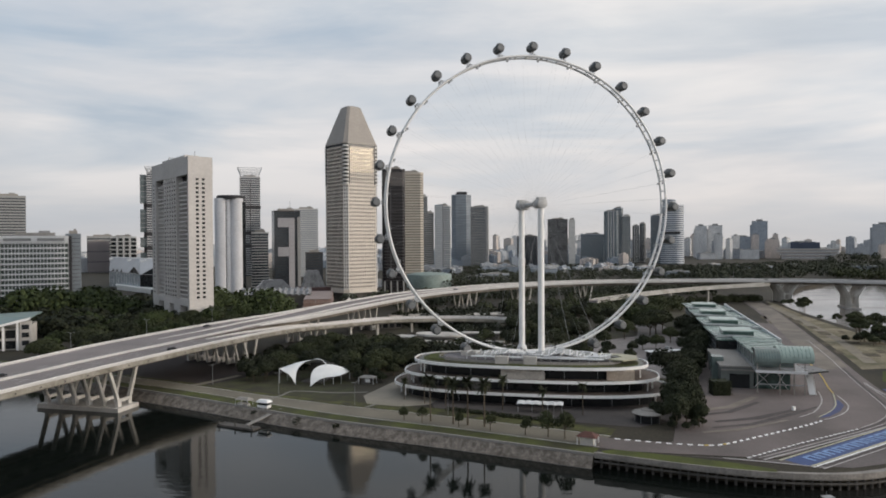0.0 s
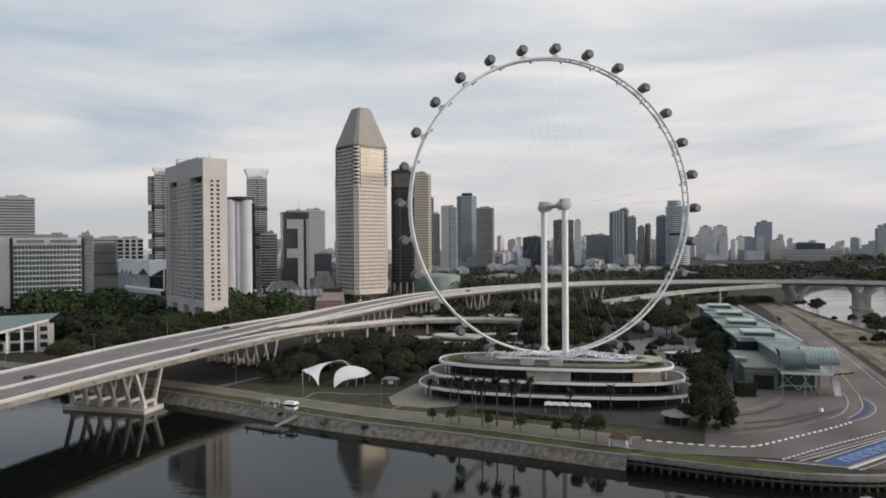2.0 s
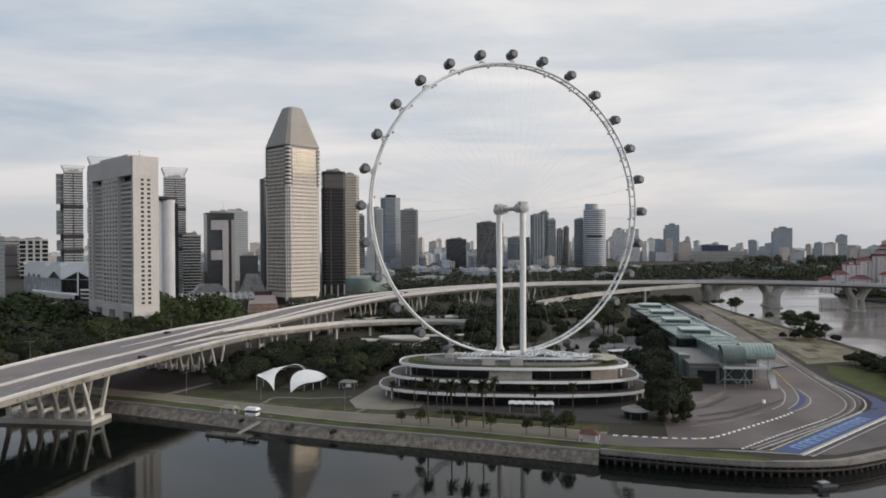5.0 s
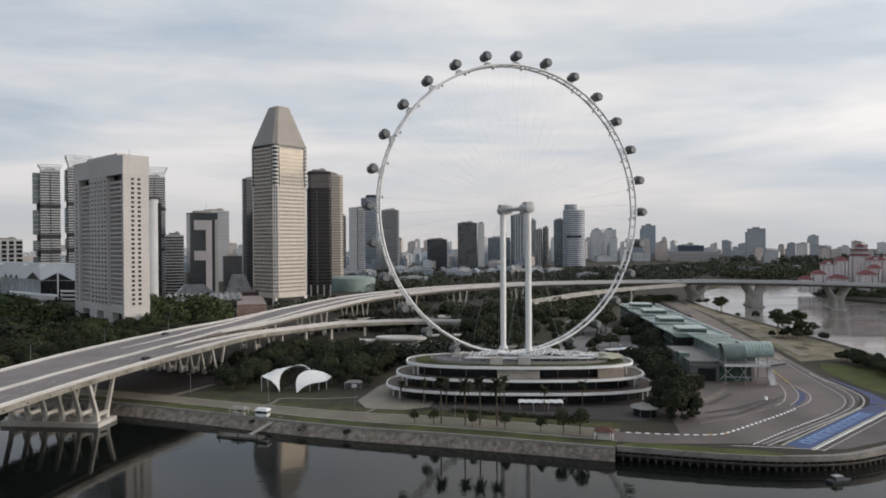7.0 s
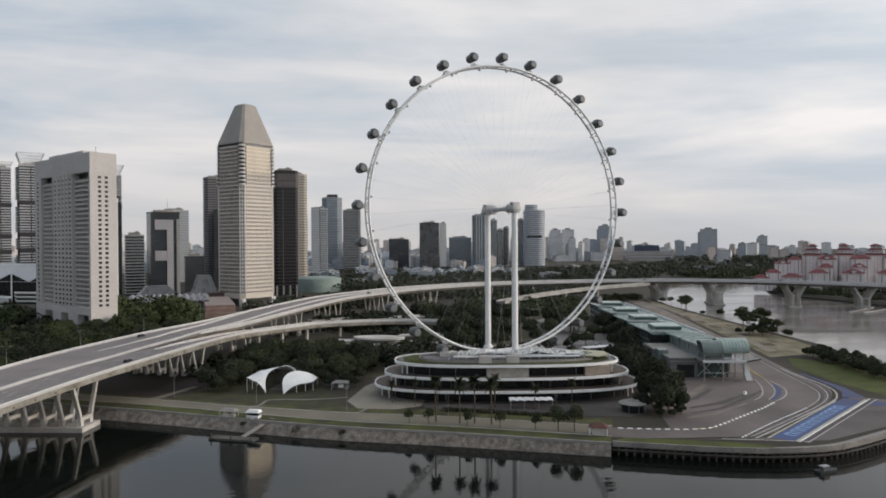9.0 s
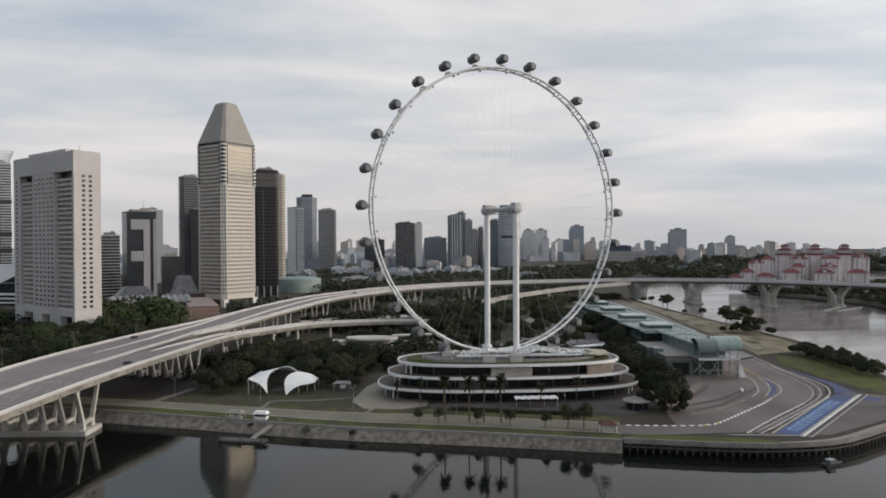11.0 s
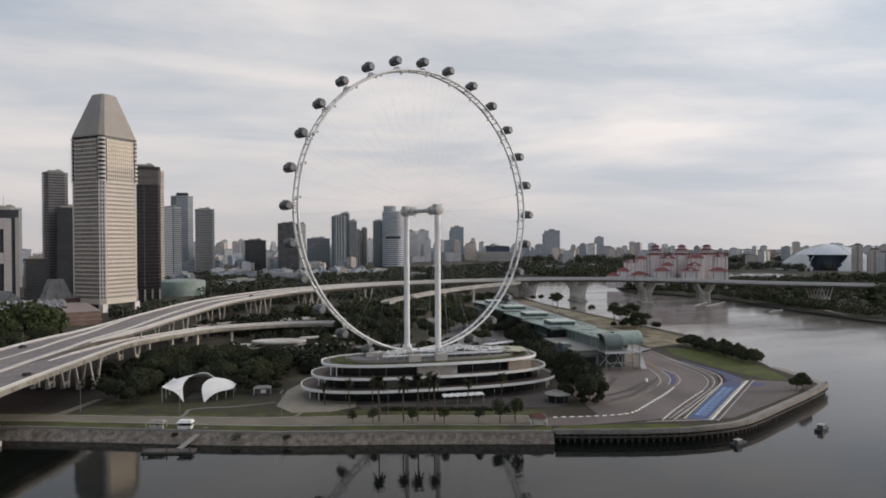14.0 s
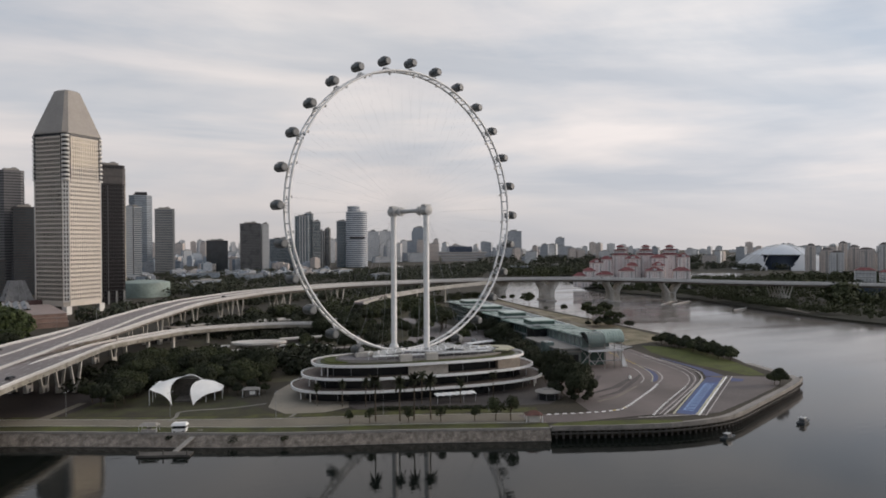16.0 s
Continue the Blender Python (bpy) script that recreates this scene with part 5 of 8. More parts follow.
for x0, x1, yc, mat, lb in ((-4.4, 5.6, -14.0, DRUMGLASS, "grey-green ribbed drum"), (5.9, 20.5, -7.0, ROOFGLASS, "pale aqua barrel roof")):
    a_l, b_l = [], []
    for i in range(17):
        ang = math.pi * (-0.16 + 0.92 * i / 16)
        y_, z_ = yc - 6.2 * math.cos(ang), 13.2 + 3.7 * math.sin(ang)
        a_l.append(np.array((x0, y_, z_)))
        b_l.append(np.array((x1, y_, z_)))
    part("barrel_roof", Shape().strip(a_l, b_l, -0.4, 0.0), mat, pit, lb, smooth=True)
    for j in range(1, 9):
        xs = x0 + (x1 - x0) * j / 9
        part("roof_seam", Shape().strip([np.array((xs, p[1], p[2])) for p in a_l], [np.array((xs + 0.12, p[1], p[2])) for p in a_l], 0.0, 0.08), GREENWALL, pit)
    part("barrel_end", Shape().add([tuple(p + np.array((0.3, 0, 0))) for p in a_l], [tuple(range(17))]), DARKGLASS, pit, "dark barrel end glazing")
    part("barrel_end", Shape().add([tuple(p - np.array((0.3, 0, 0))) for p in b_l], [tuple(range(17))]), DARKGLASS, pit, "dark barrel end glazing")
part("canopy", Shape().prism([(16, -20), (26, -13), (22, -2), (16, -2)], 8.2, 8.8), DARKGLASS, pit, "dark pointed canopy")
part("lower_wall", Shape().box(-2.6, 12.0, -8, 40, 0, 8.2), GREENWALL, pit, "recessed green glazed ground floor")
part("link_hall", Shape().box(-17, -3.2, -9, 39, 0, 8.2), surface("panel_wall", (0.155, 0.172, 0.162), rough=0.5, big=5, fine=0.8, var=0.15), pit, "grey-green panelled link hall")
part("link_door", Shape().box(-13.5, -5.0, -9.3, -9.0, 0.2, 5.6), DARKGLASS, pit, "dark glazed opening")
part("link_band", Shape().box(-17.3, -3.0, -9.5, -9.0, 6.8, 7.4), CONCRETE, pit, "pale concrete floor band")
part("link_roof", Shape().box(-17.6, -3.1, -9.6, 39.5, 8.2, 8.8), CONCRETE, pit, "flat pale roof")
part("stair_core", Shape().box(-19.5, -14.5, 2, 9, 0, 10.5), DRUMGLASS, pit, "pale green stair tower")
part("stair", Shape().strip(curve([(17.5, -17, 0.2), (17.5, -9, 8.2)], 2), curve([(20, -17, 0.2), (20, -9, 8.2)], 2), -0.4, 0.2), STEEL, pit, "white steel outer stair")
part("stair_screen", Shape().add([(20.2, -17.4, 0.1), (20.2, -8.6, 8.6), (20.2, -8.6, 6.0), (20.35, -17.4, 0.1), (20.35, -8.6, 8.6), (20.35, -8.6, 6.0)], [(0, 2, 1), (3, 4, 5), (0, 1, 4, 3), (1, 2, 5, 4), (2, 0, 3, 5)]), WHITE, pit, "white raking stair screen")
post = thing("track_marker", pose(137.0, 271.0, G + 0.1, 0, 0, 20), "small white marker block standing on the paddock", "marker")
part("block", Shape().prism([(-0.6, -0.6), (0.6, -0.6), (0.6, 0.6), (-0.6, 0.6)], 0.0, 1.5, top=[(-0.45, -0.45), (0.45, -0.45), (0.45, 0.45), (-0.45, 0.45)]), WHITE, post, "white tapered block")
part("foot", Shape().box(-0.8, 0.8, -0.8, 0.8, -0.02, 0.12), DARK_CONC, post)
hedge = thing("clipped_hedge", pose(119.5, 300.0, G), "square clipped dark green hedge block", "hedge")

# ---- low buildings round the park ----
kiosk = thing("kiosk", pose(47.5, 228.5, G, 0, 0, -26), "small kiosk with a red hipped tile roof", "kiosk")
part("roof", Shape().prism([(-3.4, -2.6), (3.4, -2.6), (3.4, 2.6), (-3.4, 2.6)], 2.7, 4.2, top=[(-1.2, -0.1), (1.2, -0.1), (1.2, 0.1), (-1.2, 0.1)]), BRICKRED, kiosk, "brick-red hipped roof")
part("wall", Shape().box(-2.2, 2.2, -1.5, 1.5, 0, 2.7), PALE_CONC, kiosk, "pale kiosk wall")
for x in (-3.0, 3.0):
    for y in (-2.2, 2.2):
        part("post", Shape().box(x - 0.15, x + 0.15, y - 0.15, y + 0.15, 0, 2.75), WHITE, kiosk)
jetty = thing("jetty", pose(-79.2, 266.4, 0.0, 0, 0, -26), "small floating pontoon with a gangway", "jetty")
part("pontoon", Shape().box(-9, 9, -2.2, 2.2, -0.5, 0.7), DARK_CONC, jetty, "dark floating pontoon")
part("gangway", Shape().strip([np.array((2, 1.5, 0.7)), np.array((6, 17, 3.9))], [np.array((4, 1.0, 0.7)), np.array((8, 16.6, 3.9))], 0, 0.25), CONCRETE, jetty, "grey gangway")
for x in (-8, 0, 8):
    part("mooring_pile", Shape().tube([(x, -1.9, -3), (x, -1.9, 2.2)], 0.25, 8), DARK_CONC, jetty)
st = thing("mobile_stall", pose(-72.6, 279.6, G, 0, 0, -25), "white food cart with a domed roof beside the road", "stall")
part("counter", Shape().prism([(-2.4, -1.3), (2.4, -1.3), (2.4, 1.3), (-2.4, 1.3)], 0.35, 1.5, top=[(-2.5, -1.4), (2.5, -1.4), (2.5, 1.4), (-2.5, 1.4)]), WHITE, st, "white counter body")
part("hatch", Shape().box(-2.2, 2.2, -1.1, 1.1, 1.5, 2.6), DARKGLASS, st, "dark serving hatch")
part("roof", Shape().prism([(-2.9, -1.8), (2.9, -1.8), (2.9, 1.8), (-2.9, 1.8)], 2.6, 3.5, top=[(-2.2, -1.1), (2.2, -1.1), (2.2, 1.1), (-2.2, 1.1)]), WHITE, st, "white domed roof")
for x in (-1.6, 1.6):
    part("wheel", Shape().tube([(x, -1.35, 0.35), (x, 1.35, 0.35)], 0.35, 12), DARK_CONC, st)
st = thing("mobile_stall", pose(-82.3, 285.2, G, 0, 0, -25), "grey open market tent beside the road", "stall")
part("roof", Shape().prism([(-3.4, -2.0), (3.4, -2.0), (3.4, 2.0), (-3.4, 2.0)], 2.5, 3.3, top=[(-2.4, -0.6), (2.4, -0.6), (2.4, 0.6), (-2.4, 0.6)]), CONCRETE, st, "grey canvas roof")
for x in (-3.1, 0.0, 3.1):
    for y in (-1.7, 1.7):
        part("post", Shape().box(x - 0.07, x + 0.07, y - 0.07, y + 0.07, 0, 2.55), STEEL, st)
part("table", Shape().box(-2.6, 2.6, -1.2, 0.6, 0.0, 1.0), PALE_CONC, st, "pale draped table")
part("crate", Shape().box(-1.2, 0.4, 0.7, 1.5, 0.0, 1.3), DARK_CONC, st)
hut = thing("service_hut", pose(-36.0, 327.0, G, 0, 0, -15), "small grey open hut beside the tents", "hut")
part("roof", Shape().prism([(-4, -2.6), (4, -2.6), (4, 2.6), (-4, 2.6)], 3.0, 3.9, top=[(-2, -0.6), (2, -0.6), (2, 0.6), (-2, 0.6)]), CONCRETE, hut, "grey hipped roof")
part("wall", Shape().box(-2.4, 2.4, -1.4, 1.4, 0, 3.0), SHADED, hut, "wall painted dark for shade")
part("shutter", Shape().box(-0.6, 1.8, -1.55, -1.4, 0.8, 2.4), WHITE, hut, "white shutter")
for x in (-3.6, 3.6):
    for y in (-2.2, 2.2):
        part("post", Shape().box(x - 0.1, x + 0.1, y - 0.1, y + 0.1, 0, 3.1), STEEL, hut)
food = thing("oval_hall", pose(-2.0, 452.0, G, 0, 0, -20), "low hall with an oval white roof", "hall")
part("roof", Shape().prism(oval(17, 9, 40, 2.0), 5.2, 6.4), PALE_CONC, food, "oval pale roof disc", smooth=True)
part("wall", Shape().prism(oval(12, 6, 40, 2.0), 0, 5.2), CONCRETE, food, "pale wall")
part("annex_roof", Shape().prism([(12, 2), (40, 12), (40, 18), (12, 10)], 6.2, 7.0), PALE_CONC, food, "pale flat annex roof")
part("annex", Shape().prism([(14, 4), (36, 12), (36, 16), (14, 9)], 0, 6.2), SHADED, food, "annex wall painted dark for shade")
part("annex_roof", Shape().prism([(13, -9), (30, -6), (30, -3), (13, -5)], 4.2, 4.8), PALE_CONC, food, "pale flat canopy")
for x0, x1, y0, y1, z in ((-14, 20, -17, -11, 3.0), (8, 36, -22, -17, 2.4), (-30, -18, -6, 4, 3.6), (16, 46, -14, -10, 4.4)):
    part("terrace_roof", Shape().box(x0, x1, y0, y1, z, z + 0.5), PALE_CONC, food, "pale flat terrace roof")
    for x in (x0 + 0.6, (x0 + x1) / 2, x1 - 0.6):
        part("terrace_post", Shape().box(x - 0.2, x + 0.2, y0 + 0.4, y0 + 0.8, 0, z), PALE_CONC, food)
shelter = thing("covered_walkway", pose(129.0, 395.5, G, 0, 0, 11), "long low walkway shelter with a thin white roof", "shelter")
part("roof", Shape().box(-14, 14, -3.0, 3.0, 3.4, 3.8), WHITE, shelter, "thin white flat roof")
part("back_wall", Shape().box(-13.4, 13.4, 1.6, 2.0, 0, 3.4), DARK_CONC, shelter, "dark back wall")
for x in (-12.5, -7.5, -2.5, 2.5, 7.5, 12.5):
    part("post", Shape().box(x - 0.12, x + 0.12, -2.6, -2.3, 0, 3.4), STEEL, shelter)
for x, y, r, w, d, hh in ((-46, 530, 20, 26, 10, 6), (-28, 556, 14, 30, 9, 7), (30, 560, 5, 34, 12, 7), (150, 606, -16, 30, 8, 6)):
    lb_ = thing("park_building", pose(x, y, G, 0, 0, r), "low pale building among the park trees", "building", "park buildings")
    part("wall", Shape().box(-w / 2, w / 2, -d / 2, d / 2, 0, hh), SHADED, lb_, "wall painted dark for shade")
    part("roof", Shape().box(-w / 2 - 1, w / 2 + 1, -d / 2 - 1, d / 2 + 1, hh, hh + 0.6), PALE_CONC, lb_, "pale flat roof")
    for k in range(5):
        part("window", Shape().box(-w / 2 + 1 + k * w / 5, -w / 2 + w / 5 - 0.5 + k * w / 5, -d / 2 - 0.15, -d / 2, 1, hh - 1.2), DARKGLASS, lb_)
theatre = thing("theatre_hall", pose(-287.0, 437.5, G, 0, 0, 22), "pale pillared hall with a sloping green glass roof", "hall")
part("wall", Shape().box(2, 22, -9, 30, 0, 13.5), PALE_CONC, theatre, "pale framed wall")
part("wall", Shape().box(-22, 2, -9, 30, 0, 7.0), PALE_CONC, theatre, "lower pale framed wall")
part("roof", Shape().strip([np.array((-26, -14, 8.0)), np.array((-26, 32, 19))], [np.array((25, -14, 20.5)), np.array((25, 32, 20))], -0.8, 0.0), GREENGLASS, theatre, "sloping green glass roof")
part("eave_beam", Shape().strip([np.array((-26, -14.6, 8.0)), np.array((25, -14.6, 20.5))], [np.array((-26, -14.0, 8.0)), np.array((25, -14.0, 20.5))], -1.4, 0.15), WHITE, theatre, "white raking eave beam")
for x, z, hh in ((-20, 0.8, 5), (-13, 0.8, 5), (-6, 0.8, 5), (3.2, 0.8, 5), (3.2, 7.4, 5), (10.5, 0.8, 5), (10.5, 7.4, 5)):
    part("window", Shape().box(x, x + 5.4, -9.3, -9.0, z, z + hh), DARKGLASS, theatre)
for x, hh in ((-22, 8.5), (-14, 10.5), (-6.8, 12.5), (1.5, 14), (9.3, 16), (17, 17.5)):
    part("pillar", Shape().box(x, x + 1.2, -13.2, -12.0, 0, hh), WHITE, theatre, "white slanting-roof pillar")
part("colonnade", Shape().box(19, 25, -13, -9, 0, 18), PALE_CONC, theatre, "white framed stair tower")
for z in (3, 8, 13):
    part("window", Shape().box(20, 24, -13.3, -13.0, z, z + 3), DARKGLASS, theatre)

# ---- towers ----


def cut_plan(w, d, c):
    """An oblong plan with its corners cut off by c."""
    a, b = w / 2, d / 2
    if not c:
        return [(-a, -b), (a, -b), (a, b), (-a, b)]
    return [(a, -b + c), (a, b - c), (a - c, b), (-a + c, b), (-a, b - c), (-a, -b + c), (-a + c, -b), (a - c, -b)]


def tower(name, label, cx, cy, rot, w, d, top, core, band, floors, share=0.45, proud=0.5, piers=(0, 0), pier_w=0.9, pier_mat=None, roof=True, z0=G, group="city towers", cut=0.0):
    """A glass core with a proud band for each storey, and piers on its faces; cut: the size of its cut-off corners."""
    t = thing(name, pose(cx, cy, z0, 0, 0, rot), label, "tower", group)
    h = top - z0
    wide, deep = w + 2 * proud, d + 2 * proud
    part("core", Shape().prism(cut_plan(w, d, cut), 0, h), core, t, "glazed core")
    fh = h / floors
    if band:
        me = Shape().prism(cut_plan(wide, deep, cut), 0, fh * share).mesh("floor_band", band)
        for k in range(floors):
            part("floor_band", me, band, t, "", at=pose(0, 0, fh * (k + 1 - share)))
    pm = pier_mat or band
    if piers[0]:
        me = Shape().box(-pier_w / 2, pier_w / 2, -deep / 2 - 0.15, deep / 2 + 0.15, 0, h).mesh("pier", pm)
        for k in range(1, piers[0]):
            part("pier", me, pm, t, "", at=pose(-w / 2 + cut + (w - 2 * cut) * k / piers[0], 0, 0))
    if piers[1]:
        me = Shape().box(-wide / 2 - 0.15, wide / 2 + 0.15, -pier_w / 2, pier_w / 2, 0, h).mesh("pier", pm)
        for k in range(1, piers[1]):
            part("pier", me, pm, t, "", at=pose(0, -d / 2 + cut + (d - 2 * cut) * k / piers[1], 0))
    if roof:
        part("parapet", Shape().prism(cut_plan(wide + 0.1, deep + 0.1, cut), h - 0.3, h + 1.2), band or core, t)
        part("roof_plant", Shape().box(-w * 0.3, w * 0.3, -d * 0.3, d * 0.3, h + 1.2, h + 4.2), CONCRETE, t, "grey plant room")
        part("cooling_unit", Shape().box(w * 0.05, w * 0.22, -d * 0.2, d * 0.05, h + 4.2, h + 6.0), BAND_G, t, "grey cooling unit")
    return t


M = lambda n, c, **k: surface(n, c, rough=k.pop("rough", 0.6), big=30, fine=2, var=0.1, bump=0.0, **k)
# BAND_B is paled to carry the haze over the far towers
BAND_G, BAND_B, BAND_W, BAND_D = M("band_grey", (0.30, 0.30, 0.295)), M("hazed_blue_band", (0.31, 0.345, 0.385)), M("band_white", (0.58, 0.575, 0.56)), M("band_dark", (0.036, 0.034, 0.037))
HOTEL = surface("hotel_stone", (0.55, 0.522, 0.498), rough=0.75, big=30, fine=2, var=0.08, bump=0.03)
GRANITE = surface("tower_granite", (0.63, 0.57, 0.50), rough=0.55, big=30, fine=2, var=0.08, bump=0.03)
PYRAMID = surface("pyramid_cladding", (0.335, 0.305, 0.275), rough=0.45, big=20, fine=2, var=0.1, bump=0.02)

# hotel slab: long face with recessed bays, narrow face with two window columns
hx, hy, hrot = -197.0, 538.0, 128.2       # near corner; local x runs along the long face
hotel = thing("hotel_slab", pose(hx, hy, G, 0, 0, hrot), "tall pale stone hotel slab with deep window bays", "hotel")
HL, HD, HH = 97.0, 19.0, 133.5
LEG = 21.0
part("body", Shape().box(0.8, HL - 0.8, -HD + 0.8, -4.9, 0, HH - 2), DARKGLASS, hotel, "dark glazing behind the frame")
part("end_wall", Shape().box(0, 2.2, -HD, 0, LEG, HH - 14), HOTEL, hotel, "plain pale stone end wall")
part("end_wall", Shape().box(88, HL, -HD, 0, LEG, HH - 14), HOTEL, hotel, "plain pale stone end wall")
part("top_wall", Shape().box(-0.06, HL + 0.06, -HD - 0.06, 0.06, HH - 14, HH), HOTEL, hotel, "plain pale stone attic")
part("middle_wall", Shape().box(29, 63, -HD + 2, -0.12, LEG, HH - 14), HOTEL, hotel, "pale stone middle bay")
part("back_wall", Shape().box(2.2, 88, -HD, -HD + 1.2, LEG, HH - 14), HOTEL, hotel, "pale stone rear wall")
part("lintel", Shape().box(0.02, HL - 0.02, -HD + 0.02, -0.02, LEG - 4.5, LEG), HOTEL, hotel, "pale stone lintel over the legs")
STOREY = 3.42
hb = Shape().box(0, 1, -5.0, -2.2, 0, 0.6).mesh("floor_band", HOTEL)
rail = Shape().box(0, 1, -2.2, -1.95, -0.1, 1.1).mesh("balcony_rail", HOTEL)
for k in range(28):
    for x0, x1 in ((2.2, 29.0), (63, 86)):
        part("floor_band", hb, HOTEL, hotel, "", at=pose(x0, 0, LEG + k * STOREY) @ Matrix.Diagonal((x1 - x0, 1, 1, 1)))
        part("balcony_rail", rail, HOTEL, hotel, "", at=pose(x0, 0, LEG + k * STOREY) @ Matrix.Diagonal((x1 - x0, 1, 1, 1)))
hp = Shape().box(-0.3, 0.3, -4.9, -1.8, LEG, HH - 18).mesh("pier", HOTEL)
for x in (8.9, 15.6, 22.3, 68.75, 74.5, 80.25):
    part("pier", hp, HOTEL, hotel, "", at=pose(x, 0, 0))
part("end_wall", Shape().box(86, 88.2, -HD, -0.01, LEG, HH - 14), HOTEL, hotel, "plain pale stone end wall")
for x in (29, 35.4, 41.8, 48.2, 54.6, 61.8):
    part("pilaster", Shape().box(x, x + 1.2, -0.12, 0.55, LEG, HH - 14.2), HOTEL, hotel)
HOTELGLASS = glassy("hotel_glass", (0.07, 0.073, 0.08), rough=0.15)
win = Shape().box(-0.08, 0.14, -1.15, 1.15, 0, 1.8).mesh("window", DARKGLASS)
wide = Shape().box(-0.08, 0.14, -1.5, 1.5, 0, 1.6).mesh("window", HOTELGLASS)
for k in range(28):
    for y in (-6.8, -11.6):
        part("window", win, DARKGLASS, hotel, "", at=pose(0, y, LEG + 1.6 + k * STOREY))
    for x in (33.3, 39.1, 45.6, 52.0, 58.8):
        part("window", wide, HOTELGLASS, hotel, "", at=pose(x, -0.12, LEG + 1.5 + k * STOREY, 0, 0, 90))
    part("window", win, DARKGLASS, hotel, "", at=pose(91.5, 0, LEG + 1.6 + k * STOREY, 0, 0, 90))
for x0, x1 in ((0, 4), (22, 38), (51, 66), (80, HL)):
    part("leg", Shape().box(x0, x1, -HD, 0, 0, LEG - 4.5), HOTEL, hotel, "broad pale stone leg")
part("mast", Shape().tube([(8, -8, HH), (8, -8, HH + 5)], 0.25, 6), GREYSTEEL, hotel)
part("podium", Shape().box(-6, HL + 20, 0.5, 14, 0, 5.5), PALE_CONC, hotel, "low pale podium")
part("roof_room", Shape().box(20, 80, -HD + 4, -4, HH, HH + 3), HOTEL, hotel)

# pyramid-topped office tower
pt = thing("pyramid_tower", pose(-105.5, 802.0, G, 0, 0, 40.5), "tall square granite office tower with a truncated pyramid roof", "tower")
PW, PH = 45.0, 176.0


def chamfered(w, c):
    k = w / 2
    return [(k, -k + c), (k, k - c), (k - c, k), (-k + c, k), (-k, k - c), (-k, -k + c), (-k + c, -k), (k - c, -k)]


BAY = 46.0            # the height of the rounded corner bays under the eave
CORNER = M("corner_stone", (0.70, 0.68, 0.65), rough=0.45)
part("core", Shape().prism(chamfered(PW - 1.1, 4.2), 9, PH), TOWERGLASS, pt, "dark glazed core")
NF, Z0 = 38, 12.0
pitch = (PH - 5 - Z0) / NF
fb = Shape().prism(chamfered(PW, 4.4), 0, 1.3).mesh("floor_band", GRANITE)
slim = Shape().prism(chamfered(PW, 4.4), 0, 1.25).mesh("floor_band", GRANITE)
for k in range(NF):
    part("floor_band", slim if k > NF - 10 else fb, GRANITE, pt, "", at=pose(0, 0, Z0 + k * pitch))
spandrel = Shape().box(-PW / 2 + 4.6, PW / 2 - 4.6, -PW / 2 - 0.1, PW / 2 + 0.1, -0.25, 1.85).mesh("spandrel", GRANITE)
for k in range(NF - 9):
    part("spandrel", spandrel, GRANITE, pt, "", at=pose(0, 0, Z0 + k * pitch))
NP = 14
for k in range(NP + 1):
    v_ = -PW / 2 + 5.0 + (PW - 10.0) * k / NP
    part("pier", Shape().box(v_ - 0.6, v_ + 0.6, -PW / 2 - 0.12, PW / 2 + 0.12, Z0, PH - 5), GRANITE, pt)
    part("fin", Shape().box(-PW / 2 - 0.06, PW / 2 + 0.06, v_ - 0.16, v_ + 0.16, Z0, PH - 5), GRANITE, pt)
for a in range(4):
    for x in (-2.35, 0.0, 2.35):
        part("corner_pier", Shape().box(x - 0.5, x + 0.5, -0.75, 0.35, Z0, PH - BAY), CORNER, pt, "", at=pose(0, 0, 0, 0, 0, 45 + 90 * a) @ pose(0, -(PW / 2 - 2.2) * math.sqrt(2), 0))
    for k in range(int((PH - BAY - Z0) / pitch)):
        part("corner_panel", Shape().box(-2.9, 2.9, -0.3, 0.3, 0, 1.5), CORNER, pt, "", at=pose(0, 0, Z0 + k * pitch, 0, 0, 45 + 90 * a) @ pose(0, -(PW / 2 - 2.2) * math.sqrt(2), 0))
bay = Shape().lathe([(3.1, 0), (3.1, BAY - 0.6)], 16).mesh("corner_bay", DARKGLASS, True)
lip = Shape().lathe([(3.7, 0), (4.0, 0.2), (4.0, 1.75), (3.7, 1.95)], 16).mesh("corner_band", CORNER, True)
for sx in (-1, 1):
    for sy in (-1, 1):
        cx_, cy_ = sx * (PW / 2 - 3.4), sy * (PW / 2 - 3.4)
        part("corner_bay", bay, DARKGLASS, pt, "dark rounded corner bay", at=pose(cx_, cy_, PH - BAY))
        for k in range(11):
            part("corner_band", lip, CORNER, pt, "", at=pose(cx_, cy_, PH - BAY + k * pitch))
for a in range(4):
    for x in (-17.6, 16.6):
        part("notch", Shape().box(x, x + 1.0, -PW / 2 - 0.4, -PW / 2 - 0.1, PH - BAY, PH - 0.8), DARKGLASS, pt, "dark corner notch", at=pose(0, 0, 0, 0, 0, 90 * a))
    part("slot", Shape().box(-PW / 2 + 6, PW / 2 - 6, -PW / 2 - 0.35, -PW / 2 + 0.6, PH - 3.2, PH - 0.7), DARKGLASS, pt, "dark slot window under the eave", at=pose(0, 0, 0, 0, 0, 90 * a))
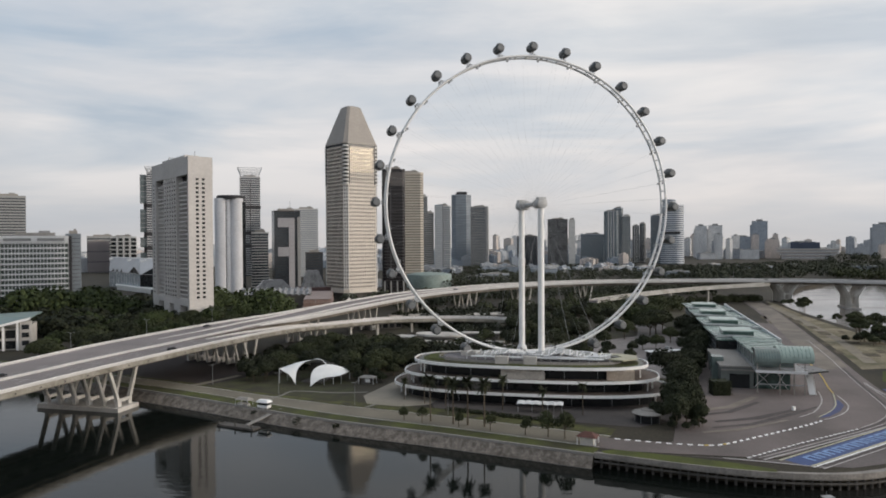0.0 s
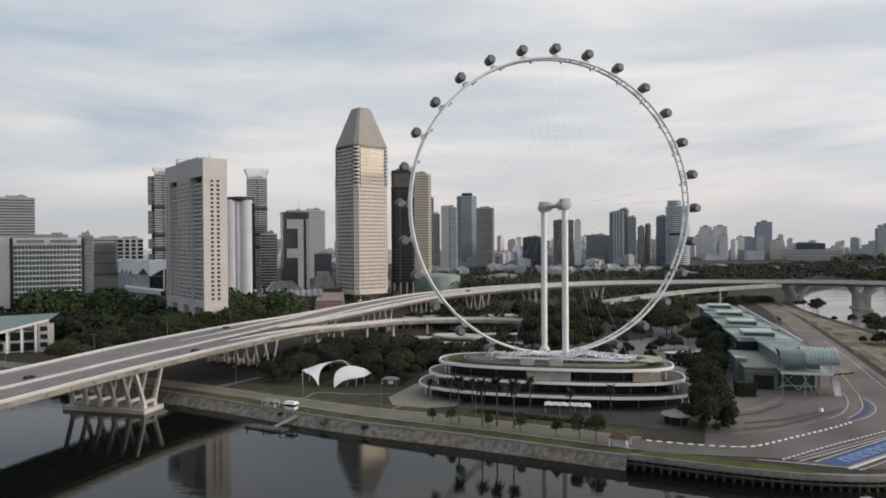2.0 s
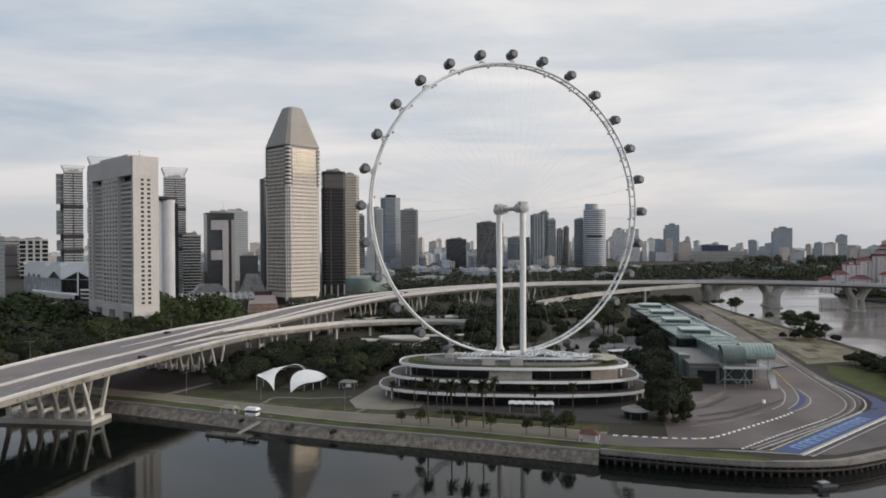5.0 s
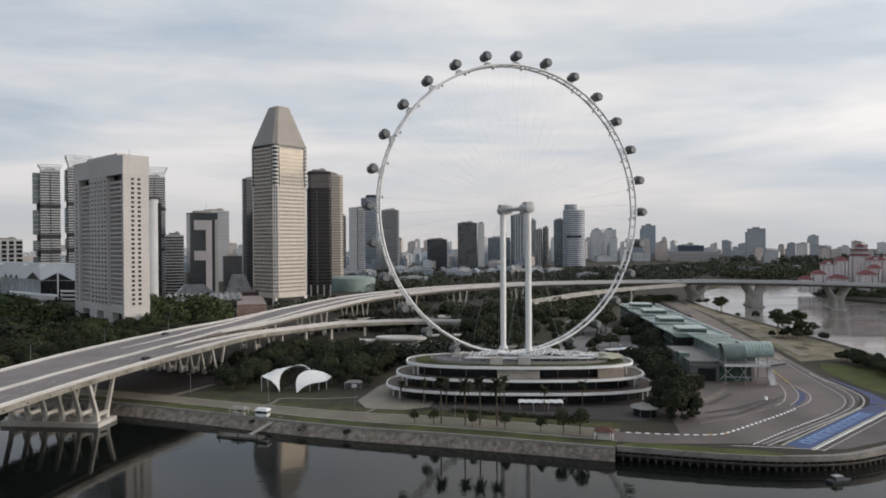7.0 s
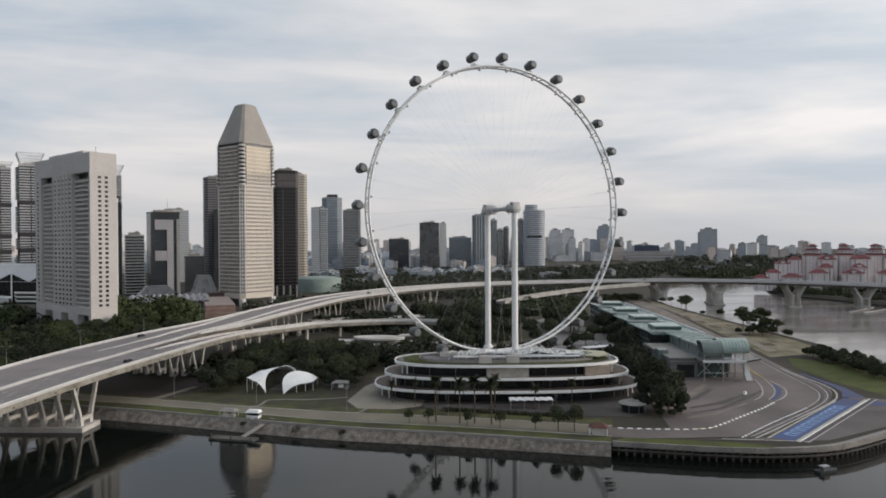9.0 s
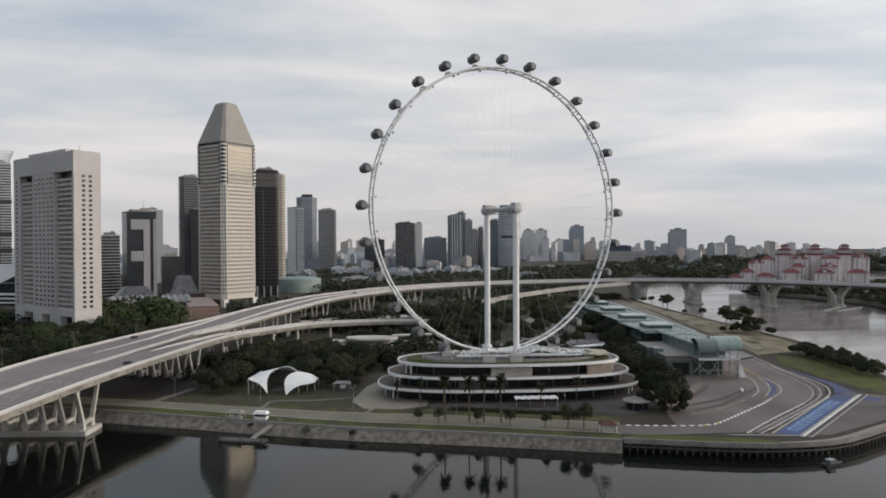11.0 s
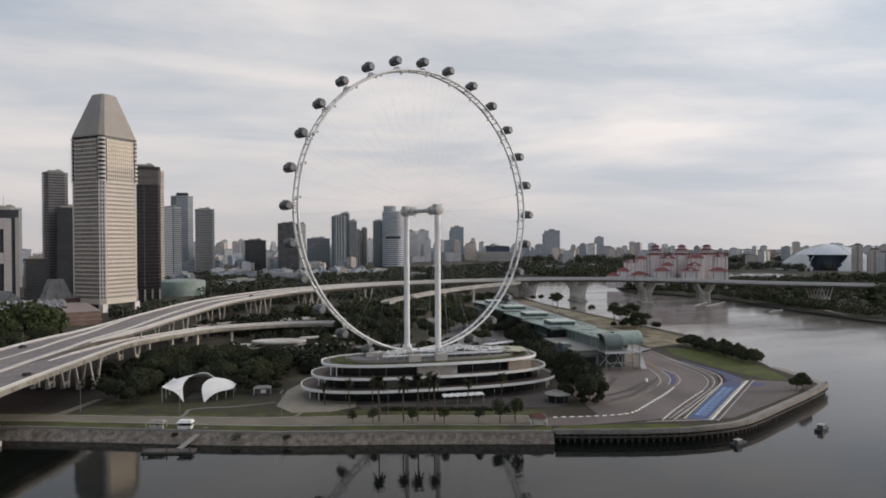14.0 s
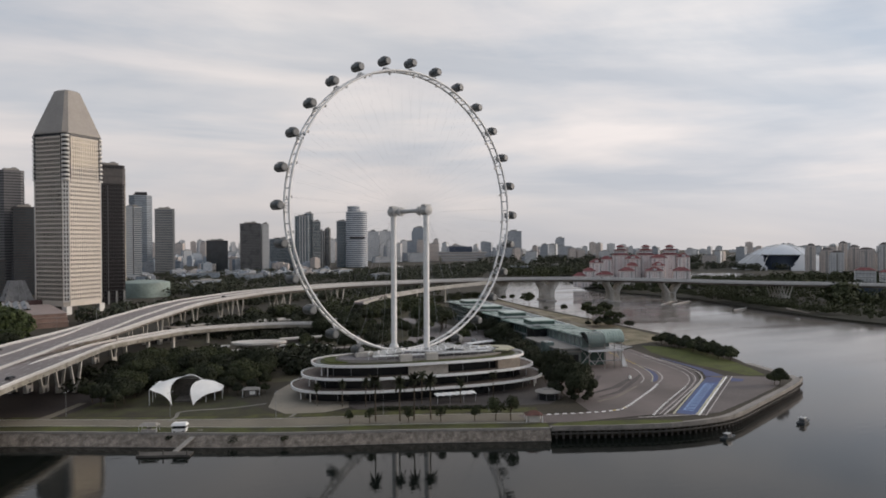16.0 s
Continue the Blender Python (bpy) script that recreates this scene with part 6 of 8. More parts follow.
# gold colour stands for low sun glaring on the ordinary windows
GLARE = surface("sun_glare_glass", (0.36, 0.315, 0.225), rough=0.2, metal=0.35, big=14, fine=3, var=0.15, bump=0.0)
part("sun_glazing", Shape().box(-PW / 2 + 6.4, PW / 2 - 6.6, -PW / 2 + 0.25, -PW / 2 + 0.6, PH - 32, PH - 5), GLARE, pt, "glass coloured gold for sun glare under the eave")
part("eave", Shape().prism(chamfered(PW + 0.6, 4.0), PH - 0.6, PH + 0.8), PYRAMID, pt, "bronze-grey metal eave")
part("top_band", Shape().prism(chamfered(PW, 4.4), PH - 5.2, PH - 3.4), GRANITE, pt)
part("pyramid", Shape().prism(chamfered(PW + 0.4, 4.0), PH + 0.8, PH + 43, top=chamfered(18.0, 2.0)), PYRAMID, pt, "bronze-grey truncated pyramid roof")
part("pyramid_cap", Shape().prism(chamfered(18.0, 2.0), PH + 43, PH + 44.5, top=chamfered(14.0, 2.0)), PYRAMID, pt)
part("base_band", Shape().prism(chamfered(PW, 4.4), 8, Z0), GRANITE, pt, "plain granite band over the lobby")
part("base", Shape().prism(chamfered(PW - 8, 3.0), 0, 9), DARK_CONC, pt, "recessed dark base")
for sx in (-1, 1):
    for sy in (-1, 1):
        part("corner_leg", Shape().box(sx * 19.4 - 3, sx * 19.4 + 3, sy * 19.4 - 3, sy * 19.4 + 3, 0, 8), CORNER, pt, "broad pale corner leg")
podium = thing("podium_block", pose(-127.5, 712.0, G, 0, 0, 8), "low pinkish granite podium with stepped bands", "podium")
for k, (w, z0, z1) in enumerate(((27, 0, 4.2), (26, 4.5, 8.2), (25, 8.5, 11))):
    part("tier", Shape().box(-w / 2, w / 2, -52 + k * 1.0, 58, z0, z1), surface("pink_granite", (0.27, 0.185, 0.155), rough=0.6, big=8, fine=1), podium, "pinkish granite tier")
    part("ledge", Shape().box(-w / 2 - 0.6, w / 2 + 0.6, -52.6 + k * 1.0, 58, z1, z1 + 0.35), surface("ledge_granite", (0.32, 0.255, 0.235), rough=0.6, big=8, fine=1), podium, "pale granite ledge")

BRONZE = glassy("bronze_glass", (0.018, 0.015, 0.016), rough=0.22, spec=0.4)
SLATE = glassy("slate_glass", (0.05, 0.06, 0.07), rough=0.15)
TEAL = glassy("teal_glass", (0.07, 0.10, 0.115), rough=0.15)
dk = tower("dark_tower", "dark bronze glass office tower with a paler crown", -64, 898, 6, 28, 36, 160, BRONZE, BAND_D, 38, 0.3, 0.25, (9, 9), 0.5, cut=3.0)
part("crown_band", Shape().prism(cut_plan(29.2, 37.2, 3.2), 136, 153), glassy("crown_glass", (0.070, 0.060, 0.055), rough=0.12), dk, "paler bronze glass crown storeys")
for z in (135.4, 144, 153):
    part("crown_rail", Shape().prism(cut_plan(29.6, 37.6, 3.2), z, z + 0.7), BAND_D, dk)
part("slot", Shape().box(-4.6, -3.6, -18.75, -18.3, 18, 134), M("slot_grey", (0.10, 0.098, 0.105)), dk, "pale vertical slot")
for x in (-12.0, -4.0, 4.0, 12.0):
    part("base_column", Shape().box(x - 0.9, x + 0.9, -19.4, -18.5, 0, 15), BAND_G, dk, "grey base column")
TANWALL = M("tan_wall", (0.47, 0.425, 0.36))
tower("tan_tower", "tan banded office tower", -52, 1130, 3, 40, 36, 178, M("tan_glass", (0.20, 0.185, 0.16), rough=0.3), TANWALL, 42, 0.6, 0.3, cut=5.0)
# blue glass lightened, with distance haze put into its colour
HAZE_GLASS = glassy("hazed_blue_glass", (0.17, 0.205, 0.24), rough=0.2)
tw_ = tower("twin_tower", "pale blue-grey office tower with fine floor bands", 0, 1409, -4, 30, 30, 138, HAZE_GLASS, BAND_W, 36, 0.42, 0.4)
part("joint", Shape().box(0.5, 1.7, -15.8, -15.2, 0, 137), BAND_D, tw_, "dark joint between two shafts")
part("shaft_step", Shape().box(-15.6, 0.4, -16.6, -15.4, 0, 137), BAND_B, tw_, "pale blue proud half of the facade")
for k in range(36):
    part("shaft_line", Shape().box(-15.7, 0.45, -16.8, -16.6, k * 3.72 + 1.9, k * 3.72 + 3.3), BAND_W, tw_)
bt_ = tower("blue_tower", "tall blue-grey glass tower with a dark cap", 48, 1796, -4, 50, 45, 184, HAZE_GLASS, BAND_B, 44, 0.35, 0.3, cut=12.0)
part("cap", Shape().box(-12, 14, -14, 14, 181.5, 189), BAND_D, bt_, "dark roof cap")
gy_ = tower("grey_tower", "slate glass office tower with fine pale bands", 90, 1702, -7, 41, 40, 149, glassy("steel_glass", (0.075, 0.09, 0.105), rough=0.15), BAND_G, 38, 0.45, 0.3)
part("side_wall", Shape().box(16.5, 21.2, -20.9, 20.9, 0, 145.2), BAND_G, gy_, "paler grey side wall")
tower("slim_tower", "slim dark office tower", -42, 1500, 4, 16, 20, 163, SLATE, BAND_G, 38, 0.4)
tower("slim_tower", "slim dark office tower", -30, 1550, 3, 18, 20, 130, SLATE, BAND_G, 30, 0.4)
tower("hotel_tower", "grey banded hotel tower with cut corners", -175, 1150, 12, 30, 30, 173, glassy("grey_glass", (0.085, 0.085, 0.088), rough=0.2), M("soft_grey_band", (0.165, 0.16, 0.165)), 44, 0.5, 0.3, cut=5.0)
tower("office_tower", "dark grey banded office tower", -158, 1112, 8, 26, 30, 121, SLATE, BAND_D, 32, 0.45)
tower("office_block", "dark grey mid-rise office block between towers", -186, 1002, 10, 24, 26, 53, SLATE, BAND_D, 13, 0.4)
wpt = tower("striped_tower", "dark office tower with broad white wall strips", -224, 990, 20, 36, 30, 112, SLATE, BAND_D, 30, 0.2, 0.3)
part("roof_mast", Shape().tube([(6, 0, 112), (6, 0, 127)], 0.4, 6, r2=0.1), GREYSTEEL, wpt, "slim roof mast")
for z0, z1 in ((45, 58), (86, 99)):
    part("wall_arm", Shape().box(-13, 2, -16.2, -15.4, z0, z1), M("panel_mauve", (0.43, 0.415, 0.43)), wpt, "white wall arm")
part("wall_strip", Shape().box(2, 10, -16.4, -15.4, 0, 99), M("panel_mauve", (0.43, 0.415, 0.43)), wpt, "white wall strip")
for z in range(6, 99, 6):
    part("panel_joint", Shape().box(2.0, 10.0, -16.44, -16.38, z, z + 0.35), BAND_G, wpt)
part("wall_strip", Shape().box(14, 18.2, -16.4, 15.4, 0, 100), BAND_G, wpt, "grey wall strip")
tower("office_tower", "pale grey office tower with faint bands", -254, 1290, 12, 42, 34, 128, M("pale_wall_blue", (0.33, 0.355, 0.385)), BAND_W, 32, 0.3, 0.3)
tower("office_tower", "low blue glass office tower", -257, 975, 15, 22, 24, 82, SLATE, BAND_W, 20, 0.22)
LOUVRE = M("louvre_grey", (0.40, 0.40, 0.405))
BAYGLASS = glassy("bay_glass", (0.10, 0.125, 0.13), rough=0.15)
CROWN = M("crown_white", (0.62, 0.63, 0.64))


def crown_tower(x, y, rot, w, d, h, flare, bay=0.0):
    """A louvred tower in stacked tiers, with a glass bay on one side and a flared crown of slats."""
    t = tower("crown_tower", "grey louvred tower in stacked tiers with a flared slatted crown", x, y, rot, w, d, h, SLATE, LOUVRE, 46, 0.5)
    k = h - G
    for z in (0.29, 0.42, 0.68):
        part("dark_break", Shape().box(-w / 2 - 0.8, w / 2 + 0.8, -d / 2 - 0.8, d / 2 + 0.8, k * z, k * z + 6), BAND_D, t, "dark recessed storey")
    part("slot", Shape().box(-0.6, 0.6, -d / 2 - 0.75, -d / 2 - 0.3, k * 0.1, k - 2), BAND_D, t, "dark vertical slot")
    if bay:
        for z0, z1 in ((0.0, 0.26), (0.31, 0.40), (0.45, 0.66), (0.72, 0.98)):
            part("glass_bay", Shape().box(-w / 2 - bay, -w / 2 - 0.4, -d / 2 + 3, d / 2 - 4, k * z0, k * z1), BAYGLASS, t, "grey-green stacked glass bay")
            for j in range(1, 5):
                z = k * (z0 + (z1 - z0) * j / 5)
                part("bay_line", Shape().box(-w / 2 - bay - 0.2, -w / 2 - 0.4, -d / 2 + 2.8, d / 2 - 4, z, z + 0.6), BAND_G, t)
        part("bay_core", Shape().box(-w / 2 - bay * 0.5, -w / 2 - 0.3, -d / 2 + 6, d / 2 - 8, 0, k * 0.97), BAND_D, t, "dark recessed core")
    a0, b0, a1, b1 = w * 0.42, d * 0.4, w * 0.62, d * 0.55
    for j in range(12):
        u = -1 + 2 * (j + 0.5) / 12
        for sgn in (-1, 1):
            part("crown_slat", Shape().tube([(u * a0, sgn * b0, k), (u * a1, sgn * b1, k + flare)], 0.32, 4), CROWN, t)
            part("crown_slat", Shape().tube([(sgn * a0, u * b0, k), (sgn * a1, u * b1, k + flare)], 0.32, 4), CROWN, t)
    for f in (0.5, 1.0):
        a, b = a0 + (a1 - a0) * f, b0 + (b1 - b0) * f
        part("crown_rim", Shape().tube([(-a, -b, k + flare * f), (a, -b, k + flare * f), (a, b, k + flare * f), (-a, b, k + flare * f), (-a, -b, k + flare * f)], 0.5, 5), CROWN, t, "white crown rim")
    return t


crown_tower(-372, 1340, 18, 36, 34, 192, 18)
crown_tower(-496, 1200, 22, 27, 34, 188, 10, 11.0)
crown_tower(-459, 1216, 22, 30, 34, 195, 19, 5.0)
cyl = thing("rounded_tower", pose(-276, 905, G, 0, 0, 17), "white tower of tall rounded wall shafts", "tower")
part("core", Shape().box(-18, 18, -12, 12, 0, 118), DARKGLASS, cyl, "dark glazed core")
for x, r, h in ((-13, 7.5, 122), (6.5, 8.5, 122), (-3, 5.0, 126)):
    part("shaft", Shape().lathe([(r, 0), (r, h)], 28, x, -8), M("shaft_white", (0.66, 0.66, 0.68)), cyl, "smooth white rounded shaft", smooth=True)
part("roof_disc", Shape().lathe([(17, 121), (18, 122), (18, 125), (17, 126)], 28, 0, 0), BAND_D, cyl, "dark roof rim")
mand = tower("grid_hotel", "broad white hotel block with a deep balcony grid", -387.0, 659.5, 27.5, 54, 30, 76, glassy("balcony_glass", (0.085, 0.105, 0.095), rough=0.2), M("hotel_white", (0.80, 0.795, 0.79)), 15, 0.3, 0.9, (19, 8), 0.4)
part("end_pilaster", Shape().box(-40, -30.5, -17, 12, 0, 74), BAND_W, mand, "plain white end wing")
part("dark_slot", Shape().box(-30.4, -28.0, -15, 12, 0, 73), BAND_D, mand, "dark recessed slot")
part("dark_slot", Shape().box(28.0, 30.2, -15, 12, 0, 73), BAND_D, mand, "dark recessed slot")
part("sign_band", Shape().box(-27.5, 27.5, -16.8, -15.9, 66.6, 73.2), MATS["hotel_white"], mand, "plain white attic band")
part("sign_bar", Shape().box(-25, -3, -17.1, -16.7, 68.4, 71.0), BAND_G, mand, "grey roof lettering bar")
part("sign_bar", Shape().box(2, 24, -17.1, -16.7, 68.4, 71.0), BAND_G, mand, "grey roof lettering bar")
tower("end_block", "plain dark grey tower block end", -359, 674, 27, 12, 20, 78, SLATE, M("slate_wall", (0.20, 0.225, 0.25)), 20, 0.9)
tower("office_tower", "grey office tower with fine fins", -646, 1030, 32, 46, 40, 138, SLATE, BAND_G, 32, 0.55)
tower("office_block", "brown-grey ribbed office block", -745, 1500, 26, 42, 34, 70, SLATE, M("brown_wall", (0.20, 0.18, 0.185)), 3, 0.86, 0.3, (12, 8), 1.8)
tower("grid_block", "white framed office block with dark square windows", -673, 1463, 24, 48, 40, 80, DARKGLASS, BAND_W, 9, 0.25, 0.5, (4, 4), 4.0)
tower("office_block", "grey flat-topped office block", -765, 1560, 26, 62, 34, 82, SLATE, BAND_G, 12, 0.6)
conv = thing("convention_hall", pose(-407, 931, G), "pale glass convention hall with folded white roofs", "hall")
PALEGLAZE = surface("pale_glazing", (0.36, 0.39, 0.41), rough=0.25, big=10, fine=2, var=0.15, bump=0)
HALL_W, HALL_C, HALL_E, BACK = Vector((-95, 112, 0)), Vector((0, 0, 0)), Vector((88, -38, 0)), Vector((-0.39, 0.92, 0))
EAVE, RIDGE, PEAK = 23.5, 43.0, 32.5


def hall_at(u, back, z):
    """A point over the hall's front: u runs from -1 at the west end over the bend at 0 to 1 at the east end."""
    q = (HALL_C.lerp(HALL_W, -u) if u < 0 else HALL_C.lerp(HALL_E, u)) + BACK * back
    return (q.x, q.y, z)


def hall_plate(u0, u1, b0, b1, z0, z1, z2, z3, thick):
    """A plate with its front edge at heights z0, z1 and its rear edge at z2, z3."""
    top = [hall_at(u0, b0, z0), hall_at(u1, b0, z1), hall_at(u1, b1, z2), hall_at(u0, b1, z3)]
    return Shape().add([(x, y, z - thick) for x, y, z in top] + top, [(3, 2, 1, 0), (4, 5, 6, 7), (0, 1, 5, 4), (1, 2, 6, 5), (2, 3, 7, 6), (3, 0, 4, 7)])


ROOFFOLD = M("fold_grey", (0.50, 0.495, 0.50))
for u0, u1, glass, lb in ((-1.0, 0.0, PALEGLAZE, "pale glazed wall"), (0.0, 1.0, DARKGLASS, "dark glazed wall")):
    part("glazing", hall_plate(u0, u1, 0, 40, EAVE - 0.7, EAVE - 0.7, EAVE - 0.7, EAVE - 0.7, EAVE - 0.7), glass, conv, lb)
    part("roof", hall_plate(u0, u1, -3, 46, EAVE, EAVE, RIDGE, RIDGE, 0.7), ROOFFOLD, conv, "pale grey sloping roof")
    part("ridge", hall_plate(u0, u1, 45, 50, RIDGE + 0.6, RIDGE + 0.6, RIDGE + 0.6, RIDGE + 0.6, 1.2), WHITE, conv, "white roof edge")
for k in range(25):
    u = -1 + k / 12
    part("mullion", hall_plate(u, u + 0.006, -0.4, 0, EAVE - 0.8, EAVE - 0.8, EAVE - 0.8, EAVE - 0.8, EAVE - 7), BAND_W if u < 0 else BAND_D, conv)
for u0, u1, hi in ((-0.90, -0.82, 28), (-0.76, -0.68, 28), (-0.62, -0.54, 28), (-0.34, -0.02, PEAK), (0.04, 0.50, PEAK), (0.53, 0.97, PEAK)):
    mid, deep = (u0 + u1) / 2, (hi - EAVE) / (RIDGE - EAVE) * 49 - 3
    part("gable", Shape().add([hall_at(u0, -3.1, EAVE), hall_at(u1, -3.1, EAVE), hall_at(mid, -3.1, hi)], [(0, 1, 2)]), DARKGLASS, conv, "dark glazed gable")
    for a in (u0, u1):
        tri = [hall_at(a, -4.5, EAVE - 0.2), hall_at(mid, -4.5, hi + 0.2), hall_at(mid, deep, hi + 0.2)]
        part("roof_fold", Shape().add(tri + [(x, y, z + 0.7) for x, y, z in tri], [(0, 2, 1), (3, 4, 5), (0, 1, 4, 3), (1, 2, 5, 4), (2, 0, 3, 5)]), ROOFFOLD, conv, "pale grey folded roof plane")
# skylights as white boxes, the glint on their glass put into the paint
for u in (-0.93, -0.30, 0.06):
    part("skylight", Shape().box(-4, 4, -1.5, 1.5, 0, 3.4), WHITE, conv, "roof skylight painted white for its glint", at=pose(*hall_at(u, 38, 38.5)))
part("mast", Shape().tube([hall_at(0.27, -5, 0), hall_at(0.27, -5, PEAK)], 0.9, 8), WHITE, conv, "white entrance column")
part("podium_roof", hall_plate(-0.75, 0.25, -42, -12, 6.4, 6.4, 6.4, 6.4, 1.0), WHITE, conv, "white podium roof")
part("podium", hall_plate(-0.70, 0.20, -40, -13, 5.4, 5.4, 5.4, 5.4, 5.4), BAND_W, conv, "pale podium wall")
for k in range(3):
    part("terrace", hall_plate(0.3, 1.0, -46 + k * 8, -10, 3.4 + k * 4.2, 3.4 + k * 4.2, 3.4 + k * 4.2, 3.4 + k * 4.2, 1.4), BAND_W, conv, "pale terrace slab")
    part("terrace_glass", hall_plate(0.31, 0.99, -44 + k * 8, -11, 2.0 + k * 4.2, 2.0 + k * 4.2, 2.0 + k * 4.2, 2.0 + k * 4.2, 2.6), DARKGLASS, conv, "dark terrace glazing")
gh = thing("glass_hall", pose(-172, 712, G, 0, 0, 9), "low hall under a folded grey glass roof", "hall")
FOLD = surface("grey_roof_glass", (0.20, 0.20, 0.205), rough=0.3, big=8, fine=2, var=0.2, bump=0)
part("wall", Shape().box(-36, 36, -9, 9, 0, 13), SHADED, gh, "wall painted dark for shade")
for k in range(12):
    x = -36 + k * 6
    for a, b in ((x, x + 3), (x + 3, x + 6)):
        za, zb = (13.2, 15.0) if a == x else (15.0, 13.2)
        part("glass_fold", Shape().add([(a, -11, za - 1.5), (b, -11, zb - 1.5), (b, 9, zb + 4), (a, 9, za + 4), (a, -11, za - 1.9), (b, -11, zb - 1.9), (b, 9, zb + 3.6), (a, 9, za + 3.6)], [(0, 1, 2, 3), (7, 6, 5, 4), (0, 4, 5, 1), (1, 5, 6, 2), (2, 6, 7, 3), (3, 7, 4, 0)]), FOLD, gh, "sloping grey glass fold")
tower("low_block", "low grey shop building", -300, 640, 24, 40, 24, 15, SLATE, BAND_G, 3, 0.55)
tower("slab_tower", "dark slab tower with a white end wall", 278, 1682, -10, 47, 34, 117, glassy("dull_glass", (0.115, 0.12, 0.125), rough=0.3), BAND_D, 30, 0.3)
tower("end_wall_tower", "plain white end wall tower", 312, 1680, -10, 15, 36, 116, BAND_W, BAND_W, 30, 0.5, 0.1)
tower("office_block", "dark glass office block", 212, 1740, -11, 49, 36, 77, SLATE, BAND_D, 18, 0.3)
tower("peaked_tower", "dark blue glass tower with a rounded top", 420, 1735, -13, 34, 32, 138, TEAL, BAND_B, 36, 0.3, piers=(4, 4), pier_w=1.6, pier_mat=BAND_W, cut=4.0)
tower("peaked_tower", "dark blue glass tower with a rounded top", 441, 1745, -13, 22, 28, 146, TEAL, BAND_B, 38, 0.3, cut=5.0)
tower("peaked_tower", "pale-edged blue glass tower", 458, 1735, -17, 20, 26, 126, TEAL, BAND_W, 34, 0.25)
tower("office_block", "dark blue glass office block", 400, 1860, -12, 60, 30, 82, TEAL, BAND_B, 20, 0.3)
tower("peaked_tower", "dark slim residential tower", 536, 1930, -15, 17, 22, 105, SLATE, BAND_G, 30, 0.3, piers=(3, 3), pier_w=1.4, pier_mat=BAND_W)
tower("peaked_tower", "dark slim residential tower", 554, 1926, -15, 16, 22, 111, SLATE, BAND_G, 30, 0.3, cut=4.0)
conc = thing("banded_tower", pose(594, 1800, G, 0, 0, -19), "rounded blue glass tower ringed with white floor bands", "tower", "city towers")
BANDED = M("banded_white", (0.60, 0.62, 0.66))


def stadium_plan(a, r, n=14):
    """A plan of two half-circles of radius r, their centres 2a apart."""
    return [(a + r * math.cos(-math.pi / 2 + math.pi * k / n), r * math.sin(-math.pi / 2 + math.pi * k / n)) for k in range(n + 1)] + [(-a + r * math.cos(math.pi / 2 + math.pi * k / n), r * math.sin(math.pi / 2 + math.pi * k / n)) for k in range(n + 1)]


part("core", Shape().prism(stadium_plan(6, 23), 0, 152), HAZE_GLASS, conc, "blue glazed core")
ring_me = Shape().prism(stadium_plan(6, 24.2), 0, 2.5).mesh("floor_band", BANDED)
for k in range(28):
    part("floor_band", ring_me, BANDED, conc, "", at=pose(0, 0, 2.5 + k * 5.4))
part("upper_core", Shape().prism(stadium_plan(2, 15), 152, 166), HAZE_GLASS, conc, "narrower glazed top storeys", at=pose(-8, 0, 0))
up_me = Shape().prism(stadium_plan(2, 15.8), 0, 2.0).mesh("floor_band", BANDED)
for k in range(4):
    part("floor_band", up_me, BANDED, conc, "", at=pose(-8, 0, 152 + k * 4.4))
part("sky_terrace", Shape().box(-20, 20, -24.4, -22.0, 78, 84), BAND_D, conc, "dark planted terrace storey")
tower("banded_tower", "blue glass slab beside the banded tower", 566, 1842, -18, 28, 30, 130, TEAL, BAND_B, 30, 0.3)
# pale painted flats; distance haze is also mixed into wall and glass colours
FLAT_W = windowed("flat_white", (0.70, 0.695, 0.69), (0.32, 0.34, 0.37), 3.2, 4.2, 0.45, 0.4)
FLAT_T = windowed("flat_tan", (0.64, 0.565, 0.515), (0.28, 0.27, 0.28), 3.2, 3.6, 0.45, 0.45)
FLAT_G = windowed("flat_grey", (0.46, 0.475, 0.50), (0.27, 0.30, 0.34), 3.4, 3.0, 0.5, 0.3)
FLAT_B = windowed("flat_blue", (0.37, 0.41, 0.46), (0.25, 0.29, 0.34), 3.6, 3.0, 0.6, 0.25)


def block(name, label, cx, cy, rot, w, d, top, mat, z0=G, steps=1, group="far city blocks"):
    """A far building: body, stepped crown and roof room."""
    t = thing(name, pose(cx, cy, z0, 0, 0, rot), label, "building", group)
    h = top - z0
    part("body", Shape().box(-w / 2, w / 2, -d / 2, d / 2, 0, h), mat, t)
    part("parapet", Shape().box(-w / 2 - 0.4, w / 2 + 0.4, -d / 2 - 0.4, d / 2 + 0.4, h, h + 1.0), BAND_G, t)
    part("roof_room", Shape().box(-w * 0.22, w * 0.18, -d * 0.25, d * 0.25, h + 1.0, h + 1.0 + max(2.0, h * 0.05)), BAND_G, t)
    if "riverside" in label:
        part("roof_cap", Shape().box(-w * 0.34, w * 0.34, -d * 0.4, d * 0.4, h + 1.0, h + 2.6), M("cap_brown", (0.13, 0.095, 0.085)), t, "dark brown roof cap")
        # proud grey strip draws the shade of a recess that is not cut
        part("recess", Shape().box(-1.4, 1.4, -d / 2 - 0.12, -d / 2, 2, h - 2), BAND_G, t, "grey strip painted for the shade of a balcony recess")
    part("side_wing", Shape().box(-w * 0.5 - w * 0.12, -w * 0.5 + 0.1, -d * 0.3, d * 0.4, 0, h * 0.9), mat, t)
    return t


